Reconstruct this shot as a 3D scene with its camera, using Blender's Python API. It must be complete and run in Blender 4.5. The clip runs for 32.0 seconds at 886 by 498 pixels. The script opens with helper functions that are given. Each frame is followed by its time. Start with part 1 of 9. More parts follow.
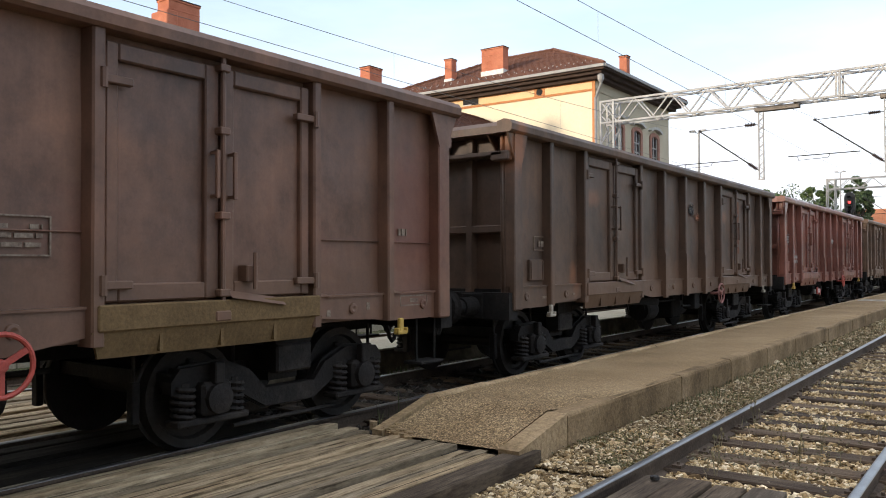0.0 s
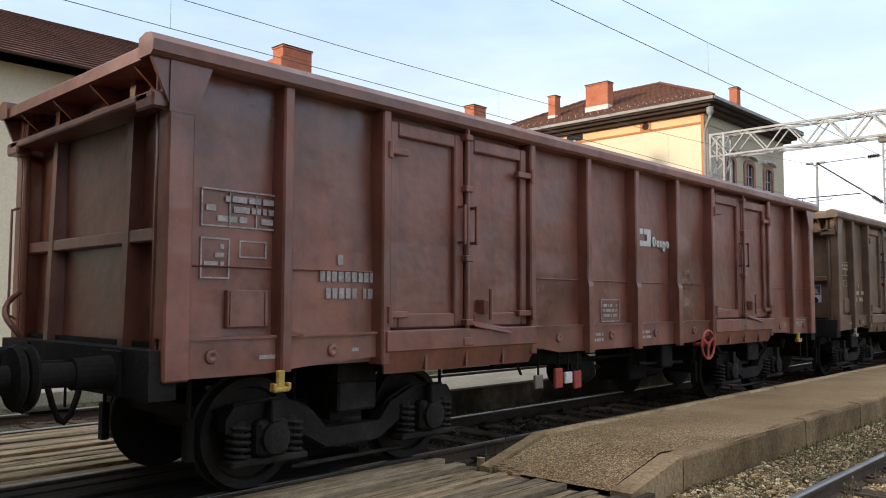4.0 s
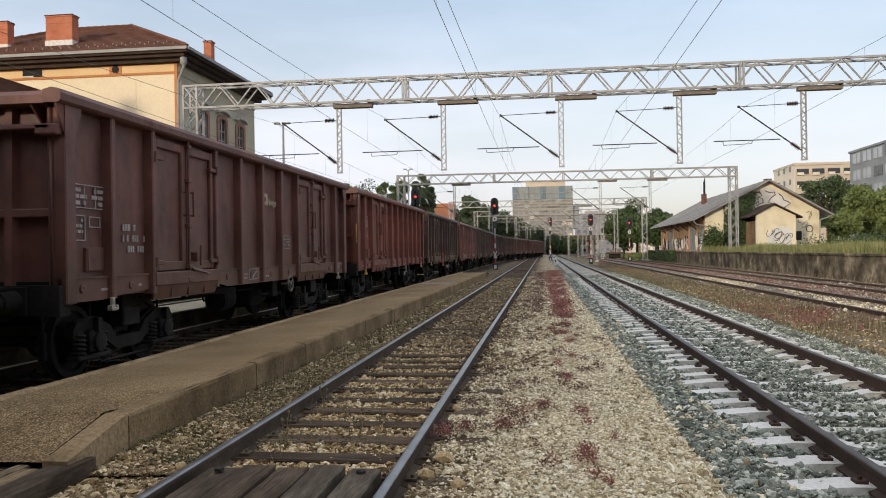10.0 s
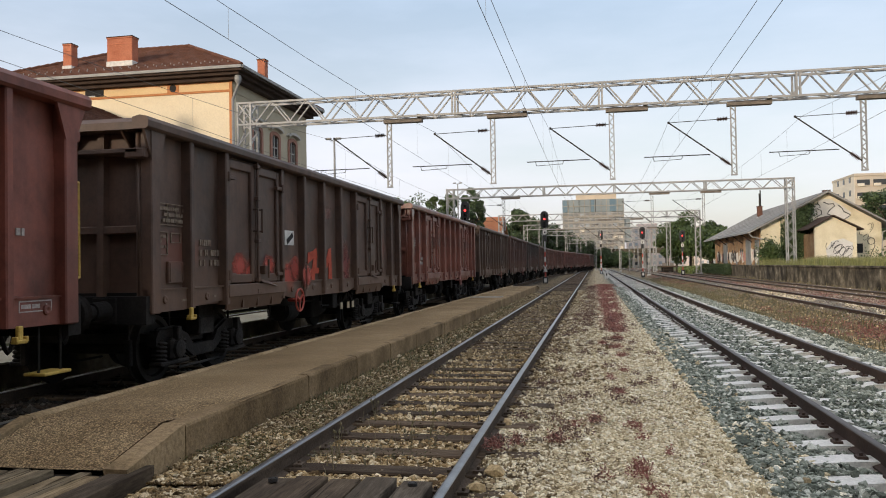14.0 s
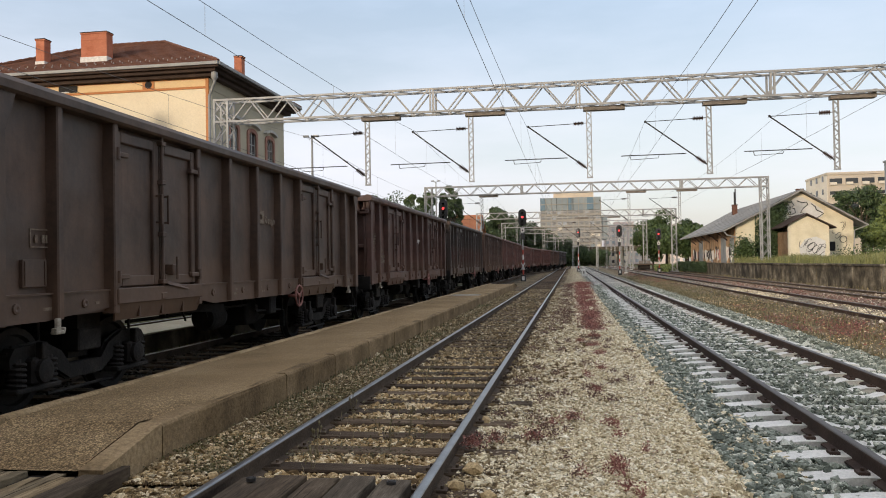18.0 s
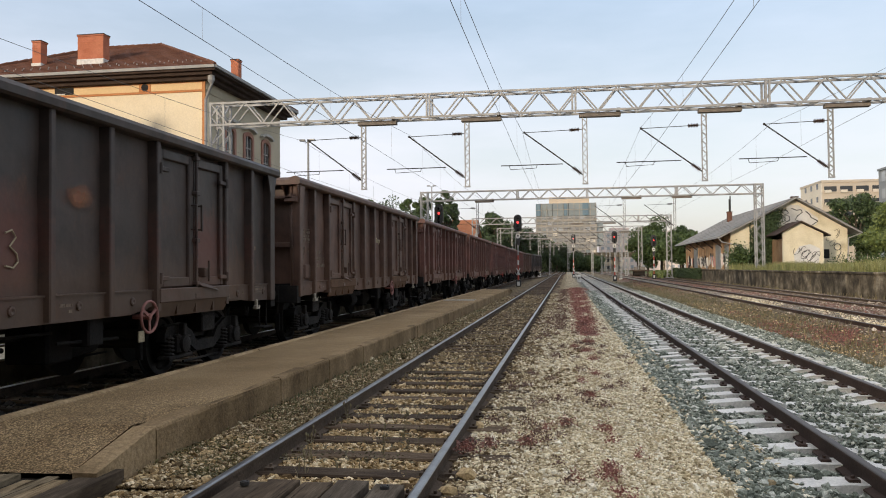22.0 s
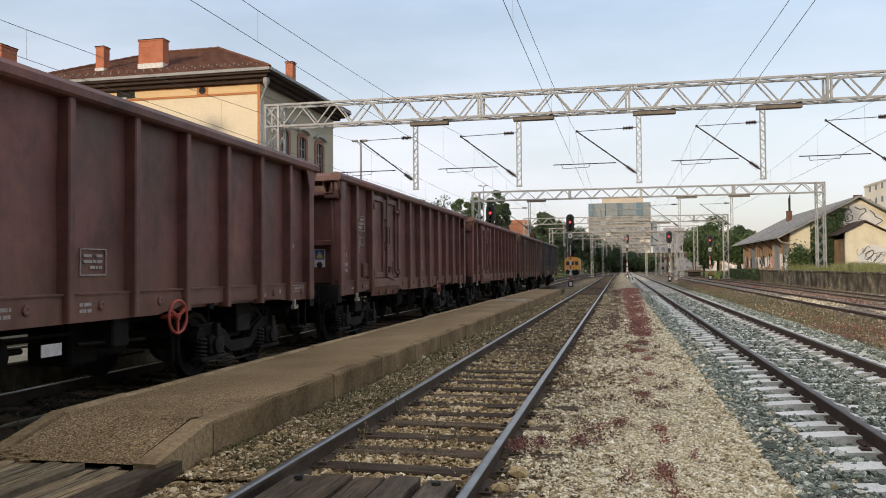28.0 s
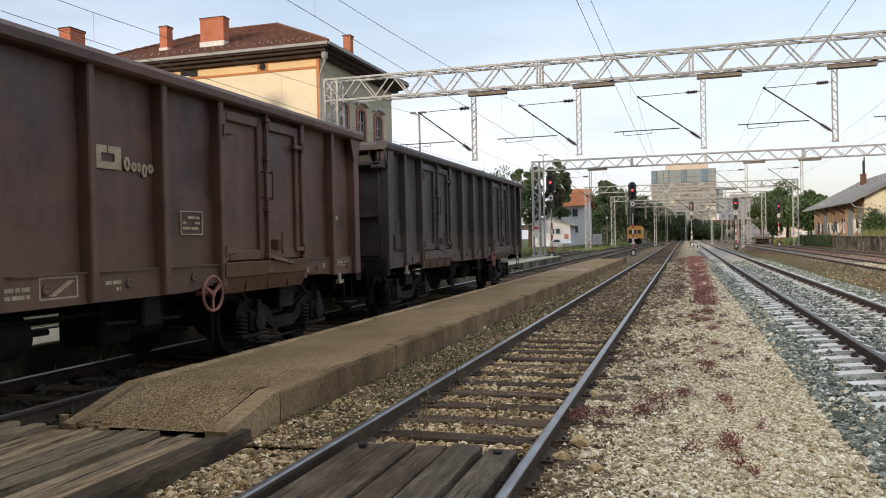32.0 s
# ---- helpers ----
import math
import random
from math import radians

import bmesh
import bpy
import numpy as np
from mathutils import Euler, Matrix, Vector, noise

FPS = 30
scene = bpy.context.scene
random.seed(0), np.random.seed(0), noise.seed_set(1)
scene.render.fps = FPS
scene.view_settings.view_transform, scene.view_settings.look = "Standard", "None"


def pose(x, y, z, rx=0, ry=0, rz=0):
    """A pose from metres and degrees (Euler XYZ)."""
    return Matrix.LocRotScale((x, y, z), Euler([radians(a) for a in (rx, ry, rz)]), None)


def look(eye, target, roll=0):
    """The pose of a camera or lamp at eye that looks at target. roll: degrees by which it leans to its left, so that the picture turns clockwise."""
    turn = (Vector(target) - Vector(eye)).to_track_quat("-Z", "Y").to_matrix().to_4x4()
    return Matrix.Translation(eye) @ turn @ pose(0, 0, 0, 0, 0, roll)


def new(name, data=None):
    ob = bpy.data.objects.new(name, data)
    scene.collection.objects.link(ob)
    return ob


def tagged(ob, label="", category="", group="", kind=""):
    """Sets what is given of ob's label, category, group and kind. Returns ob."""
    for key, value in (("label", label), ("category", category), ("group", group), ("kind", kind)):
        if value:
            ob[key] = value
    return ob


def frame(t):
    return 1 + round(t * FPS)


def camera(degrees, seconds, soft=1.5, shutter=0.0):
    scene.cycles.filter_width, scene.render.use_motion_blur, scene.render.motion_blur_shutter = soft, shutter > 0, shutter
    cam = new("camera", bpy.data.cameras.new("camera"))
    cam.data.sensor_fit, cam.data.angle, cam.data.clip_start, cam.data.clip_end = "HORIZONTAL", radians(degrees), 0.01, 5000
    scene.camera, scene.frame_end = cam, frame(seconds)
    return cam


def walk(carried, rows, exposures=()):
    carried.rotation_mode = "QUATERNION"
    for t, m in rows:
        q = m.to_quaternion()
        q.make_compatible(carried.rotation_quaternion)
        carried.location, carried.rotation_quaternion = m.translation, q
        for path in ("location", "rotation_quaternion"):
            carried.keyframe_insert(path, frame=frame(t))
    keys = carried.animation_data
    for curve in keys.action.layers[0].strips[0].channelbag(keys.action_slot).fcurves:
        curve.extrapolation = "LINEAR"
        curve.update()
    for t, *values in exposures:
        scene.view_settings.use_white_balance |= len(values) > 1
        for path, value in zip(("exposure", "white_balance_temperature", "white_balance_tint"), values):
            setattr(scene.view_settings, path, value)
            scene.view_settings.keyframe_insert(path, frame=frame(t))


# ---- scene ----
cam = camera(58.15, 32.0, 1.0)
PATH = [
    (0, (-0.093, -0.237, 1.557), (-1.2691, 1.3809, 1.5960), -0.20),
    (0.5, (-0.068, -0.213, 1.558), (-1.1860, 1.4437, 1.6280), -1.29),
    (1, (-0.036, -0.246, 1.540), (-0.9886, 1.5108, 1.6178), -1.92),
    (1.5, (-0.078, -0.201, 1.558), (-0.9527, 1.5958, 1.6343), -1.44),
    (2, (-0.090, -0.197, 1.554), (-0.9206, 1.6207, 1.6218), -1.30),
    (2.5, (-0.160, -0.197, 1.558), (-1.1485, 1.5373, 1.6727), -0.71),
    (4.5, (-0.125, -0.281, 1.533), (-1.5367, 1.1313, 1.6505), -0.58),
    (5, (-0.128, -0.274, 1.533), (-1.5431, 1.1348, 1.6425), -1.64),
    (5.5, (-0.072, -0.228, 1.523), (-1.3932, 1.2693, 1.6358), -2.51),
    (6, (-0.105, -0.178, 1.525), (-1.2372, 1.4695, 1.5955), -2.35),
    (6.5, (-0.102, -0.170, 1.523), (-1.1329, 1.5439, 1.5689), -2.48),
    (7, (-0.074, -0.139, 1.527), (-0.9904, 1.6385, 1.5647), -2.54),
    (7.5, (-0.063, -0.103, 1.516), (-0.7686, 1.7672, 1.5662), -2.16),
    (8, (-0.029, -0.031, 1.506), (-0.4933, 1.9145, 1.5152), -1.93),
    (8.5, (-0.003, -0.015, 1.501), (-0.3625, 1.9522, 1.5166), -1.68),
    (9, (0.002, 0.003, 1.506), (-0.2842, 1.9820, 1.5256), -1.10),
    (9.5, (0.018, -0.006, 1.512), (-0.2441, 1.9769, 1.5370), -1.05),
    (10, (0.012, 0.007, 1.510), (-0.2369, 1.9909, 1.5160), -0.89),
    (10.5, (-0.002, 0.007, 1.510), (-0.2846, 1.9871, 1.5170), -0.29),
    (11, (0.002, 0.008, 1.505), (-0.3093, 1.9833, 1.5291), -0.22),
    (11.5, (-0.010, 0.013, 1.506), (-0.3228, 1.9885, 1.5213), -0.19),
    (12, (-0.017, 0.015, 1.504), (-0.3733, 1.9831, 1.5381), -0.21),
    (12.5, (-0.013, 0.003, 1.503), (-0.4017, 1.9641, 1.5478), 0.00),
    (13, (-0.006, 0.005, 1.499), (-0.3772, 1.9694, 1.5394), -0.15),
    (13.5, (0.002, -0.004, 1.502), (-0.3750, 1.9598, 1.5168), -0.25),
    (14, (0.005, -0.009, 1.504), (-0.3661, 1.9564, 1.5465), -0.97),
    (14.5, (-0.006, 0.009, 1.505), (-0.3647, 1.9760, 1.5333), -0.50),
    (15, (0.004, -0.007, 1.503), (-0.3583, 1.9601, 1.5118), -0.92),
    (15.5, (0.001, -0.008, 1.504), (-0.3260, 1.9652, 1.5113), -0.82),
    (17.5, (-0.005, -0.015, 1.514), (-0.3445, 1.9554, 1.5487), -0.83),
    (18, (0.002, -0.019, 1.509), (-0.3149, 1.9549, 1.5453), -1.00),
    (18.5, (0.019, -0.034, 1.514), (-0.2900, 1.9413, 1.5536), -0.95),
    (19, (0.022, -0.040, 1.517), (-0.2555, 1.9398, 1.5626), -1.25),
    (19.5, (0.021, -0.043, 1.517), (-0.2636, 1.9354, 1.5733), -1.12),
    (20, (0.032, -0.059, 1.522), (-0.2786, 1.9155, 1.5797), -1.25),
    (20.5, (0.034, -0.042, 1.517), (-0.2579, 1.9364, 1.5638), -1.01),
    (21, (0.030, -0.045, 1.516), (-0.2381, 1.9368, 1.5606), -0.87),
    (21.5, (0.021, -0.035, 1.514), (-0.2560, 1.9454, 1.5557), -0.63),
    (22, (0.011, -0.048, 1.516), (-0.2944, 1.9279, 1.5640), -0.59),
    (22.5, (-0.017, -0.039, 1.513), (-0.4014, 1.9233, 1.5652), -0.13),
    (23, (-0.017, -0.036, 1.508), (-0.4021, 1.9255, 1.5599), 0.37),
    (23.5, (-0.009, -0.020, 1.510), (-0.3745, 1.9461, 1.5522), 0.41),
    (24, (-0.007, -0.020, 1.508), (-0.3649, 1.9479, 1.5365), -0.03),
    (24.5, (0.003, -0.031, 1.517), (-0.3515, 1.9376, 1.5420), -0.01),
    (25, (-0.012, -0.030, 1.504), (-0.3805, 1.9354, 1.5258), 0.11),
    (25.5, (-0.006, -0.020, 1.514), (-0.3857, 1.9436, 1.5301), 0.19),
    (27.5, (0.004, -0.016, 1.495), (-0.3809, 1.9462, 1.4984), -0.06),
    (28, (0.009, -0.049, 1.493), (-0.4233, 1.9029, 1.5425), -0.44),
    (28.5, (-0.002, -0.048, 1.491), (-0.4459, 1.9020, 1.5147), 0.34),
    (29, (0.020, -0.053, 1.488), (-0.4127, 1.9000, 1.5100), 0.00),
    (29.5, (0.012, -0.037, 1.489), (-0.4063, 1.9186, 1.5186), -0.16),
    (30, (0.018, -0.051, 1.487), (-0.4250, 1.8994, 1.5164), -0.44),
    (30.5, (0.023, -0.054, 1.493), (-0.4530, 1.8890, 1.5054), -0.57),
    (31, (0.026, -0.054, 1.492), (-0.4788, 1.8809, 1.4850), -0.85),
    (31.5, (0.025, -0.050, 1.493), (-0.5029, 1.8795, 1.4769), -0.86),
    (32, (0.023, -0.058, 1.492), (-0.5569, 1.8563, 1.4711), -1.26),
]
walk(cam, [(t, look(eye, target, roll)) for t, eye, target, roll in PATH],
     [(0, 0.70, 6350, 10), (1, 0.44, 6500, 10), (2.5, 0.33, 6650, 10), (4.5, 0.64, 6350, 9), (5.2, 0.67, 6350, 8), (6, 0.70, 6250, 9), (7, 0.46, 6350, 9), (8, 0.18, 6400, 10), (9, 0.06, 6560, 10), (27.5, 0.06, 6600, 10), (30, 0.12, 6560, 10), (32, 0.22, 6500, 10)])

# ---- world, sun, exposure ----
SUN_EL, SUN_AZ = 10.4, 210.0        # azimuth from +y, clockwise: behind the camera, to its left
world = bpy.data.worlds.new("sky")
scene.world = world
world.use_nodes = True
wn, wl = world.node_tree.nodes, world.node_tree.links
sky = wn.new("ShaderNodeTexSky")
sky.sky_type, sky.sun_disc = "NISHITA", False
sky.sun_elevation, sky.sun_rotation = radians(SUN_EL), radians(SUN_AZ)
sky.air_density, sky.dust_density, sky.ozone_density = 1.0, 2.0, 1.0
wtc = wn.new("ShaderNodeTexCoord")
wmap = wn.new("ShaderNodeMapping")
wmap.inputs["Scale"].default_value = (1.2, 1.2, 4.5)
wl.new(wtc.outputs["Generated"], wmap.inputs["Vector"])
cloud = wn.new("ShaderNodeTexNoise")
cloud.inputs["Scale"].default_value, cloud.inputs["Detail"].default_value, cloud.inputs["Roughness"].default_value = 1.6, 7, 0.55
wl.new(wmap.outputs["Vector"], cloud.inputs["Vector"])
cramp = wn.new("ShaderNodeValToRGB")
cramp.color_ramp.elements[0].position, cramp.color_ramp.elements[1].position = 0.40, 0.76
cramp.color_ramp.elements[0].color, cramp.color_ramp.elements[1].color = (0.48, 0.48, 0.48, 1), (0.88, 0.88, 0.88, 1)
wl.new(cloud.outputs["Fac"], cramp.inputs["Fac"])
wmix = wn.new("ShaderNodeMix")
wmix.data_type = "RGBA"
wl.new(cramp.outputs["Color"], wmix.inputs["Factor"])
wl.new(sky.outputs["Color"], wmix.inputs["A"])
# an overcast veil: brighter overhead than along the horizon
wsep = wn.new("ShaderNodeSeparateXYZ")
wl.new(wtc.outputs["Generated"], wsep.inputs[0])
wup = wn.new("ShaderNodeValToRGB")
for el in [None] * 4:
    wup.color_ramp.elements.new(0.5)
for el, (at, tone) in zip(wup.color_ramp.elements, ((0.0, (0.865, 0.855, 0.945)), (0.16, (0.845, 0.875, 0.925)), (0.34, (0.60, 0.75, 0.92)), (0.46, (0.60, 0.75, 0.92)), (0.64, (1.12, 1.14, 1.18)), (1.0, (1.62, 1.62, 1.62)))):
    el.position, el.color = at, (*tone, 1)
wl.new(wsep.outputs["Z"], wup.inputs["Fac"])
wveil = wn.new("ShaderNodeVectorMath")
wveil.operation = "MULTIPLY"
wveil.inputs[0].default_value = (7.15, 7.05, 7.38)
wl.new(wup.outputs["Color"], wveil.inputs[1])
wl.new(wveil.outputs["Vector"], wmix.inputs["B"])
wl.new(wmix.outputs["Result"], wn["Background"].inputs["Color"])
wn["Background"].inputs["Strength"].default_value = 0.16

sun = new("sun", bpy.data.lights.new("sun", "SUN"))
sun.data.energy, sun.data.angle, sun.data.color = 2.3, radians(5.0), (1.0, 0.84, 0.66)
az, el = radians(SUN_AZ), radians(SUN_EL)
sun.matrix_world = look((math.sin(az) * 100 * math.cos(el), math.cos(az) * 100 * math.cos(el), 100 * math.sin(el)), (0, 0, 0))


# ---- mesh helpers ----
class Geo:
    """Gathers vertices and faces of one mesh."""

    def __init__(self):
        self.v, self.f = [], []

    def add(self, verts, faces):
        n = len(self.v)
        self.v += [tuple(p) for p in verts]
        self.f += [tuple(i + n for i in f) for f in faces]
        return self

    def box(self, x0, x1, y0, y1, z0, z1):
        return self.add([(x, y, z) for z in (z0, z1) for y in (y0, y1) for x in (x0, x1)],
                        [(0, 2, 3, 1), (4, 5, 7, 6), (0, 1, 5, 4), (1, 3, 7, 5), (3, 2, 6, 7), (2, 0, 4, 6)])

    def bevel_box(self, x0, x1, y0, y1, z0, z1, b):
        """A box with its twelve edges cut."""
        pts, idx = [], {}
        for i, (x, sx) in enumerate(((x0, 1), (x1, -1))):
            for j, (y, sy) in enumerate(((y0, 1), (y1, -1))):
                for k, (z, sz) in enumerate(((z0, 1), (z1, -1))):
                    for a in range(3):
                        idx[i, j, k, a] = len(pts)
                        pts.append((x + sx * b * (a != 0), y + sy * b * (a != 1), z + sz * b * (a != 2)))
        fs = []
        q = lambda i, j, k, a: idx[i, j, k, a]
        for s in (0, 1):
            fs.append((q(s, 0, 0, 0), q(s, 1, 0, 0), q(s, 1, 1, 0), q(s, 0, 1, 0))[:: 1 if s else -1])
            fs.append((q(0, s, 0, 1), q(1, s, 0, 1), q(1, s, 1, 1), q(0, s, 1, 1))[:: -1 if s else 1])
            fs.append((q(0, 0, s, 2), q(1, 0, s, 2), q(1, 1, s, 2), q(0, 1, s, 2))[:: 1 if s else -1])
        for s in (0, 1):
            for u in (0, 1):
                fs.append((q(s, u, 0, 0), q(s, u, 1, 0), q(s, u, 1, 1), q(s, u, 0, 1))[:: 1 if s != u else -1])
                fs.append((q(s, 0, u, 0), q(s, 1, u, 0), q(s, 1, u, 2), q(s, 0, u, 2))[:: -1 if s != u else 1])
                fs.append((q(0, s, u, 1), q(1, s, u, 1), q(1, s, u, 2), q(0, s, u, 2))[:: 1 if s != u else -1])
                for w in (0, 1):
                    t = (q(s, u, w, 0), q(s, u, w, 1), q(s, u, w, 2))
                    fs.append(t if (s + u + w) % 2 else t[::-1])
        return self.add(pts, fs)

    def beam(self, p, q, w, h=None, up=(0, 0, 1)):
        """A square bar from p to q."""
        p, q, h = Vector(p), Vector(q), h or w
        d = (q - p).normalized()
        side = d.cross(Vector(up))
        side = side.normalized() if side.length > 1e-4 else Vector((1, 0, 0))
        top = side.cross(d)
        c = [(-1, -1), (1, -1), (1, 1), (-1, 1)]
        pts = [e + side * (a * w / 2) + top * (b * h / 2) for e in (p, q) for a, b in c]
        return self.add(pts, [(3, 2, 1, 0), (4, 5, 6, 7)] + [(i, (i + 1) % 4, 4 + (i + 1) % 4, 4 + i) for i in range(4)])

    def rod(self, p, q, r, n=8, r2=None):
        """A round bar, or a cone, from p to q."""
        p, q, r2 = Vector(p), Vector(q), r if r2 is None else r2
        d = (q - p).normalized()
        a = d.orthogonal().normalized()
        b = d.cross(a)
        ring = lambda c, s: [c + (a * math.cos(6.28318 * i / n) + b * math.sin(6.28318 * i / n)) * s for i in range(n)]
        return self.add(ring(p, r) + ring(q, r2), [tuple(range(n))[::-1], tuple(range(n, 2 * n))] + [(i, (i + 1) % n, n + (i + 1) % n, n + i) for i in range(n)])

    def tube(self, pts, r, n=6):
        """One bent pipe through the points, with its ends closed."""
        ps = [Vector(p) for p in pts]
        dirs = [(b - a).normalized() for a, b in zip(ps, ps[1:])]
        side = dirs[0].orthogonal().normalized()
        vs = []
        for i, p in enumerate(ps):
            d = (dirs[max(i - 1, 0)] + dirs[min(i, len(dirs) - 1)]).normalized()
            if d.length < 0.5:
                d = dirs[min(i, len(dirs) - 1)]
            side = (side - d * side.dot(d)).normalized()
            other = d.cross(side)
            vs += [p + (side * math.cos(6.28318 * k / n) + other * math.sin(6.28318 * k / n)) * r for k in range(n)]
        fs = [(i * n + k, i * n + (k + 1) % n, (i + 1) * n + (k + 1) % n, (i + 1) * n + k) for i in range(len(ps) - 1) for k in range(n)]
        return self.add(vs, fs + [tuple(range(n))[::-1], tuple(range((len(ps) - 1) * n, len(ps) * n))])

    def lathe(self, origin, axis, rings, n=20):
        """Rings of (distance along the axis, radius)."""
        o, d = Vector(origin), Vector(axis).normalized()
        a = d.orthogonal().normalized()
        b = d.cross(a)
        pts = [o + d * s + (a * math.cos(6.28318 * i / n) + b * math.sin(6.28318 * i / n)) * r for s, r in rings for i in range(n)]
        fs = [(k * n + i, k * n + (i + 1) % n, (k + 1) * n + (i + 1) % n, (k + 1) * n + i) for k in range(len(rings) - 1) for i in range(n)]
        fs += [tuple(range(n))[::-1], tuple(range((len(rings) - 1) * n, len(rings) * n))]
        return self.add(pts, fs)

    def torus(self, c, axis, R, r, n=24, m=8):
        d = Vector(axis).normalized()
        a = d.orthogonal().normalized()
        b = d.cross(a)
        pts = []
        for i in range(n):
            t = 6.28318 * i / n
            o = a * math.cos(t) + b * math.sin(t)
            pts += [Vector(c) + o * (R + r * math.cos(6.28318 * j / m)) + d * (r * math.sin(6.28318 * j / m)) for j in range(m)]
        return self.add(pts, [(i * m + j, ((i + 1) % n) * m + j, ((i + 1) % n) * m + (j + 1) % m, i * m + (j + 1) % m) for i in range(n) for j in range(m)])

    def prism(self, poly, y0, y1, axis="y"):
        """A polygon pushed from y0 to y1; poly holds (x, z) for the axis y, (y, z) for x and (x, y) for z."""
        put = {"y": lambda a, b, s: (a, s, b), "x": lambda a, b, s: (s, a, b), "z": lambda a, b, s: (a, b, s)}[axis]
        n = len(poly)
        return self.add([put(a, b, s) for s in (y0, y1) for a, b in poly],
                        [tuple(range(n)), tuple(range(n, 2 * n))[::-1]] + [(i, n + i, n + (i + 1) % n, (i + 1) % n) for i in range(n)])

    def sweep(self, path, profile):
        """A closed profile of (side, up) along points (x, y, z) that run mainly along y."""
        n, m = len(path), len(profile)
        pts = []
        for i, p in enumerate(path):
            a, b = Vector(path[max(0, i - 1)]), Vector(path[min(n - 1, i + 1)])
            d = (b - a).normalized()
            side = Vector((d.y, -d.x, 0)).normalized()
            pts += [Vector(p) + side * s + Vector((0, 0, u)) for s, u in profile]
        fs = [(i * m + j, i * m + (j + 1) % m, (i + 1) * m + (j + 1) % m, (i + 1) * m + j) for i in range(n - 1) for j in range(m)]
        return self.add(pts, fs + [tuple(range(m))[::-1], tuple(range((n - 1) * m, n * m))])

    def mesh(self, name, smooth=False, fix=True):
        me = bpy.data.meshes.new(name)
        me.from_pydata(self.v, [], self.f)
        if fix:
            bm = bmesh.new()
            bm.from_mesh(me)
            bmesh.ops.recalc_face_normals(bm, faces=bm.faces)
            bm.to_mesh(me)
            bm.free()
        if smooth:
            me.polygons.foreach_set("use_smooth", [True] * len(me.polygons))
        me.update()
        return me


def part(name, geo, material, parent=None, label="", smooth=False, kind=""):
    """One mesh object under a thing or a part."""
    me = geo if isinstance(geo, bpy.types.Mesh) else geo.mesh(name, smooth)
    if not me.materials:
        me.materials.append(material)
    ob = new(name, me)
    if me.materials[0] != material:
        ob.material_slots[0].link = "OBJECT"
        ob.material_slots[0].material = material
    ob.parent = parent
    return tagged(ob, label, kind=kind)


def thing(name, label, category, group="", at=None, kind=""):
    ob = new(name)
    ob.empty_display_size = 0.2
    if at is not None:
        ob.matrix_basis = at
    return tagged(ob, label, category, group, kind)


# ---- materials ----
def nodes_of(name):
    m = bpy.data.materials.new(name)
    m.use_nodes = True
    nt = m.node_tree
    return m, nt.nodes, nt.links, nt.nodes["Principled BSDF"]


def ramp_node(n, stops):
    r = n.new("ShaderNodeValToRGB")
    e = r.color_ramp.elements
    while len(e) < len(stops):
        e.new(0.5)
    for el_, (p, c) in zip(e, stops):
        el_.position, el_.color = p, (*c, 1)
    return r


def noise_node(n, l, vec, scale, detail=5, rough=0.55, stretch=None, offset=(0, 0, 0)):
    if stretch or any(offset):
        mp = n.new("ShaderNodeMapping")
        mp.inputs["Scale"].default_value = stretch or (1, 1, 1)
        mp.inputs["Location"].default_value = offset
        l.new(vec, mp.inputs["Vector"])
        vec = mp.outputs["Vector"]
    t = n.new("ShaderNodeTexNoise")
    t.inputs["Scale"].default_value, t.inputs["Detail"].default_value, t.inputs["Roughness"].default_value = scale, detail, rough
    l.new(vec, t.inputs["Vector"])
    return t.outputs["Fac"]


def mix_node(n, l, fac, a, b, mode="MIX"):
    m = n.new("ShaderNodeMix")
    m.data_type, m.blend_type = "RGBA", mode
    for sock, val in (("Factor", fac), ("A", a), ("B", b)):
        if isinstance(val, bpy.types.NodeSocket):
            l.new(val, m.inputs[sock])
        elif sock == "Factor":
            m.inputs[0].default_value = val
        else:
            m.inputs[sock].default_value = (*val, 1)
    return m.outputs["Result"]


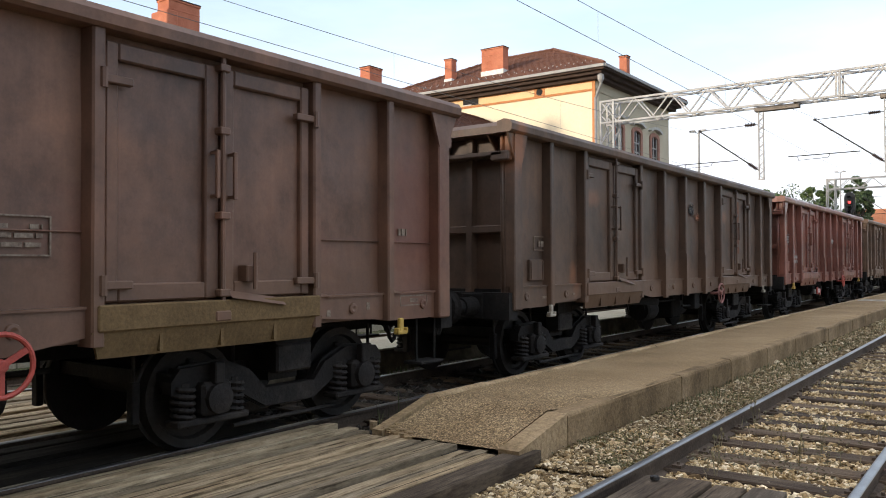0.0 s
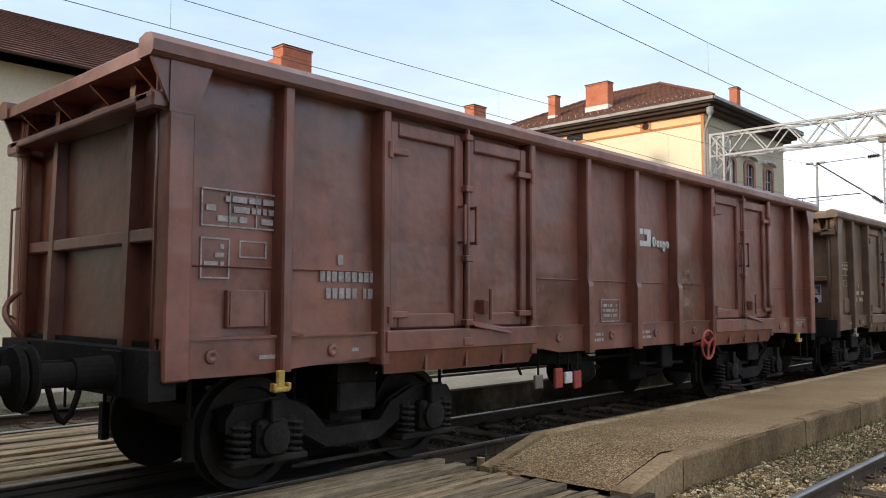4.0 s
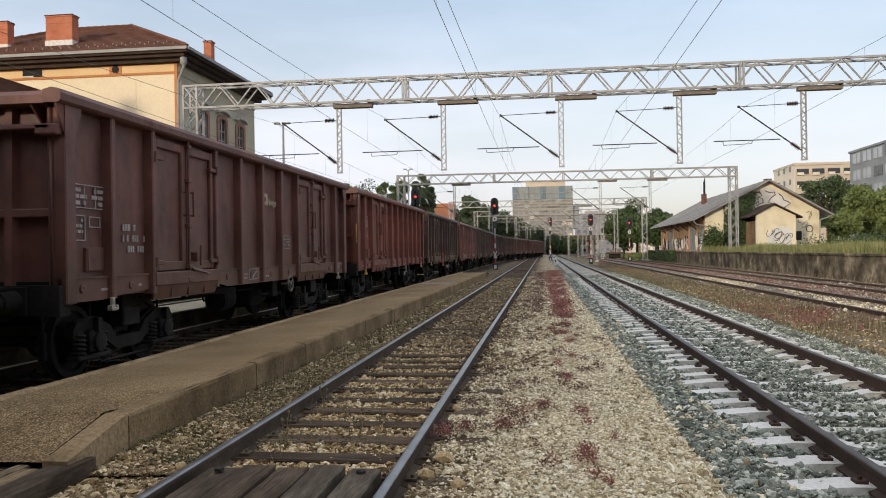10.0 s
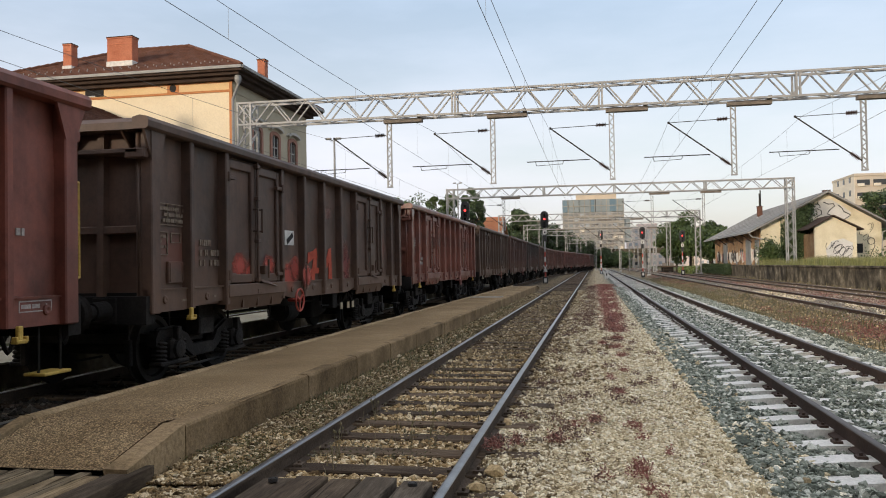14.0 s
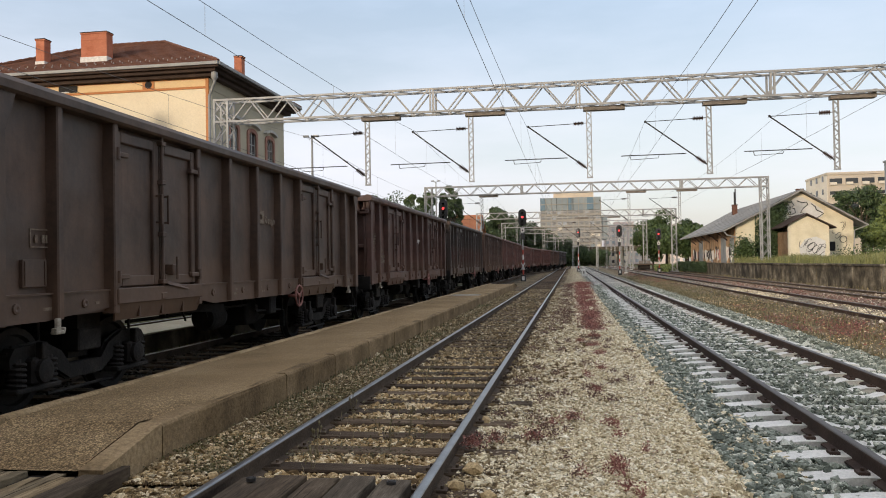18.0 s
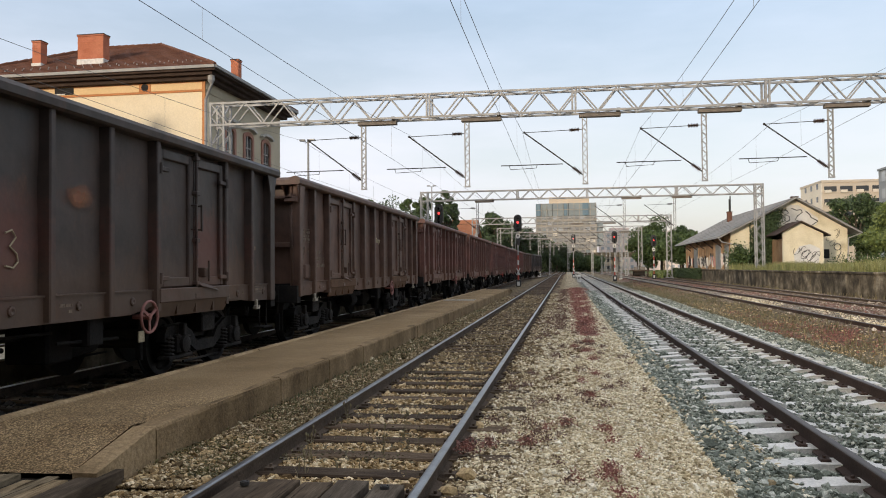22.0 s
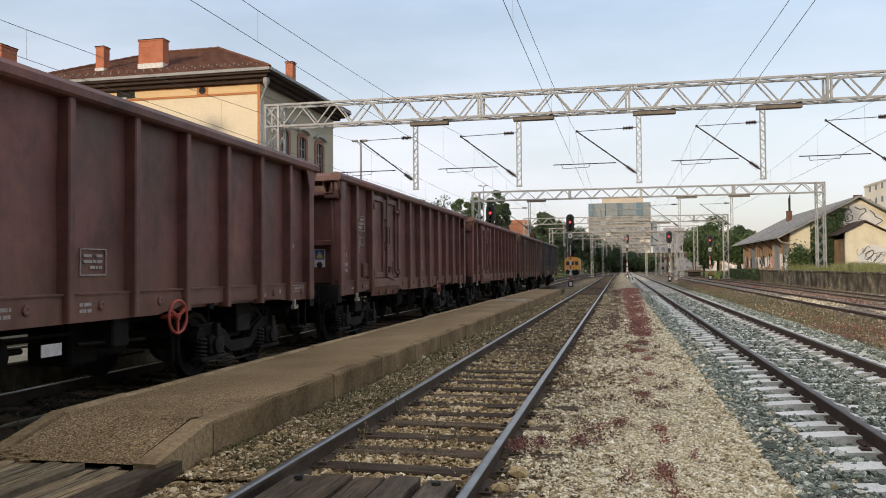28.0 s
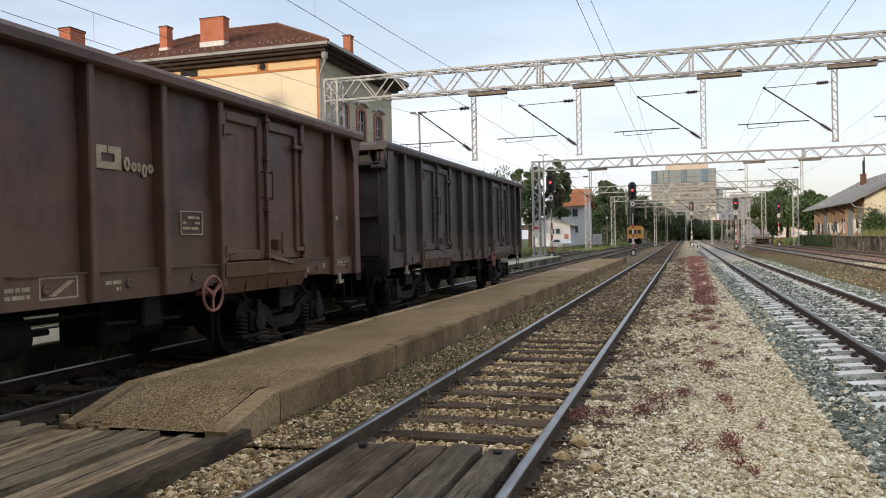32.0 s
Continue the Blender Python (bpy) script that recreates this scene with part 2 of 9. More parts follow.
def surface(name, colors, scale=2.0, grain=30.0, grain_amount=0.35, rough=0.8, bump=0.3, bump_scale=None, metal=0.0, random="", stretch=None, dist=0.02):
    """A material of patches (colors along a ramp), grain and relief. random: 'object' or 'island' shifts the brightness piece by piece, 'shift' the pattern alone."""
    m, n, l, bsdf = nodes_of(name)
    vec = n.new("ShaderNodeTexCoord").outputs["Object"]
    if random in ("object", "shift"):
        add = n.new("ShaderNodeVectorMath")
        l.new(vec, add.inputs[0])
        l.new(n.new("ShaderNodeObjectInfo").outputs["Location"], add.inputs[1])
        vec = add.outputs["Vector"]
    step = 1.0 / max(1, len(colors) - 1)
    big = noise_node(n, l, vec, scale, 6, 0.6, stretch)
    col = ramp_node(n, [(0.3 + 0.4 * i * step, c) for i, c in enumerate(colors)])
    l.new(big, col.inputs["Fac"])
    fine = noise_node(n, l, vec, grain, 4, 0.65, stretch)
    gr = ramp_node(n, [(0.25, (1 - grain_amount,) * 3), (0.75, (1 + grain_amount * 0.6,) * 3)])
    l.new(fine, gr.inputs["Fac"])
    out = mix_node(n, l, 1.0, col.outputs["Color"], gr.outputs["Color"], "MULTIPLY")
    if random in ("object", "island"):
        rnd = n.new("ShaderNodeObjectInfo").outputs["Random"] if random == "object" else n.new("ShaderNodeNewGeometry").outputs["Random Per Island"]
        rr = ramp_node(n, [(0.0, (0.62, 0.62, 0.63)), (1.0, (1.3, 1.28, 1.25))])
        l.new(rnd, rr.inputs["Fac"])
        out = mix_node(n, l, 1.0, out, rr.outputs["Color"], "MULTIPLY")
    l.new(out, bsdf.inputs["Base Color"])
    bsdf.inputs["Roughness"].default_value, bsdf.inputs["Metallic"].default_value = rough, metal
    bsdf.inputs["Specular IOR Level"].default_value = 0.5 if rough < 0.65 else 0.2
    if bump:
        b = n.new("ShaderNodeBump")
        b.inputs["Strength"].default_value, b.inputs["Distance"].default_value = bump, dist
        l.new(noise_node(n, l, vec, bump_scale or grain, 5, 0.6, stretch), b.inputs["Height"])
        l.new(b.outputs["Normal"], bsdf.inputs["Normal"])
    return m


def plain(name, color, rough=0.6, metal=0.0, emit=None, power=0.0):
    m, n, l, bsdf = nodes_of(name)
    bsdf.inputs["Base Color"].default_value = (*color, 1)
    bsdf.inputs["Roughness"].default_value, bsdf.inputs["Metallic"].default_value = rough, metal
    if emit:
        bsdf.inputs["Emission Color"].default_value = (*emit, 1)
        bsdf.inputs["Emission Strength"].default_value = power
    return m


def wagon_paint(name, base, dirt, rust, seed, rust_amount=0.5, patches=(), shine=0.0):
    """Old freight wagon paint: broad fading, streaks that run down, rust patches and soot."""
    m, n, l, bsdf = nodes_of(name)
    vec = n.new("ShaderNodeTexCoord").outputs["Object"]
    off = (seed * 3.7, seed * 11.3, seed * 1.9)
    broad = noise_node(n, l, vec, 0.55, 5, 0.6, None, off)
    bro = ramp_node(n, [(0.34, tuple(b * 0.66 for b in base)), (0.52, base), (0.70, tuple(b * 1.36 for b in base))])
    l.new(broad, bro.inputs["Fac"])
    c1 = bro.outputs["Color"]
    streak = noise_node(n, l, vec, 1.0, 6, 0.6, (3, 4.6, 0.32), off)
    sr = ramp_node(n, [(0.42, (0, 0, 0)), (0.70, (1, 1, 1))])
    l.new(streak, sr.inputs["Fac"])
    sm = n.new("ShaderNodeMath")
    sm.operation, sm.inputs[1].default_value = "MULTIPLY", 0.52
    l.new(sr.outputs["Color"], sm.inputs[0])
    c2 = mix_node(n, l, sm.outputs[0], c1, dirt)
    spots = noise_node(n, l, vec, 2.4, 8, 0.72, (1, 1, 0.7), (off[1], off[0], off[2]))
    rr = ramp_node(n, [(0.60 - 0.06 * rust_amount, (0, 0, 0)), (0.74, (1, 1, 1))])
    l.new(spots, rr.inputs["Fac"])
    rm = n.new("ShaderNodeMath")
    rm.operation, rm.inputs[1].default_value = "MULTIPLY", 0.75 * rust_amount
    l.new(rr.outputs["Color"], rm.inputs[0])
    c3 = mix_node(n, l, rm.outputs[0], c2, rust)
    mott = noise_node(n, l, vec, 1.9, 9, 0.7, (1, 1, 0.8), (off[2], off[0], off[1]))
    mr = ramp_node(n, [(0.32, (0.55, 0.55, 0.56)), (0.5, (1.0, 1.0, 1.0)), (0.68, (1.32, 1.28, 1.24))])
    l.new(mott, mr.inputs["Fac"])
    c3 = mix_node(n, l, 1.0, c3, mr.outputs["Color"], "MULTIPLY")
    scuff = noise_node(n, l, vec, 7.0, 8, 0.75, (1, 0.6, 1.3), off)
    sc = ramp_node(n, [(0.62, (0, 0, 0)), (0.72, (0.45, 0.45, 0.45))])
    l.new(scuff, sc.inputs["Fac"])
    c3 = mix_node(n, l, sc.outputs["Color"], c3, tuple(b * 0.4 for b in base))
    for py, pz, ry, rz, colour, amount in patches:
        mp = n.new("ShaderNodeMapping")
        mp.inputs["Location"].default_value = (0, -py / ry, -pz / rz)
        mp.inputs["Scale"].default_value = (0, 1 / ry, 1 / rz)
        l.new(vec, mp.inputs["Vector"])
        ln = n.new("ShaderNodeVectorMath")
        ln.operation = "LENGTH"
        l.new(mp.outputs["Vector"], ln.inputs[0])
        wob = n.new("ShaderNodeMath")
        wob.operation, wob.inputs[1].default_value = "MULTIPLY_ADD", 0.9
        l.new(noise_node(n, l, vec, 4.5, 6, 0.65, None, off), wob.inputs[0])
        l.new(ln.outputs["Value"], wob.inputs[2])
        pr = ramp_node(n, [(0.95, (amount,) * 3), (1.35, (0, 0, 0))])
        pr.color_ramp.elements[1].position = 1.0
        pr.color_ramp.elements[0].position = 0.6
        hv = n.new("ShaderNodeMath")
        hv.operation, hv.inputs[1].default_value = "MULTIPLY", 0.68
        l.new(wob.outputs[0], hv.inputs[0])
        l.new(hv.outputs[0], pr.inputs["Fac"])
        c3 = mix_node(n, l, pr.outputs["Color"], c3, colour)
    fine = noise_node(n, l, vec, 45, 4, 0.6, None, off)
    fr = ramp_node(n, [(0.3, (0.93, 0.93, 0.93)), (0.7, (1.05, 1.05, 1.05))])
    l.new(fine, fr.inputs["Fac"])
    c4 = mix_node(n, l, 1.0, c3, fr.outputs["Color"], "MULTIPLY")
    l.new(c4, bsdf.inputs["Base Color"])
    ro = ramp_node(n, [(0.3, (0.42 - shine,) * 3), (0.7, (0.7 - shine,) * 3)])
    l.new(broad, ro.inputs["Fac"])
    l.new(ro.outputs["Color"], bsdf.inputs["Roughness"])
    bsdf.inputs["Specular IOR Level"].default_value = 0.5 + 1.8 * shine
    b = n.new("ShaderNodeBump")
    b.inputs["Strength"].default_value, b.inputs["Distance"].default_value = 0.22, 0.01
    l.new(noise_node(n, l, vec, 5, 6, 0.6, None, off), b.inputs["Height"])
    dent = n.new("ShaderNodeBump")
    dent.inputs["Strength"].default_value, dent.inputs["Distance"].default_value = 0.55 + 2 * shine, 0.05
    l.new(noise_node(n, l, vec, 1.7, 3, 0.45, (1, 1, 1.25), off), dent.inputs["Height"])
    l.new(b.outputs["Normal"], dent.inputs["Normal"])
    l.new(dent.outputs["Normal"], bsdf.inputs["Normal"])
    return m


def stone_mat(name, stops, rough=0.9):
    """Loose stones: each its own tone, with grain."""
    m, n, l, bsdf = nodes_of(name)
    vec = n.new("ShaderNodeTexCoord").outputs["Object"]
    r = ramp_node(n, stops)
    l.new(n.new("ShaderNodeNewGeometry").outputs["Random Per Island"], r.inputs["Fac"])
    g = ramp_node(n, [(0.3, (0.55, 0.54, 0.52)), (0.7, (1.28, 1.28, 1.28))])
    l.new(noise_node(n, l, vec, 60, 4), g.inputs["Fac"])
    l.new(mix_node(n, l, 1.0, r.outputs["Color"], g.outputs["Color"], "MULTIPLY"), bsdf.inputs["Base Color"])
    bsdf.inputs["Roughness"].default_value = rough
    bsdf.inputs["Specular IOR Level"].default_value = 0.2
    return m


RAIL_TOP = surface("rail_worn_steel", [(0.19, 0.185, 0.178), (0.34, 0.335, 0.325)], 3, 60, 0.2, 0.34, 0.05, metal=0.9)
RAIL_DULL = surface("rail_dull_brown_steel", [(0.06, 0.047, 0.038), (0.11, 0.09, 0.076)], 2, 60, 0.2, 0.5, 0.05, metal=0.6)
RAIL_RUST = surface("rail_rust", [(0.060, 0.044, 0.032), (0.125, 0.092, 0.066)], 2.5, 40, 0.4, 0.85, 0.3)
RAIL_B_RUST = surface("rail_brown", [(0.045, 0.030, 0.024), (0.085, 0.055, 0.042)], 2.5, 40, 0.3, 0.8, 0.2)
WOOD_SLEEPER = surface("sleeper_wood", [(0.040, 0.027, 0.018), (0.095, 0.066, 0.043), (0.17, 0.128, 0.085)], 1.6, 14, 0.5, 0.9, 0.7, random="object", stretch=(0.6, 5, 5))
WOOD_FAR = surface("sleeper_wood_far", [(0.06, 0.042, 0.028), (0.13, 0.095, 0.066)], 1.6, 14, 0.5, 0.9, 0.5, random="island", stretch=(0.6, 5, 5))
CONCRETE_SLEEPER = surface("sleeper_concrete", [(0.58, 0.57, 0.53), (0.80, 0.79, 0.74)], 2.2, 40, 0.25, 0.85, 0.3, random="shift")
CONCRETE_FAR = surface("sleeper_concrete_far", [(0.40, 0.395, 0.365), (0.54, 0.53, 0.49)], 3, 40, 0.25, 0.85, 0.3, random="island")


def aggregate(name, colors):
    """Washed concrete: rounded pebbles set in a darker paste, with worn and dirty areas."""
    m, n, l, bsdf = nodes_of(name)
    vec = n.new("ShaderNodeTexCoord").outputs["Object"]
    big = ramp_node(n, [(0.3, colors[0]), (0.5, colors[1]), (0.7, colors[2])])
    l.new(noise_node(n, l, vec, 1.1, 7, 0.65), big.inputs["Fac"])
    vo = n.new("ShaderNodeTexVoronoi")
    vo.inputs["Scale"].default_value = 58
    l.new(vec, vo.inputs["Vector"])
    pr = ramp_node(n, [(0.0, (1.4, 1.36, 1.28)), (0.38, (1.02, 1.0, 0.98)), (0.7, (0.46, 0.44, 0.41))])
    l.new(vo.outputs["Distance"], pr.inputs["Fac"])
    c = mix_node(n, l, 1.0, big.outputs["Color"], pr.outputs["Color"], "MULTIPLY")
    bw = n.new("ShaderNodeRGBToBW")
    l.new(vo.outputs["Color"], bw.inputs[0])
    tr = ramp_node(n, [(0.2, (0.62, 0.60, 0.57)), (0.8, (1.4, 1.37, 1.31))])
    l.new(bw.outputs[0], tr.inputs["Fac"])
    pebbles = mix_node(n, l, 1.0, c, tr.outputs["Color"], "MULTIPLY")
    sp = n.new("ShaderNodeSeparateXYZ")
    l.new(vec, sp.inputs[0])
    wob = n.new("ShaderNodeMath")
    wob.operation, wob.inputs[1].default_value = "MULTIPLY_ADD", 3.0
    l.new(noise_node(n, l, vec, 1.6, 5, 0.6), wob.inputs[0])
    l.new(sp.outputs["Y"], wob.inputs[2])
    film = n.new("ShaderNodeMapRange")
    film.inputs["From Min"].default_value, film.inputs["From Max"].default_value = 8.0, 10.5
    film.inputs["To Max"].default_value = 0.72
    l.new(wob.outputs[0], film.inputs["Value"])
    dust = ramp_node(n, [(0.3, (0.195, 0.130, 0.062)), (0.55, (0.275, 0.192, 0.100)), (0.72, (0.345, 0.252, 0.140))])
    l.new(noise_node(n, l, vec, 0.9, 7, 0.6), dust.inputs["Fac"])
    l.new(mix_node(n, l, film.outputs[0], pebbles, dust.outputs["Color"]), bsdf.inputs["Base Color"])
    bsdf.inputs["Roughness"].default_value = 0.9
    bsdf.inputs["Specular IOR Level"].default_value = 0.25
    b = n.new("ShaderNodeBump")
    b.inputs["Strength"].default_value, b.inputs["Distance"].default_value = 0.8, 0.012
    b.invert = True
    l.new(vo.outputs["Distance"], b.inputs["Height"])
    l.new(b.outputs["Normal"], bsdf.inputs["Normal"])
    return m


PLATFORM_TOP = aggregate("platform_aggregate", [(0.215, 0.150, 0.078), (0.315, 0.230, 0.128), (0.41, 0.312, 0.185)])
KERB = surface("kerb_concrete", [(0.12, 0.081, 0.040), (0.23, 0.158, 0.082), (0.35, 0.250, 0.140)], 1.3, 26, 0.45, 0.92, 0.6, random="shift")


def old_planks(name, dark, mid, light, crack_at=0.33):
    """Weathered boards laid along y: broad tone changes, long cracks and a worn, dirty grain."""
    m, n, l, bsdf = nodes_of(name)
    info = n.new("ShaderNodeObjectInfo")
    mp = n.new("ShaderNodeVectorMath")
    mp.operation = "MULTIPLY"
    mp.inputs[1].default_value = (1, 4.9, 1)
    l.new(n.new("ShaderNodeTexCoord").outputs["Object"], mp.inputs[0])
    add = n.new("ShaderNodeVectorMath")
    sc = n.new("ShaderNodeVectorMath")
    sc.operation = "SCALE"
    sc.inputs["Scale"].default_value = 7.3
    l.new(info.outputs["Location"], sc.inputs[0])
    l.new(mp.outputs["Vector"], add.inputs[0])
    l.new(sc.outputs["Vector"], add.inputs[1])
    vec = add.outputs["Vector"]
    tone = ramp_node(n, [(0.30, dark), (0.5, mid), (0.68, light)])
    l.new(noise_node(n, l, vec, 1.6, 8, 0.75, (5, 1, 2.2)), tone.inputs["Fac"])
    ob = ramp_node(n, [(0.0, (0.66, 0.65, 0.64)), (0.5, (1.06, 0.96, 0.84)), (1.0, (1.25, 1.27, 1.26))])
    l.new(info.outputs["Random"], ob.inputs["Fac"])
    c = mix_node(n, l, 1.0, tone.outputs["Color"], ob.outputs["Color"], "MULTIPLY")
    crack = noise_node(n, l, vec, 1.0, 5, 0.6, (34, 1.1, 12))
    cr = ramp_node(n, [(crack_at, (0.24, 0.22, 0.20)), (crack_at + 0.08, (1, 1, 1))])
    l.new(crack, cr.inputs["Fac"])
    c = mix_node(n, l, 1.0, c, cr.outputs["Color"], "MULTIPLY")
    grain = noise_node(n, l, vec, 1.0, 4, 0.7, (90, 5, 40))
    gr = ramp_node(n, [(0.3, (0.6, 0.59, 0.58)), (0.7, (1.28, 1.28, 1.28))])
    l.new(grain, gr.inputs["Fac"])
    l.new(mix_node(n, l, 1.0, c, gr.outputs["Color"], "MULTIPLY"), bsdf.inputs["Base Color"])
    bsdf.inputs["Roughness"].default_value = 0.95
    bsdf.inputs["Specular IOR Level"].default_value = 0.2
    b = n.new("ShaderNodeBump")
    b.inputs["Strength"].default_value, b.inputs["Distance"].default_value = 0.55, 0.012
    l.new(crack, b.inputs["Height"])
    l.new(b.outputs["Normal"], bsdf.inputs["Normal"])
    return m


PLANK_GREY = old_planks("plank_grey_wood", (0.15, 0.115, 0.070), (0.30, 0.245, 0.162), (0.45, 0.385, 0.275), 0.36)
PLANK_DARK = old_planks("plank_dark_wood", (0.036, 0.027, 0.019), (0.078, 0.062, 0.046), (0.15, 0.125, 0.095))
# Near-black tones: planks between the train's rails, strip at the ramp's foot.
PLANK_BLACKISH = old_planks("plank_blackish_wood", (0.010, 0.009, 0.008), (0.026, 0.023, 0.020), (0.055, 0.05, 0.045))
KERB_LIP = surface("tan_kerb_lip", [(0.19, 0.131, 0.068), (0.335, 0.238, 0.130), (0.44, 0.325, 0.19)], 1.6, 26, 0.45, 0.92, 0.5, random="shift")
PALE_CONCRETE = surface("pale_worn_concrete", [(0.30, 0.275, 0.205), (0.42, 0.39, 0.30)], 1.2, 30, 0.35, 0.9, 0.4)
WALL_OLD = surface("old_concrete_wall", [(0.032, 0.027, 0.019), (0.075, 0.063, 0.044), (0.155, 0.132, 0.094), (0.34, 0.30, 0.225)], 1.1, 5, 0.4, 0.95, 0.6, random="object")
STEEL_GALV = surface("galvanised_steel", [(0.25, 0.25, 0.245), (0.40, 0.40, 0.39)], 2.0, 30, 0.2, 0.6, 0.1, metal=0.1)
STEEL_DARK = surface("dark_steel", [(0.03, 0.03, 0.03), (0.06, 0.055, 0.05)], 3, 40, 0.3, 0.7, 0.2)
RUSTY_BRACKET = surface("rusty_bracket", [(0.15, 0.13, 0.11), (0.26, 0.23, 0.20)], 3, 40, 0.3, 0.8, 0.2)
INSULATOR = plain("brown_glazed_insulator", (0.05, 0.028, 0.02), 0.3)
WIRE = plain("dull_copper_wire", (0.16, 0.15, 0.14), 0.6, 0.5)
# Near-black base tones for all that hangs below the wagon floor.
UNDERFRAME = surface("near_black_underframe", [(0.008, 0.0075, 0.007), (0.015, 0.0135, 0.012), (0.028, 0.024, 0.021)], 2.2, 25, 0.4, 0.85, 0.4)
BOGIE_MAT = surface("near_black_bogie", [(0.010, 0.009, 0.008), (0.020, 0.017, 0.015), (0.042, 0.035, 0.029)], 3, 30, 0.45, 0.7, 0.4)
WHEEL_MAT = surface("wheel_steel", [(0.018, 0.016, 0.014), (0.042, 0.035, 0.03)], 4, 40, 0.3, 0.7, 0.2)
YELLOW_PAINT = surface("worn_yellow_paint", [(0.42, 0.27, 0.05), (0.60, 0.42, 0.09)], 6, 40, 0.35, 0.6, 0.2)
RED_PAINT = surface("worn_red_paint", [(0.30, 0.045, 0.03), (0.46, 0.075, 0.05)], 8, 50, 0.3, 0.5, 0.2)
WHITE_PAINT = surface("worn_white_paint", [(0.50, 0.49, 0.46), (0.70, 0.69, 0.66)], 8, 50, 0.3, 0.6, 0.1)
CREAM_MARK = surface("faded_cream_marking", [(0.36, 0.30, 0.20), (0.52, 0.44, 0.30)], 8, 50, 0.45, 0.7, 0.1)
GREY_MARK = surface("greyed_white_marking", [(0.30, 0.26, 0.24), (0.50, 0.46, 0.43)], 8, 50, 0.45, 0.75, 0.1)
HOOK_GREY = surface("chipped_grey_hook", [(0.26, 0.23, 0.18), (0.50, 0.46, 0.38)], 9, 50, 0.4, 0.75, 0.2)
FADED_MARK = surface("worn_off_marking", [(0.15, 0.10, 0.075), (0.30, 0.25, 0.19)], 9, 50, 0.5, 0.75, 0.1)
BLACK_PAINT = plain("black_paint", (0.015, 0.015, 0.015), 0.9)
BRICK_RED = surface("chimney_brick_render", [(0.38, 0.130, 0.072), (0.50, 0.195, 0.115)], 2, 25, 0.3, 0.9, 0.3)

# ---- lines of the tracks ----
X_A, X_B, X_C, X_D, X_T, X_U = -1.78, 2.94, 8.45, 12.05, -6.65, -11.1


def smooth(t):
    t = min(1.0, max(0.0, t))
    return t * t * (3 - 2 * t)


def line_t(y):
    return X_T + 5.3 * smooth((y - 95) / 90)


def line_u(y):
    return X_U + 6.5 * smooth((y - 80) / 130)


LINES = {"a": lambda y: X_A, "b": lambda y: X_B, "c": lambda y: X_C, "d": lambda y: X_D, "t": line_t, "u": line_u}


def ground_height(x, y):
    """The lie of the land across the tracks."""
    z = -0.17
    if x > 4.6:
        z -= 0.16 * smooth((x - 4.6) / 1.2) - 0.12 * smooth((x - 6.6) / 0.8)
    if x > 7.0:
        z += 0.085 * smooth((x - 7.0) / 0.8)
    for mid in (X_C, X_D):
        if abs(x - mid) < 0.75:
            z -= 0.06 * smooth((0.72 - abs(x - mid)) / 0.3)
    if -1.0 < x < 1.9:
        z += 0.03
    if -3.5 < x < -2.6 and y > 5.6:
        z += 0.035
    if x < -12.8:
        z += 0.12
    z += 0.022 * noise.noise((x * 1.3, y * 1.3, 0)) + 0.012 * noise.noise((x * 5, y * 5, 3))
    return z


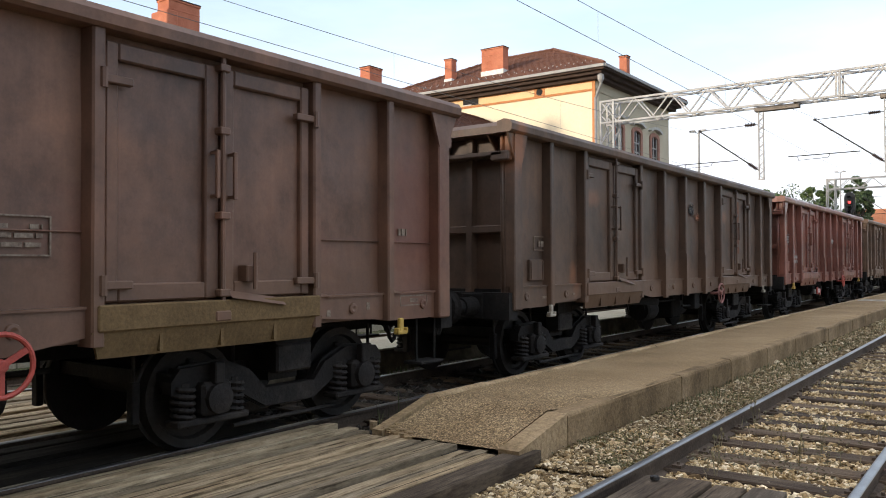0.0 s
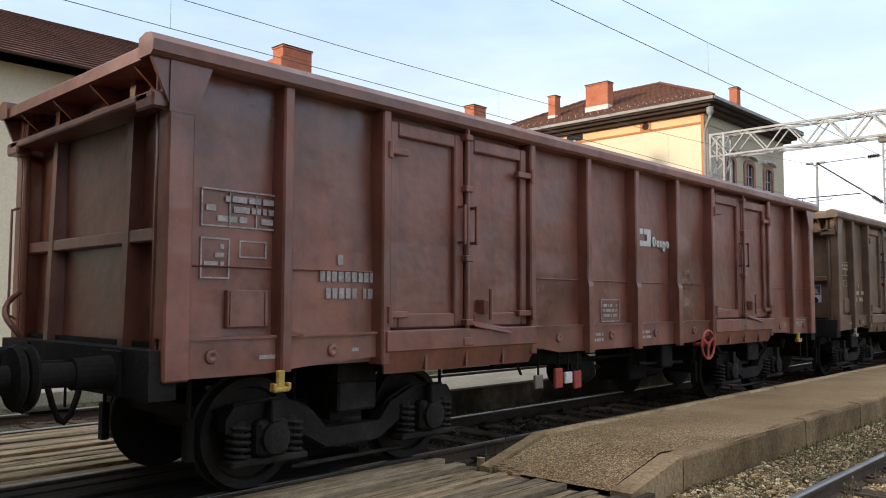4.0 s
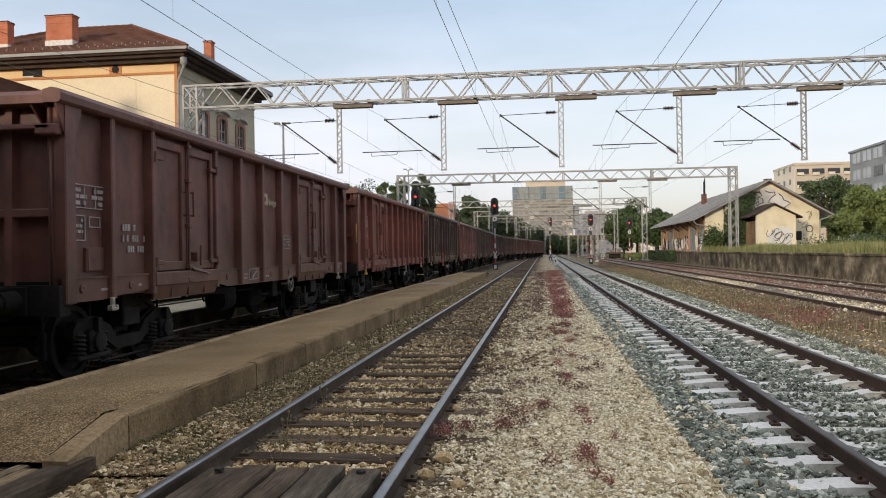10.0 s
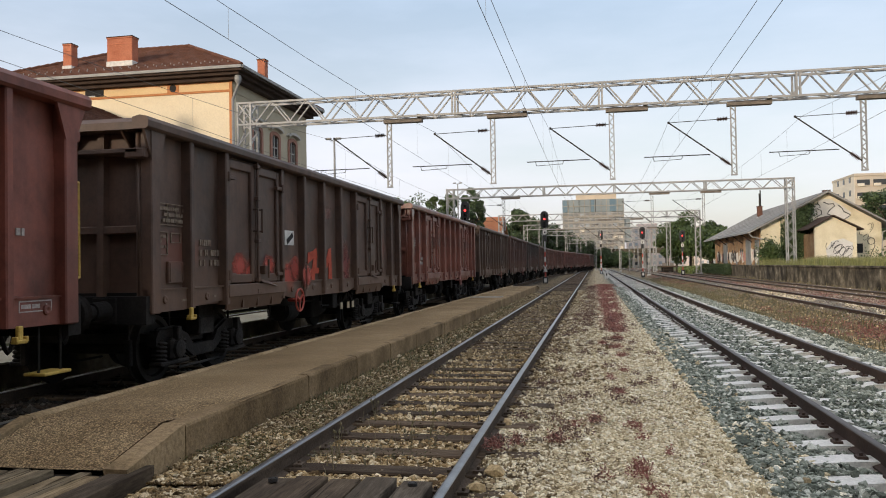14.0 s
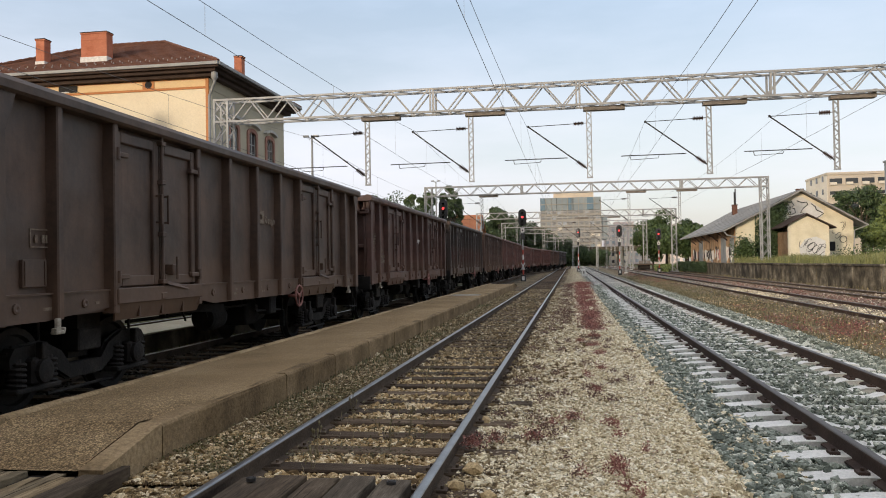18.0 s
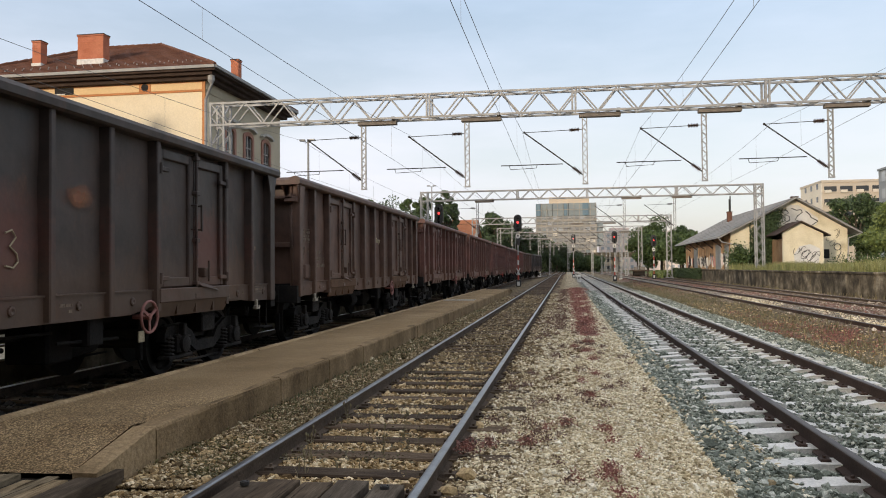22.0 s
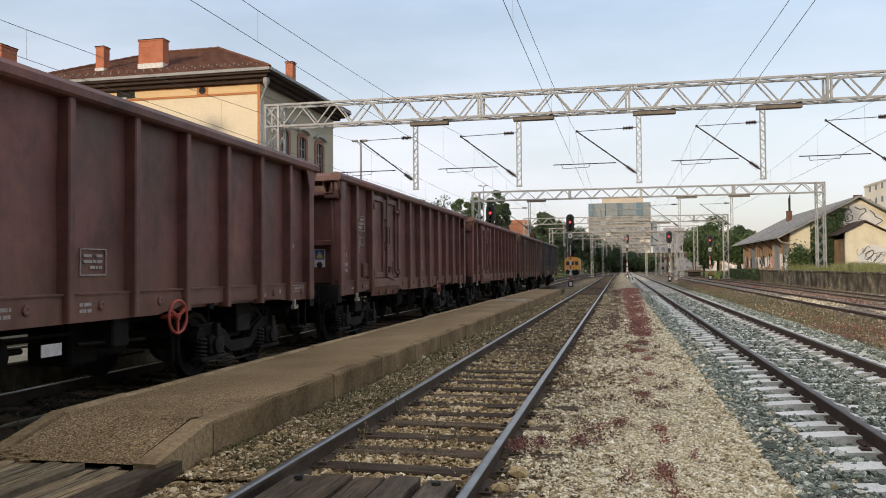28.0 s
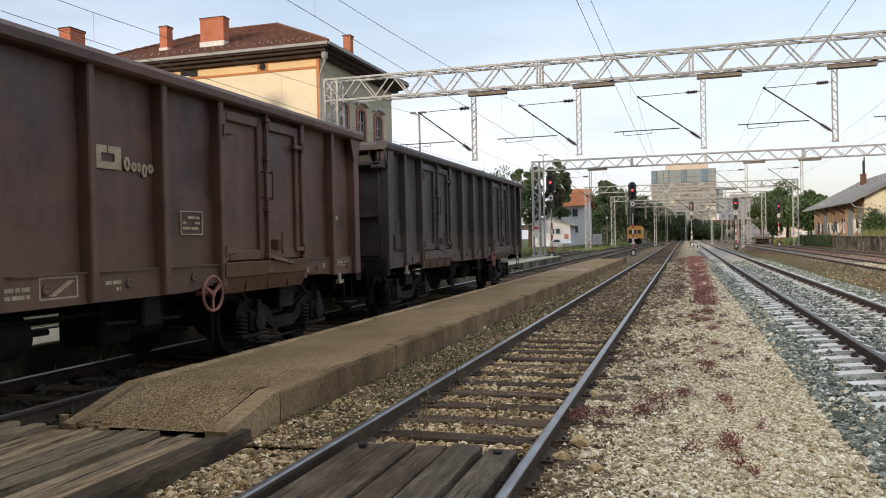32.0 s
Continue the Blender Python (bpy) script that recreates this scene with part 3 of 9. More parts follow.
def build_ground():
    xs = np.r_[-3000, -900, -300, -120, -60, -40, -28, -20, np.arange(-15, -6, 0.5), np.arange(-6, 7, 0.16), np.arange(7, 14, 0.2), 14, 14.5, 15, 15.5, 20, 30, 45, 70, 130, 300, 900, 3000]
    ys = np.r_[-3000, -600, -150, -60, -30, -15, -8, -4, np.arange(-2, 22, 0.2), np.arange(22, 60, 0.8), np.arange(60, 170, 4), 180, 200, 240, 300, 400, 700, 1500, 4000]
    v = [(x, y, ground_height(x, y) if abs(x) < 50 and -40 < y < 200 else -0.17) for y in ys for x in xs]
    nx = len(xs)
    f = [(j * nx + i, j * nx + i + 1, (j + 1) * nx + i + 1, (j + 1) * nx + i) for j in range(len(ys) - 1) for i in range(nx - 1)]
    g = Geo().add(v, f)
    m, n, l, bsdf = nodes_of("railway_ground")
    tc = n.new("ShaderNodeTexCoord").outputs["Object"]
    sx = n.new("ShaderNodeSeparateXYZ")
    l.new(tc, sx.inputs[0])
    wob = noise_node(n, l, tc, 0.9, 5, 0.6)
    ma = n.new("ShaderNodeMath")
    ma.operation = "MULTIPLY_ADD"
    ma.inputs[1].default_value = 0.9
    l.new(wob, ma.inputs[0])
    l.new(sx.outputs["X"], ma.inputs[2])
    mr = n.new("ShaderNodeMapRange")
    mr.inputs["From Min"].default_value, mr.inputs["From Max"].default_value = -14.55, 15.45
    l.new(ma.outputs[0], mr.inputs["Value"])
    at = lambda x: (x + 15) / 30
    # Much darker from x -8 to -5.2, the strip along the train's track.
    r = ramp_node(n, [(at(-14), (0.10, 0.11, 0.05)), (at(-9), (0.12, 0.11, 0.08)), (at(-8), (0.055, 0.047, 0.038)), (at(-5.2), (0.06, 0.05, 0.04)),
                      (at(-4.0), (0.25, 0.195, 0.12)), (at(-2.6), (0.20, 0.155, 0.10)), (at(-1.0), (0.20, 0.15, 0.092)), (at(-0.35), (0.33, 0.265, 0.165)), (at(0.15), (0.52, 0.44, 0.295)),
                      (at(0.9), (0.55, 0.47, 0.33)), (at(1.5), (0.205, 0.225, 0.205)), (at(4.5), (0.21, 0.225, 0.20)), (at(5.2), (0.29, 0.25, 0.165)),
                      (at(6.6), (0.27, 0.22, 0.145)), (at(7.8), (0.225, 0.185, 0.14)), (at(9), (0.32, 0.295, 0.245)), (at(11), (0.275, 0.18, 0.14)), (at(13.8), (0.22, 0.18, 0.12))])
    l.new(mr.outputs[0], r.inputs["Fac"])
    vo = n.new("ShaderNodeTexVoronoi")
    vo.inputs["Scale"].default_value = 22
    l.new(tc, vo.inputs["Vector"])
    # Brighter cell centres, darker gaps: shade between stones put into the colour.
    vr = ramp_node(n, [(0.0, (1.5, 1.5, 1.5)), (0.4, (0.95, 0.95, 0.95)), (0.7, (0.42, 0.40, 0.37))])
    l.new(vo.outputs["Distance"], vr.inputs["Fac"])
    c = mix_node(n, l, 1.0, r.outputs["Color"], vr.outputs["Color"], "MULTIPLY")
    hue = mix_node(n, l, 0.35, c, vo.outputs["Color"], "OVERLAY")
    st = ramp_node(n, [(0.35, (0.72, 0.70, 0.66)), (0.65, (1.12, 1.12, 1.12))])
    l.new(noise_node(n, l, tc, 0.45, 6, 0.65), st.inputs["Fac"])
    c2 = mix_node(n, l, 1.0, mix_node(n, l, 0.25, c, hue), st.outputs["Color"], "MULTIPLY")
    # grass far off, away from the tracks
    yr = n.new("ShaderNodeMapRange")
    yr.inputs["From Min"].default_value, yr.inputs["From Max"].default_value = 15, 22
    ab = n.new("ShaderNodeMath")
    ab.operation = "ABSOLUTE"
    l.new(sx.outputs["X"], ab.inputs[0])
    l.new(ab.outputs[0], yr.inputs["Value"])
    c3 = mix_node(n, l, yr.outputs[0], c2, (0.085, 0.11, 0.04))
    l.new(c3, bsdf.inputs["Base Color"])
    bsdf.inputs["Roughness"].default_value = 0.95
    bsdf.inputs["Specular IOR Level"].default_value = 0.2
    b = n.new("ShaderNodeBump")
    b.inputs["Strength"].default_value, b.inputs["Distance"].default_value = 0.9, 0.05
    b.invert = True
    l.new(vo.outputs["Distance"], b.inputs["Height"])
    l.new(b.outputs["Normal"], bsdf.inputs["Normal"])
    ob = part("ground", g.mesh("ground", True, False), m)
    tagged(ob, "gravel railway yard ground, tan and grey stone with bare earth", "ground", kind="structure")


build_ground()

RAIL_PROFILE = [(-0.07, -0.172), (0.07, -0.172), (0.07, -0.158), (0.012, -0.14), (0.012, -0.045), (0.036, -0.036), (0.036, -0.016), (0.032, -0.0105), (-0.032, -0.0105), (-0.036, -0.016), (-0.036, -0.036), (-0.012, -0.045), (-0.012, -0.14), (-0.07, -0.158)]
HEAD_PROFILE = [(-0.0345, -0.012), (0.0345, -0.012), (0.034, -0.008), (0.030, -0.004), (0.021, -0.001), (0.009, 0.0), (-0.009, 0.0), (-0.021, -0.001), (-0.030, -0.004), (-0.034, -0.008)]


def sleeper_mesh(concrete):
    g = Geo()
    if concrete:
        for s in (-1, 1):
            g.add([(s * x, y * w, z) for x, w, z in ((1.3, 0.8, -0.03), (1.3, 1.0, -0.16), (0.42, 0.85, -0.16), (0.42, 0.7, -0.035), (0.95, 0.82, 0.0), (0.55, 0.78, 0.0)) for y in (-0.15, 0.15)],
                  [(0, 1, 9, 8), (8, 9, 11, 10), (10, 11, 7, 6), (0, 2, 3, 1), (0, 8, 10, 6, 4, 2), (1, 3, 5, 7, 11, 9), (4, 6, 7, 5), (2, 4, 5, 3)])
        g.box(-0.42, 0.42, -0.105, 0.105, -0.16, -0.035)
    else:
        g.bevel_box(-1.28, 1.28, -0.125, 0.125, -0.15, 0.0, 0.014)
    return g.mesh("sleeper")


SLEEPER_WOOD, SLEEPER_CONCRETE = sleeper_mesh(False), sleeper_mesh(True)


def build_track(key, label, y0, y1, near, z=0.0, concrete=False, top=-0.135, step=0.62):
    """Two rails on sleepers; the sleepers up to 'near' are single pieces."""
    line = LINES[key]
    tr = thing("track_" + key, label, "railway track", kind="structure")
    ys = [y0 + (y1 - y0) * i / 90 for i in range(91)]
    for s in (-0.753, 0.753):
        rail = part("rail", Geo().sweep([(line(y) + s, y, z) for y in ys], RAIL_PROFILE), RAIL_B_RUST if concrete or key == "c" else RAIL_RUST, tr)
        part("rail_head", Geo().sweep([(line(y) + s, y, z) for y in ys], HEAD_PROFILE), RAIL_DULL if concrete or key in "cd" else RAIL_TOP, rail, "dull steel running surface" if concrete or key in "cd" else "polished steel running surface")
    far, mesh = Geo(), SLEEPER_CONCRETE if concrete else SLEEPER_WOOD
    co = [tuple(v.co) for v in mesh.vertices]
    fs = [tuple(p.vertices) for p in mesh.polygons]
    rnd = random.Random(key)
    y = y0 + 0.3
    while y < y1:
        dx, dz, dr = rnd.uniform(-0.03, 0.03), rnd.uniform(-0.012, 0.008), rnd.uniform(-0.02, 0.02)
        at = Matrix.Translation((line(y) + dx, y + rnd.uniform(-0.03, 0.03), z + top + dz)) @ Matrix.Rotation(dr, 4, "Z")
        if 1.0 < y < near:
            ob = part("sleeper", mesh, CONCRETE_SLEEPER if concrete else WOOD_SLEEPER, tr)
            ob.matrix_basis = at
            for s in (-0.753, 0.753):
                NEAR_FASTENERS.append((at, s))
        else:
            far.add([at @ Vector(c) for c in co], fs)
        y += step
    part("far_sleepers", far.mesh("far_sleepers", False, False), CONCRETE_FAR if concrete else WOOD_FAR, tr, kind="stuff")
    # fastenings on the near sleepers
    clips = Geo()
    for at, s in NEAR_FASTENERS:
        for e in (-1, 1):
            p = at @ Vector((s + e * 0.115, 0, 0.01))
            clips.box(p.x - 0.04 - e * 0.012, p.x + 0.04 - e * 0.012, p.y - 0.05, p.y + 0.05, p.z - 0.02, p.z + 0.012)
            clips.rod((p.x - e * 0.012, p.y, p.z), (p.x - e * 0.012, p.y, p.z + 0.034), 0.015, 6)
    NEAR_FASTENERS.clear()
    if clips.v:
        part("rail_fastenings", clips.mesh("rail_fastenings"), RAIL_B_RUST if concrete else RAIL_RUST, tr, kind="stuff")
    return tr


NEAR_FASTENERS = []
build_track("a", "old railway track on weathered dark wooden sleepers", -12, 260, 46)
build_track("b", "newer railway track on pale concrete sleepers in grey ballast", -12, 260, 46, 0.04, True, -0.13, 0.6)
build_track("t", "railway track under the freight train, wooden sleepers", -20, 300, 30)
build_track("u", "railway track beyond the freight train, wooden sleepers", -20, 260, 10)
build_track("c", "rusty little-used railway track in weeds", -12, 240, 10, -0.02, False, -0.18)
build_track("d", "rusty siding along the old loading wall", -12, 200, 10, -0.02, False, -0.19)


# ---- platform between the tracks ----
def build_platform():
    pl = thing("island_platform", "low narrow platform of brown aggregate concrete with kerbstones", "platform", kind="structure")
    xl, xr, y0, yk, y1 = -5.04, -3.45, 5.45, 6.3, 49.0
    cols = 9
    ye = y1 + 3.2
    rows = [y0 + (yk - y0) * i / 4 for i in range(4)] + list(np.arange(yk, 20, 0.3)) + list(np.arange(20, y1 + 0.1, 2.0)) + [y1 + 1.0, y1 + 2.0, ye]
    vs = []
    for y in rows:
        rise = min(1, (y - y0) / (yk - y0), max(0.0, (ye - y) / (ye - y1)))
        edge = xr - 0.207 - (0.012 + 0.022 * abs(noise.noise((3, y * 3.1, 2)))) * (1 - smooth((y - yk) / 0.9)) + 0.197 * smooth((y - yk) / 1.1) + (0.012 * noise.noise((0, y * 2.1, 8)) if y > yk + 1 else 0)
        for i in range(cols):
            x = xl + 0.14 + (edge - xl - 0.14) * i / (cols - 1)
            round_off = -0.012 if i == cols - 1 and y > yk else 0
            vs.append((x, y, 0.008 + 0.205 * rise + 0.008 * (1 - i / (cols - 1)) * rise + 0.008 * noise.noise((x * 2, y * 0.8, 5)) - 0.008 + round_off))
    fs = [(j * cols + i, j * cols + i + 1, (j + 1) * cols + i + 1, (j + 1) * cols + i) for j in range(len(rows) - 1) for i in range(cols - 1)]
    part("surface", Geo().add(vs, fs).mesh("surface", True), PLATFORM_TOP, pl, "worn brown aggregate surface")
    part("core", Geo().prism([(yk, -0.3), (ye, -0.3), (ye, -0.02), (y1, 0.16), (yk, 0.16)], xl + 0.1, xr - 0.1, "x"), KERB, pl)
    rnd = random.Random(5)
    for side in (0, 1):
        xa, xb = (xl, xl + 0.12) if side == 0 else (xr - 0.2, xr)
        zt = 0.235 if side == 0 else 0.201
        tilt = Geo()
        tilt.add([(x, y, z) for y, z in ((y0 - 0.02, 0.02), (yk - 0.012, zt)) for x in (xa, xb)] + [(x, y, -0.3) for y in (y0 - 0.02, yk - 0.012) for x in (xa, xb)],
                 [(0, 1, 3, 2), (4, 6, 7, 5), (0, 4, 5, 1), (2, 3, 7, 6), (1, 5, 7, 3), (0, 2, 6, 4)])
        part("kerbstone", tilt, KERB_LIP, pl)
        y = yk
        kw = xb - xa
        base = Geo().prism([(0, -0.3 - zt), (kw, -0.3 - zt), (kw, -0.035), (kw - 0.01, -0.013), (kw - 0.028, 0), (0.02, 0), (0.006, -0.007), (0, -0.022)], 0.001, 0.999).mesh("kerbstone")
        while y < y1:
            ob = part("kerbstone", base, KERB if side else KERB_LIP, pl)
            ob.matrix_basis = pose(xa + rnd.uniform(-0.008, 0.008), y, zt + rnd.uniform(-0.005, 0.003), rnd.uniform(-0.15, 0.15), rnd.uniform(-0.3, 0.3), rnd.uniform(-0.12, 0.12))
            y += 1.0
    crumb = random.Random(15)
    for k in range(26):
        cx, cy, r = crumb.gauss(-4.82, 0.10), crumb.gauss(5.55, 0.05), crumb.uniform(0.02, 0.06)
        part("broken_piece", Geo().prism([(cx + r * math.cos(a * 1.05) * crumb.uniform(0.6, 1.2), cy + r * math.sin(a * 1.05) * crumb.uniform(0.5, 1.0)) for a in range(6)], -0.03, 0.006 + 0.24 * max(0, cy - 5.45) + crumb.uniform(0.0, 0.014), "z"), KERB_LIP, pl, "crumbled tan concrete")
    part("footing", Geo().box(xl - 0.02, xr - 0.22, 5.18, y0 + 0.02, -0.2, -0.04), PLANK_BLACKISH, pl, "dark strip at the ramp's foot")
    for y in (31.6, 32.3):
        part("marking", Geo().box(xl + 0.15, xr - 0.2, y, y + 0.10, 0.2, 0.226), WHITE_PAINT, pl, "worn white painted line")


build_platform()


# ---- timber crossing ----
def build_crossing():
    rnd = random.Random(9)

    screw = Geo().lathe((0, 0, 0), (0, 0, 1), [(-0.02, 0.034), (0.004, 0.034), (0.005, 0.026), (-0.004, 0.022), (0.007, 0.016), (0.008, 0.0)], 12).mesh("coach_screw")

    def deck(label, x0, x1, y0, y1, z, width, mat, ends):
        cr = thing("plank_crossing", label, "plank crossing", "plank crossing decks", kind="structure")
        n = max(1, round((x1 - x0) / width))
        w = (x1 - x0) / n
        base = Geo().bevel_box(-w / 2 + 0.016, w / 2 - 0.016, 0, 1, -0.14, 0, 0.008).mesh("plank")
        wide = Geo().bevel_box(-w / 2 + 0.013, w / 2 - 0.012, 0, 1, -0.14, 0, 0.008).mesh("plank")
        slim = Geo().bevel_box(-w / 2 + 0.024, w / 2 - 0.018, 0, 1, -0.14, 0, 0.008).mesh("plank")
        for i in range(n):
            ob = part("plank", (base, wide, slim, wide)[rnd.randrange(4)], mat, cr)
            a, b = y0 + rnd.uniform(-0.08, 0.02), y1 + rnd.uniform(-ends, ends * 0.3)
            ob.matrix_basis = pose(x0 + w * (i + 0.5), a, z + rnd.uniform(-0.022, 0.010), rnd.uniform(-0.15, 0.15), rnd.uniform(-1.2, 1.2), rnd.uniform(-0.25, 0.25)) @ Matrix.Diagonal((1, b - a, 1, 1))
            if width > 0.25 and i in (0, 4):
                hole = part("coach_screw", screw, STEEL_DARK, cr, "countersunk rusty screw head")
                hole.matrix_basis = pose(x0 + w * (i + 0.5) + 0.01, y1 - 0.2, z + 0.004)
        return cr

    deck("weathered grey plank crossing before the platform ramp", -5.78, -3.62, 0.6, 5.48, 0.0, 0.132, PLANK_GREY, 0.12)
    deck("dark tarred timber along the plank crossing", -3.62, -3.36, 0.6, 5.72, -0.02, 0.26, PLANK_DARK, 0.0)
    deck("dark worn plank crossing between the rails", -2.44, -1.15, 0.6, 5.64, -0.012, 0.258, PLANK_DARK, 0.05)
    deck("blackish plank crossing between the train's rails", -7.3, -6.0, 0.6, 5.4, -0.02, 0.2, PLANK_BLACKISH, 0.1)
    deck("grey plank crossing beyond the train's track", -10.25, -7.5, 0.6, 5.4, -0.01, 0.2, PLANK_GREY, 0.1)
    ramp = thing("concrete_ramp", "pale concrete ramp beyond the freight train", "ramp", kind="structure")
    # Side shade put into the colour: darker material below the pale paving.
    part("slab", Geo().prism([(5.6, -0.03), (6.9, 0.19), (56, 0.19), (58.5, -0.13), (58.5, -0.2), (5.6, -0.2)], -9.7, -8.37, "x"), WALL_OLD, ramp, "side with its shade in the darker colour")
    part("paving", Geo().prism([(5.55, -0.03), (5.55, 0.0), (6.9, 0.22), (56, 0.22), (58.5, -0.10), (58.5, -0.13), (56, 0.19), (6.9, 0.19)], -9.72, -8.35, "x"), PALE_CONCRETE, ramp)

    sp = thing("station_platform", "pale paved platform along the station building", "platform", kind="structure")
    part("paving", Geo().bevel_box(-17.55, -13.2, -30, 60, -0.25, 0.12, 0.02), PALE_CONCRETE, sp)
    edge = Geo().bevel_box(-13.2, -12.95, 0.005, 1.995, -0.25, 0.14, 0.015).mesh("edge_slab")
    for i in range(45):
        part("edge_slab", edge, PALE_CONCRETE, sp).matrix_basis = Matrix.Translation((0, -30 + 2.0 * i, 0))


build_crossing()

# ---- freight wagons ----
HALF, TOP = 6.305, 6.46   # half the body's length at the side and along the top rail
SIDE = 1.45           # half its width
POSTS_TWO = [-5.3, -4.27, -2.17, -1.09, 0.0, 1.09, 2.17, 4.27, 5.3]
POSTS_ONE = [-5.3, -4.27, -2.17, -1.07, 0.0, 1.09, 2.17, 3.22, 4.27, 5.33]
DOORS_TWO, DOORS_ONE = [(-4.27, -2.17), (2.17, 4.27)], [(-4.27, -2.17)]
CACHE = {}


def cached(key, make):
    if key not in CACHE:
        CACHE[key] = make()
    return CACHE[key]


def side_panel(doors, seed, seam):
    """The plated side between the posts, slightly dented, with a seam; x is outward."""
    g, ny, nz = Geo(), 96, 14
    vs, fs = [], []
    for j in range(nz + 1):
        z = 1.02 + (3.24 - 1.02) * j / nz
        for i in range(ny + 1):
            y = -HALF + 2 * HALF * i / ny
            deep = 0.034 if seed == 2 and z > 1.85 and not (-0.1 < y < 1.3 and z < 2.75) else 0.016
            d = (deep if z > 1.85 else 0.008) * noise.noise((y * 1.5 + seed * 9, z * 1.5, seed)) + 0.005 * noise.noise((y * 3.1, z * 3.1, seed + 4))
            vs.append((SIDE - 0.135 + d, y, z))
    for j in range(nz):
        for i in range(ny):
            a = j * (ny + 1) + i
            fs.append((a, a + 1, a + ny + 2, a + ny + 1))
    g.add(vs, fs)
    g.box(SIDE - 0.19, SIDE - 0.165, -HALF, HALF, 1.02, 3.24)
    if seam:
        g.box(SIDE - 0.14, SIDE - 0.117, -HALF + 0.02, HALF - 0.02, 1.783, 1.796)
    return g.mesh("side_sheet", True)


def post_mesh():
    g = Geo()
    g.prism([(SIDE - 0.16, -0.062), (SIDE - 0.015, -0.05), (SIDE, -0.035), (SIDE, 0.035), (SIDE - 0.015, 0.05), (SIDE - 0.16, 0.062)], 1.0, 3.24, "z")
    g.add([(SIDE - 0.13, 0.06, 1.27), (SIDE - 0.02, 0.06, 1.27), (SIDE - 0.02, 0.19, 1.27), (SIDE - 0.13, 0.19, 1.27), (SIDE - 0.13, 0.06, 1.31), (SIDE - 0.10, 0.19, 1.29)], [(0, 1, 2, 3), (0, 1, 4), (1, 2, 5, 4), (2, 3, 5)])
    return g.mesh("side_post")


def post_stiffener():
    """The plate that doubles a middle post's lower half."""
    g = Geo().prism([(0.96, SIDE + 0.012), (1.72, SIDE + 0.012), (1.86, SIDE - 0.02), (1.86, SIDE - 0.05), (0.96, SIDE - 0.05)], -0.052, 0.052, "x")
    g.v = [(z, x, y) for x, y, z in g.v]
    return g.mesh("post_stiffener")


def door_leaf(mirror):
    """A hinged leaf, 1.02 m wide, its hinge side at y = 0."""
    g = Geo()
    w, z0, z1 = 1.0, 1.30, 3.14
    f = 0.13
    g.box(SIDE - 0.12, SIDE - 0.095, 0.03, w, z0, z1)
    for a, b, c, d in ((0.03, f, z0, z1), (w - f, w, z0, z1), (f, w - f, z0, z0 + f), (f, w - f, z1 - f, z1)):
        g.bevel_box(SIDE - 0.11, SIDE - 0.045, a, b, c, d, 0.012)
    for z in (1.42, 2.86):
        g.bevel_box(SIDE - 0.06, SIDE + 0.005, -0.02, 0.22, z - 0.03, z + 0.03, 0.008)
        g.rod((SIDE + 0.0, -0.01, z - 0.07), (SIDE + 0.0, -0.01, z + 0.07), 0.028, 8)
    if mirror:
        g.v = [(x, -y, z) for x, y, z in g.v]
    return g.mesh("door_leaf")


def lock_bar():
    g = Geo()
    g.rod((SIDE - 0.005, 0, 1.16), (SIDE - 0.005, 0, 3.2), 0.022, 8)
    for z in (1.34, 1.95, 2.62, 3.12):
        g.bevel_box(SIDE - 0.08, SIDE + 0.03, -0.05, 0.05, z - 0.03, z + 0.03, 0.008)
    g.bevel_box(SIDE - 0.02, SIDE + 0.03, -0.09, 0.06, 1.12, 1.2, 0.01)
    return g.mesh("lock_bar")


def lock_handle():
    g = Geo()
    for y in (-0.085, 0.085):
        g.bevel_box(SIDE + 0.02, SIDE + 0.05, y - 0.018, y + 0.018, 2.08, 2.46, 0.006)
        for z in (2.1, 2.44):
            g.box(SIDE - 0.10, SIDE + 0.03, y - 0.012, y + 0.012, z - 0.012, z + 0.012)
    return g.mesh("lock_handle")


def door_latch():
    g = Geo()
    g.bevel_box(SIDE - 0.10, SIDE + 0.02, 0.22, 0.34, 1.42, 1.56, 0.01)
    g.rod((SIDE + 0.05, 0.28, 1.36), (SIDE + 0.05, 0.28, 1.66), 0.018, 6)
    g.add([(SIDE - 0.02, 0.05, 1.36), (SIDE + 0.05, 0.05, 1.30), (SIDE + 0.05, 0.62, 1.22), (SIDE - 0.02, 0.62, 1.28)], [(0, 1, 2, 3)])
    return g.mesh("door_latch")


def door_tray():
    """The deep sill under a door."""
    g = Geo()
    g.bevel_box(SIDE - 0.12, SIDE + 0.02, -1.06, 1.06, 1.10, 1.285, 0.01)
    g.add([(SIDE - 0.02, -1.10, 1.10), (SIDE + 0.0, -1.10, 1.10), (SIDE + 0.0, 1.10, 1.10), (SIDE - 0.02, 1.10, 1.10), (SIDE - 0.09, -1.02, 0.91), (SIDE - 0.06, -1.02, 0.91), (SIDE - 0.06, 1.02, 0.91), (SIDE - 0.09, 1.02, 0.91)],
          [(0, 3, 7, 4), (1, 5, 6, 2), (4, 7, 6, 5), (0, 4, 5, 1), (3, 2, 6, 7)])
    for y in (-0.55, 0.0, 0.55):
        g.box(SIDE - 0.05, SIDE - 0.012, y - 0.015, y + 0.015, 0.93, 1.1)
    return g.mesh("door_sill")


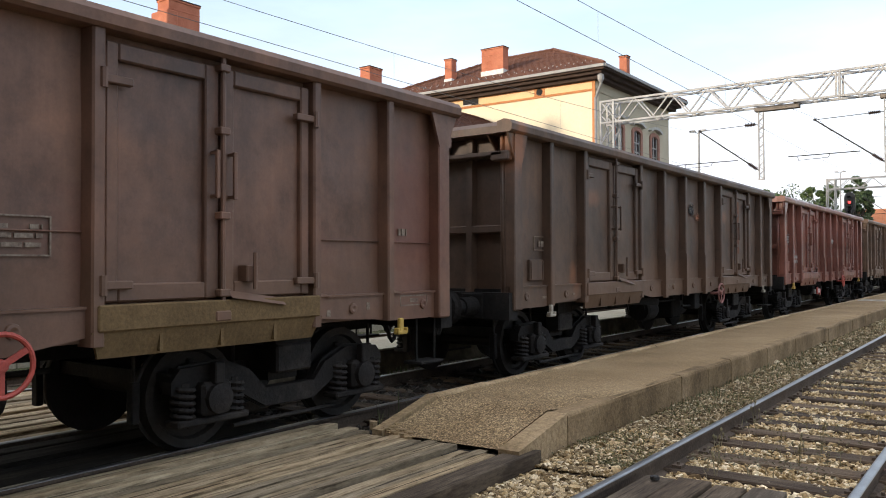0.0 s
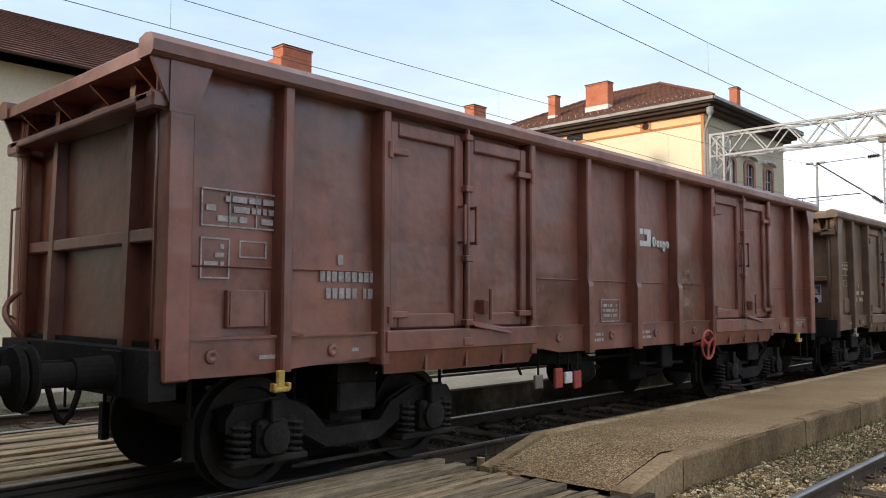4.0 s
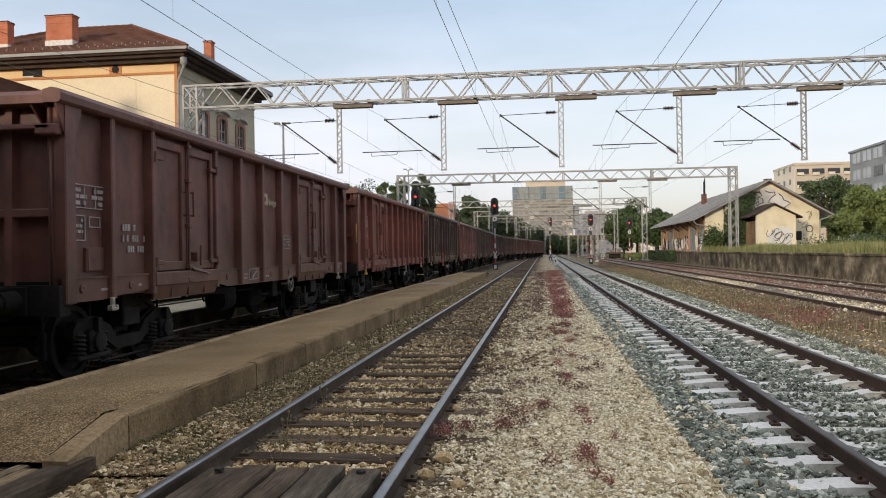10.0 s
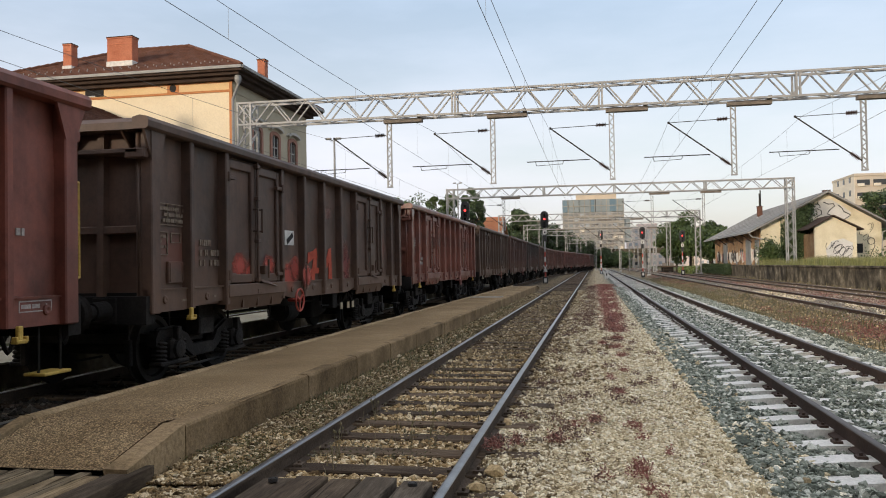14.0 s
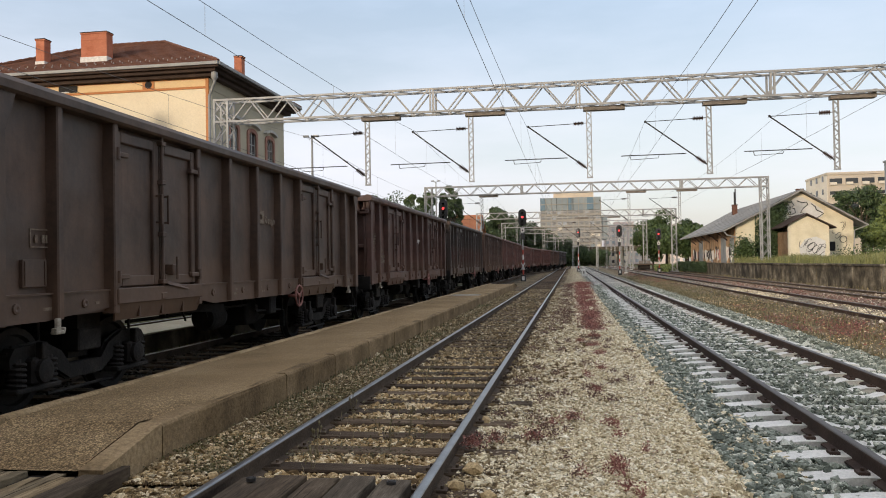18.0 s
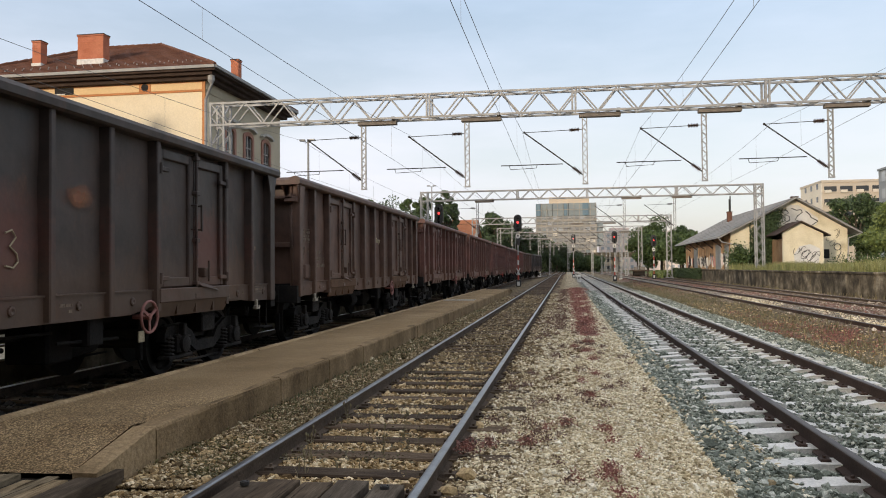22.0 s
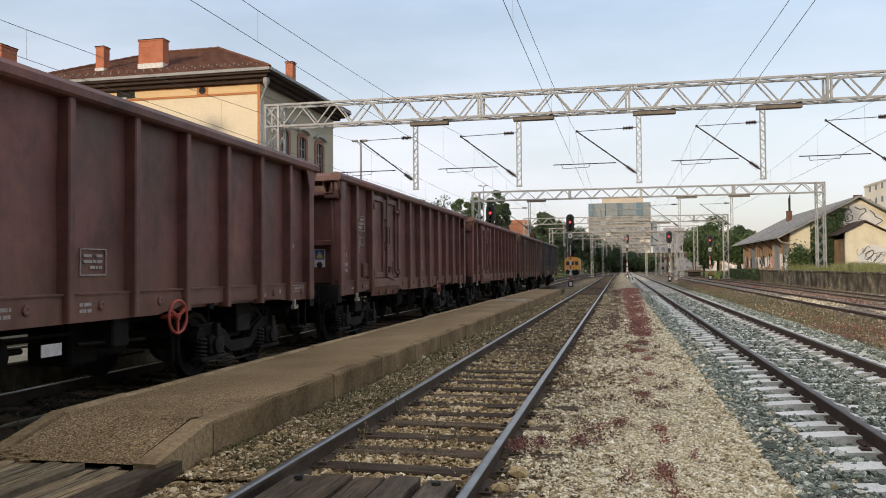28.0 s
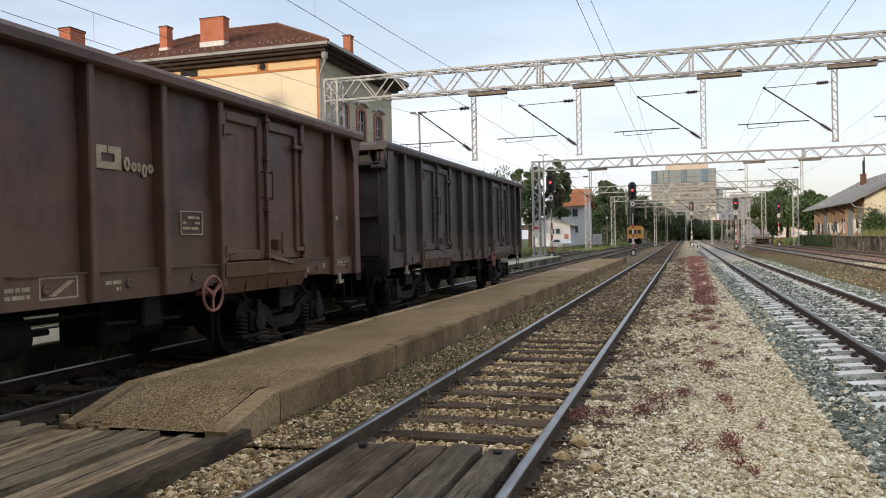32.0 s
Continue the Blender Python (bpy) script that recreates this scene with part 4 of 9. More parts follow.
def top_rail():
    prof = [(SIDE - 0.16, 3.2), (SIDE + 0.02, 3.2), (SIDE + 0.05, 3.225), (SIDE + 0.055, 3.30), (SIDE + 0.02, 3.35), (SIDE - 0.06, 3.365), (SIDE - 0.16, 3.34)]
    return Geo().prism(prof, -TOP, TOP).mesh("top_rail", False)


def side_sill():
    """The long frame bar: shallow over the bogies, deeper between them."""
    poly = [(-HALF, 1.27), (-HALF, 0.99), (-5.45, 0.99), (-5.1, 1.02), (-4.4, 1.06), (-2.1, 1.06), (-1.6, 0.98), (1.6, 0.98), (2.1, 1.06), (4.4, 1.06), (5.1, 1.02), (5.45, 0.99), (HALF, 0.99), (HALF, 1.27)]
    g = Geo()
    g.prism(poly, SIDE - 0.105, SIDE - 0.075, "x")
    g.box(SIDE - 0.14, SIDE - 0.055, -HALF, HALF, 1.258, 1.278)
    for y in (-5.9, -4.8, -1.63, -0.54, 0.54, 1.63, 4.8, 5.9):
        g.lathe((SIDE - 0.076, y, 1.14), (1, 0, 0), [(0, 0.055), (0.02, 0.05), (0.024, 0.03), (0.014, 0.0)], 12)
    return g.mesh("side_sill")


def end_wall():
    """An end, built for the +y end: inset sheet, stiffeners, corner posts with gussets."""
    g = Geo()
    y = HALF - 0.16
    g.box(-SIDE + 0.08, SIDE - 0.08, y - 0.02, y, 1.0, 3.24)
    return g.mesh("end_sheet")


def end_frame():
    g = Geo()
    y = HALF - 0.16
    for x in (-0.72, 0.72):
        g.add([(x - 0.06, y, 1.0), (x + 0.06, y, 1.0), (x + 0.06, y, 3.2), (x - 0.06, y, 3.2), (x - 0.045, y + 0.13, 1.0), (x + 0.045, y + 0.13, 1.0), (x + 0.045, y + 0.08, 3.2), (x - 0.045, y + 0.08, 3.2)],
              [(0, 3, 7, 4), (1, 5, 6, 2), (4, 7, 6, 5), (2, 6, 7, 3)])
    g.bevel_box(-SIDE + 0.12, SIDE - 0.12, y, y + 0.10, 1.96, 2.06, 0.012)
    g.bevel_box(-SIDE + 0.12, SIDE - 0.12, y, TOP - 0.05, 2.92, 2.98, 0.012)
    g.prism([(y - 0.05, 3.2), (TOP - 0.02, 3.2), (TOP - 0.02, 3.29), (TOP - 0.10, 3.35), (y - 0.05, 3.34)], -SIDE + 0.10, SIDE - 0.10, "x")
    for x in (-1.1, -0.36, 0.36, 1.1):
        g.add([(x - 0.012, y, 3.2), (x - 0.012, TOP - 0.06, 3.2), (x - 0.012, y, 2.98), (x + 0.012, y, 3.2), (x + 0.012, TOP - 0.06, 3.2), (x + 0.012, y, 2.98)], [(0, 1, 2), (3, 5, 4), (1, 4, 5, 2), (0, 3, 4, 1)])
    return g.mesh("end_frame")


def corner_post():
    g = Geo()
    a, b = HALF - 0.20, HALF
    g.bevel_box(SIDE - 0.15, SIDE + 0.0, a, b, 0.98, 3.22, 0.014)
    g.bevel_box(SIDE - 0.22, SIDE - 0.152, b - 0.05, b - 0.006, 0.98, 3.2, 0.01)
    g.add([(SIDE + 0.004, a - 0.14, 3.235), (SIDE + 0.004, b, 3.235), (SIDE + 0.004, b, 2.84), (SIDE - 0.03, a - 0.14, 3.235), (SIDE - 0.03, b, 3.235), (SIDE - 0.03, b, 2.84), (SIDE + 0.004, a + 0.01, 2.84), (SIDE - 0.03, a + 0.01, 2.84)],
          [(0, 1, 2, 6), (3, 7, 5, 4), (0, 6, 7, 3), (1, 4, 5, 2)])
    g.bevel_box(SIDE - 0.30, SIDE - 0.04, b - 0.02, TOP - 0.05, 2.86, 2.98, 0.015)
    g.add([(SIDE - 0.01, b, 3.22), (SIDE - 0.01, TOP - 0.01, 3.22), (SIDE - 0.01, b, 2.9), (SIDE - 0.04, b, 3.22), (SIDE - 0.04, TOP - 0.01, 3.22), (SIDE - 0.04, b, 2.9)], [(0, 1, 2), (3, 5, 4), (1, 4, 5, 2), (0, 3, 4, 1)])
    return g.mesh("corner_post")


def hand_rail():
    g = Geo()
    x, y = SIDE - 0.10, HALF + 0.06
    g.tube([(x, HALF - 0.02, 1.36), (x, y, 1.40), (x, y, 2.36), (x, HALF - 0.02, 2.40)], 0.014, 6)
    return g.mesh("hand_rail")


def brake_hose():
    g = Geo()
    pts = [(SIDE - 0.28 + 0.05 * math.sin(i * 0.7), HALF + 0.02 + 0.12 * math.sin(i * 0.39), 1.62 - 0.05 * i) for i in range(9)]
    return g.tube(pts, 0.026, 6).mesh("bent_bracket")


def floor_mesh():
    return Geo().box(-SIDE + 0.08, SIDE - 0.08, -HALF + 0.1, HALF - 0.1, 1.16, 1.24).mesh("floor")


def centre_sill():
    g = Geo()
    for x in (-0.32, 0.32):
        g.box(x - 0.07, x + 0.07, -HALF + 0.1, HALF - 0.1, 0.82, 1.16)
    for y in (-2.9, -1.4, 0, 1.4, 2.9):
        g.box(-SIDE + 0.1, SIDE - 0.1, y - 0.06, y + 0.06, 0.98, 1.16)
    for e in (-1, 1):
        g.box(-SIDE + 0.04, SIDE - 0.04, e * (HALF - 0.02) - 0.1, e * (HALF - 0.02) + 0.1, 0.86, 1.2)
        g.box(-1.1, 1.1, e * 4.3 - 0.22, e * 4.3 + 0.22, 0.84, 1.16)
    return g.mesh("underframe")


def buffer():
    g = Geo()
    y = HALF + 0.08
    g.bevel_box(-0.16, 0.16, y, y + 0.03, -0.16, 0.16, 0.01)
    g.lathe((0, y + 0.03, 0), (0, 1, 0), [(0, 0.12), (0.26, 0.11), (0.26, 0.085), (0.50, 0.085), (0.52, 0.2), (0.55, 0.225), (0.575, 0.19), (0.58, 0.0)], 18)
    return g.mesh("buffer", False)


def coupler():
    y = HALF + 0.08
    return Geo().bevel_box(-0.06, 0.06, y, y + 0.36, -0.05, 0.07, 0.015).torus((0, y + 0.36, -0.03), (1, 0, 0.2), 0.085, 0.03, 14, 6).mesh("draw_hook")


def shackle():
    g = Geo()
    y = HALF + 0.08
    for x in (-0.07, 0.07):
        g.rod((x, y + 0.38, -0.03), (x, y + 0.58, -0.22), 0.022, 6)
    g.rod((-0.12, y + 0.5, -0.14), (0.12, y + 0.5, -0.14), 0.028, 6)
    return g.mesh("screw_shackle")


def air_hose():
    y = HALF + 0.08
    return Geo().tube([(0.42, y + 0.02 + 0.13 * i / 3, -0.02 - 0.34 * math.sin(i * 0.5)) for i in range(7)], 0.025, 6).mesh("air_hose")


def wheelset():
    g = Geo()
    g.rod((-1.0, 0, 0), (1.0, 0, 0), 0.075, 10)
    for s in (-1, 1):
        x = s * 0.753
        g.lathe((x - s * 0.075, 0, 0), (s, 0, 0), [(0, 0.10), (0, 0.48), (0.028, 0.485), (0.035, 0.462), (0.135, 0.45), (0.135, 0.38), (0.09, 0.36), (0.075, 0.2), (0.12, 0.14), (0.16, 0.11), (0.16, 0.0)], 28)
        for i in range(4):
            t = i * math.pi / 2
            g.bevel_box(x + s * 0.03 - 0.02, x + s * 0.03 + 0.02, 0.27 * math.cos(t) - 0.03, 0.27 * math.cos(t) + 0.03, 0.27 * math.sin(t) - 0.03, 0.27 * math.sin(t) + 0.03, 0.01)
    return g.mesh("wheelset", False)


def bogie_frame():
    """One side frame of a Y25-like bogie, outward +x."""
    poly = [(-1.28, 0.62), (-1.2, 0.72), (-0.75, 0.74), (-0.45, 0.62), (-0.3, 0.46), (0.3, 0.46), (0.45, 0.62), (0.75, 0.74), (1.2, 0.72), (1.28, 0.62), (1.28, 0.52), (1.12, 0.52), (0.72, 0.54), (0.48, 0.40), (0.3, 0.30), (-0.3, 0.30), (-0.48, 0.40), (-0.72, 0.54), (-1.12, 0.52), (-1.28, 0.52)]
    g = Geo()
    g.prism(poly, 0.93, 1.06, "x")
    g.prism([(y * 0.98, z + (0.02 if z > 0.5 else -0.02)) for y, z in poly], 0.985, 1.01, "x")
    g.bevel_box(0.90, 1.12, -0.22, 0.22, 0.58, 0.84, 0.02)
    g.rod((1.0, -0.62, 0.17), (1.0, 0.62, 0.17), 0.02, 6)
    return g.mesh("side_frame")


def axle_box():
    g = Geo()
    g.bevel_box(0.94, 1.16, -0.15, 0.15, 0.32, 0.60, 0.03)
    g.lathe((1.15, 0, 0.46), (1, 0, 0), [(0, 0.13), (0.05, 0.125), (0.06, 0.09), (0.07, 0.0)], 14)
    g.bevel_box(0.93, 1.13, -0.36, 0.36, 0.25, 0.31, 0.015)
    g.bevel_box(1.10, 1.19, -0.05, 0.05, 0.58, 0.76, 0.012)
    return g.mesh("axle_box")


def spring():
    """A pair of nested coils seen as stacked rings."""
    g = Geo()
    for i in range(5):
        g.torus((1.03, 0, 0.335 + 0.055 * i), (0.08, 0.12, 1), 0.085, 0.022, 11, 5)
    g.rod((1.03, 0, 0.31), (1.03, 0, 0.60), 0.05, 8)
    return g.mesh("coil_spring", False)


def bolster():
    g = Geo().box(-0.95, 0.95, -0.18, 0.18, 0.5, 0.82)
    for y in (-1.2, 1.2):
        g.box(-1.0, 1.0, y - 0.05, y + 0.05, 0.56, 0.68)
    for x in (-0.6, 0.6):
        g.box(x - 0.05, x + 0.05, -1.2, 1.2, 0.58, 0.66)
    return g.mesh("bogie")


def brake_block():
    return Geo().bevel_box(0.753 - 0.045, 0.753 + 0.045, -0.035, 0.035, 0.28, 0.62, 0.01).rod((0.753, 0, 0.6), (0.753, 0, 0.92), 0.018, 6).mesh("brake_block")


def hand_wheel():
    g = Geo()
    c = Vector((SIDE + 0.06, 1.5, 0.945))
    g.torus(c, (1, 0, 0), 0.195, 0.018, 28, 8)
    for i in range(3):
        t = 0.52 + i * 2.0944
        g.beam(c, c + Vector((0, math.cos(t), math.sin(t))) * 0.19, 0.040, 0.016, (1, 0, 0))
    g.lathe(c - Vector((0.02, 0, 0)), (1, 0, 0), [(0, 0.045), (0.035, 0.042), (0.04, 0.0)], 10)
    g.rod(c - Vector((0.22, 0, 0)), c + Vector((0.02, 0, 0)), 0.03, 8)
    return g.mesh("hand_wheel")


def lift_hook():
    g = Geo()
    g.bevel_box(SIDE - 0.02, SIDE + 0.03, -0.045, 0.045, 0.84, 1.02, 0.012)
    g.bevel_box(SIDE - 0.04, SIDE + 0.05, -0.10, 0.10, 0.80, 0.85, 0.012)
    for s in (-1, 1):
        g.bevel_box(SIDE - 0.02, SIDE + 0.05, s * 0.09 - 0.02, s * 0.09 + 0.02, 0.82, 0.89, 0.008)
    return g.mesh("lift_hook")


def foot_step():
    return Geo().rod((SIDE - 0.12, 0, 0.98), (SIDE - 0.12, 0, 0.52), 0.014, 6).mesh("step_rod")


def foot_plate():
    return Geo().bevel_box(SIDE - 0.26, SIDE - 0.02, -0.2, 0.2, 0.50, 0.53, 0.006).mesh("foot_plate")


def air_cylinder():
    return Geo().lathe((0.82, -0.86, 0.70), (0, 1, 0), [(0, 0.0), (0.02, 0.19), (0.10, 0.205), (0.46, 0.205), (0.54, 0.19), (0.56, 0.0)], 20).rod((0.82, -0.30, 0.70), (0.82, 0.05, 0.70), 0.03, 8).mesh("air_brake_cylinder")


def valve_box():
    return Geo().bevel_box(1.05, 1.3, 0.85, 1.15, 0.66, 1.0, 0.02).mesh("valve_box")


def brake_gear():
    """Reservoir, levers and brackets hung between the bogies."""
    g = Geo()
    g.lathe((0.62, 1.2, 0.67), (0, 1, 0), [(0, 0.0), (0.03, 0.19), (0.35, 0.205), (0.67, 0.19), (0.70, 0.0)], 16)
    g.bevel_box(0.35, 0.9, 0.68, 1.16, 0.47, 0.98, 0.03)
    g.rod((0.55, -2.6, 0.78), (0.55, 2.3, 0.76), 0.025, 6)
    g.rod((1.0, -2.3, 0.86), (1.0, 0.6, 0.84), 0.018, 6)
    for y in (-2.1, -0.72, -0.44, 0.62, 1.4, 1.75):
        g.box(0.78, 0.86, y - 0.02, y + 0.02, 0.80, 1.0)
    for y in (-1.95, -1.25):
        g.beam((1.1, y - 0.16, 0.98), (1.1, y, 0.74), 0.022)
    g.beam((0.9, -2.15, 0.93), (1.25, -1.05, 0.88), 0.09, 0.12)
    return g.mesh("brake_gear")


def rigging_rod():
    return Geo().rod((1.2, 0.4, 0.74), (1.2, 1.6, 0.70), 0.02, 6).mesh("rigging_rod")


def marking_bars(rows):
    """Flat painted marks on the side: (y, z, width, height) each, 3 mm proud."""
    g = Geo()
    for y, z, w, h in rows:
        back = SIDE - 0.122 if z > 2.2 else SIDE - 0.13 if z > 1.28 else SIDE - 0.085
        g.box(back, back + (0.012 if z > 1.28 else 0.013), y, y + w, z, z + h)
    return g


def frame_bars(y, z, w, h, t=0.012):
    return [(y, z, w, t), (y, z + h - t, w, t), (y, z + t, t, h - 2 * t), (y + w - t, z + t, t, h - 2 * t)]


def logo_mesh(y, z, s):
    """A plain block mark: a slotted frame, and a row of oval rings beside it."""
    g, x = Geo(), SIDE - 0.124
    for a, b, w, h in ((0, 0, 0.11, 0.24), (0.31, 0, 0.10, 0.24), (0.11, 0, 0.20, 0.075), (0.11, 0.165, 0.085, 0.075), (0.215, 0.165, 0.095, 0.075), (-0.02, 0.205, 0.03, 0.035)):
        g.box(x, x + 0.014, y + a * s, y + (a + w) * s, z + b * s, z + (b + h) * s)
    at = 0.455
    for w, h, low in ((0.10, 0.15, 0.0), (0.085, 0.105, 0.0), (0.055, 0.105, 0.0), (0.09, 0.15, -0.05), (0.095, 0.105, 0.0)):
        ring = lambda k: [((at + w / 2 + k * w / 2 * math.cos(q * 0.5236)) * s + y, (low + h / 2 + (h / 2 - (1 - k) * w / 2) * math.sin(q * 0.5236)) * s + z) for q in range(12)]
        out, inn = ring(1.0), ring(0.3)
        g.add([(xx, *p) for xx in (x, x + 0.014) for p in out] + [(xx, *p) for xx in (x, x + 0.014) for p in inn],
              [(12 + q, 12 + (q + 1) % 12, 36 + (q + 1) % 12, 36 + q) for q in range(12)] + [(q, (q + 1) % 12, 12 + (q + 1) % 12, 12 + q) for q in range(12)] + [(24 + q, 36 + q, 36 + (q + 1) % 12, 24 + (q + 1) % 12) for q in range(12)])
        at += w + 0.016
    return g


def text_rows(y, z, w, rows, h, gap, rnd):
    out = []
    for i in range(rows):
        x = y
        while x < y + w - 0.02:
            d = min(rnd.uniform(0.05, 0.075) if h > 0.06 else rnd.uniform(0.05, 0.16), y + w - x)
            if rnd.random() < 0.8:
                out.append((x, z - i * (h + gap), d - 0.018, h))
            x += d
    return out


PANEL_ONE = 0.27


def wagon_marks(seed, one):
    """Lettering panels of one side; every wagon has them a little different."""
    rnd = random.Random(seed)
    if one:
        rows = text_rows(-6.17, 1.90, 0.5, 1, 0.09, 0.05, rnd) + text_rows(-6.17, 1.74, 0.62, 1, 0.09, 0.05, rnd) + text_rows(-6.17, 1.56, 0.58, 2, 0.07, 0.05, rnd)
        rows += frame_bars(-5.15, 2.30, 0.62, 0.32) + text_rows(-5.11, 2.52, 0.54, 3, 0.05, 0.035, rnd) + frame_bars(-5.15, 1.84, 0.3, 0.36) + text_rows(-5.12, 2.1, 0.24, 3, 0.04, 0.04, rnd)
        rows += frame_bars(-4.8, 2.0, 0.26, 0.18) + frame_bars(PANEL_ONE, 1.45, 0.42, 0.28) + text_rows(PANEL_ONE + 0.05, 1.64, 0.32, 3, 0.03, 0.03, rnd)
    elif seed in (1, 9, 11, 19):
        rows = frame_bars(-5.62, 1.74, 0.5, 0.19) + text_rows(-5.55, 1.79, 0.36, 1, 0.08, 0.03, rnd) + text_rows(-3.3, 1.13, 0.2, 1, 0.04, 0.03, rnd)
    else:
        rows = frame_bars(-5.98, 2.08, 0.70, 0.28) + text_rows(-5.94, 2.27, 0.62, 3, 0.045, 0.03, rnd) + [(-5.75, 2.09, 0.01, 0.26), (-5.52, 2.09, 0.01, 0.26)]
        rows += frame_bars(-5.98, 1.70, 0.24, 0.30) + text_rows(-5.95, 1.92, 0.18, 3, 0.035, 0.03, rnd) + frame_bars(-5.66, 1.86, 0.24, 0.13)
        rows += text_rows(-4.9, 1.84, 0.34, 1, 0.085, 0.05, rnd) + text_rows(-4.9, 1.70, 0.6, 1, 0.085, 0.05, rnd) + text_rows(-4.9, 1.56, 0.62, 1, 0.085, 0.05, rnd)
        y, z = ((-0.68, 1.30), (1.36, 1.5), (1.48, 1.62))[0 if seed in (2, 10) else 1 if seed in (7, 8) else 2]
        rows += frame_bars(y, z, 0.42, 0.27) + text_rows(y + 0.04, z + 0.18, 0.34, 3, 0.03, 0.03, rnd)
    rows += text_rows(-1.0, 1.14, 0.3, 2, 0.035, 0.03, rnd) + text_rows(0.2, 1.14, 0.24, 2, 0.035, 0.03, rnd)
    rows += frame_bars(5.52, 1.13, 0.46, 0.11) + text_rows(5.55, 1.165, 0.38, 1, 0.04, 0.03, rnd) + text_rows(5.55, 1.86, 0.16, 1, 0.07, 0.03, rnd)
    rows += [(4.45, 1.08, 0.05, 0.06), (-5.5, 1.1, 0.16, 0.03), (-4.6, 1.12, 0.08, 0.03), (5.0, 1.12, 0.05, 0.07)]
    if seed in (5, 6, 14, 18):
        rows += frame_bars(-0.62, 1.05, 0.46, 0.20, 0.016) + [(-0.5 + 0.03 * k, 1.08 + 0.016 * k, 0.08, 0.016) for k in range(8)]
    return rows


def strokes(w, name, lines, width, material, label, inset=0.122):
    """Brushed marks on the side: each line one bent stroke."""
    for line in lines:
        part(name, Geo().tube([(SIDE - inset + 0.003, y, z) for y, z in line], width / 2, 6), material, w, label)


def spray(name, colour, strength):
    """Sprayed paint that thins out, unevenly, towards the edge of its patch."""
    m, n, l, bsdf = nodes_of(name)
    tc = n.new("ShaderNodeTexCoord")
    mp = n.new("ShaderNodeMapping")
    mp.inputs["Location"].default_value, mp.inputs["Scale"].default_value = (0, -1, -1), (0, 2, 2)
    l.new(tc.outputs["Generated"], mp.inputs["Vector"])
    ln = n.new("ShaderNodeVectorMath")
    ln.operation = "LENGTH"
    l.new(mp.outputs["Vector"], ln.inputs[0])
    mix = n.new("ShaderNodeMath")
    mix.operation, mix.inputs[1].default_value = "MULTIPLY_ADD", 0.9
    l.new(noise_node(n, l, tc.outputs["Object"], 7.0, 5, 0.65), mix.inputs[0])
    l.new(ln.outputs["Value"], mix.inputs[2])
    half = n.new("ShaderNodeMath")
    half.operation, half.inputs[1].default_value = "MULTIPLY", 0.6
    l.new(mix.outputs[0], half.inputs[0])
    r = ramp_node(n, [(0.45, (strength,) * 3), (0.78, (0, 0, 0))])
    l.new(half.outputs[0], r.inputs["Fac"])
    l.new(r.outputs["Color"], bsdf.inputs["Alpha"])
    bsdf.inputs["Base Color"].default_value = (*colour, 1)
    bsdf.inputs["Roughness"].default_value = 0.75
    return m


def smudge(w, y, z, ry, rz, inset, material, label):
    part("paint_patch", Geo().box(SIDE - inset - 0.002, SIDE - inset, y - ry, y + ry, z - rz, z + rz), material, w, label)


PAINTS = {}
# how far single wagons have faded or blackened from their kind's colour
TONES = {0: (1.22, 1.22, 1.14), 1: (1.08, 1.04, 1.01), 2: (0.84, 1.0, 0.94), 3: (1.34, 1.32, 1.28), 4: (0.94, 1.0, 1.04), 5: (0.99, 1.12, 1.15), 6: (1.03, 1.02, 0.98), 7: (1.0, 0.93, 1.0), 8: (0.76, 0.86, 0.84),
         9: (1.08, 1.08, 1.18), 10: (1.08, 1.02, 1.04), 11: (0.98, 0.98, 1.06), 12: (1.04, 1.14, 1.14), 13: (1.18, 1.40, 1.38), 14: (1.16, 1.36, 1.34), 15: (1.22, 1.44, 1.52), 16: (1.24, 1.44, 1.5), 17: (1.26, 1.36, 1.42), 18: (0.96, 0.97, 1.0), 19: (1.3, 1.2, 1.24)}
RED_WASH, RUST_WASH, EARTH_WASH = (0.19, 0.055, 0.035), (0.26, 0.10, 0.04), (0.15, 0.085, 0.05)
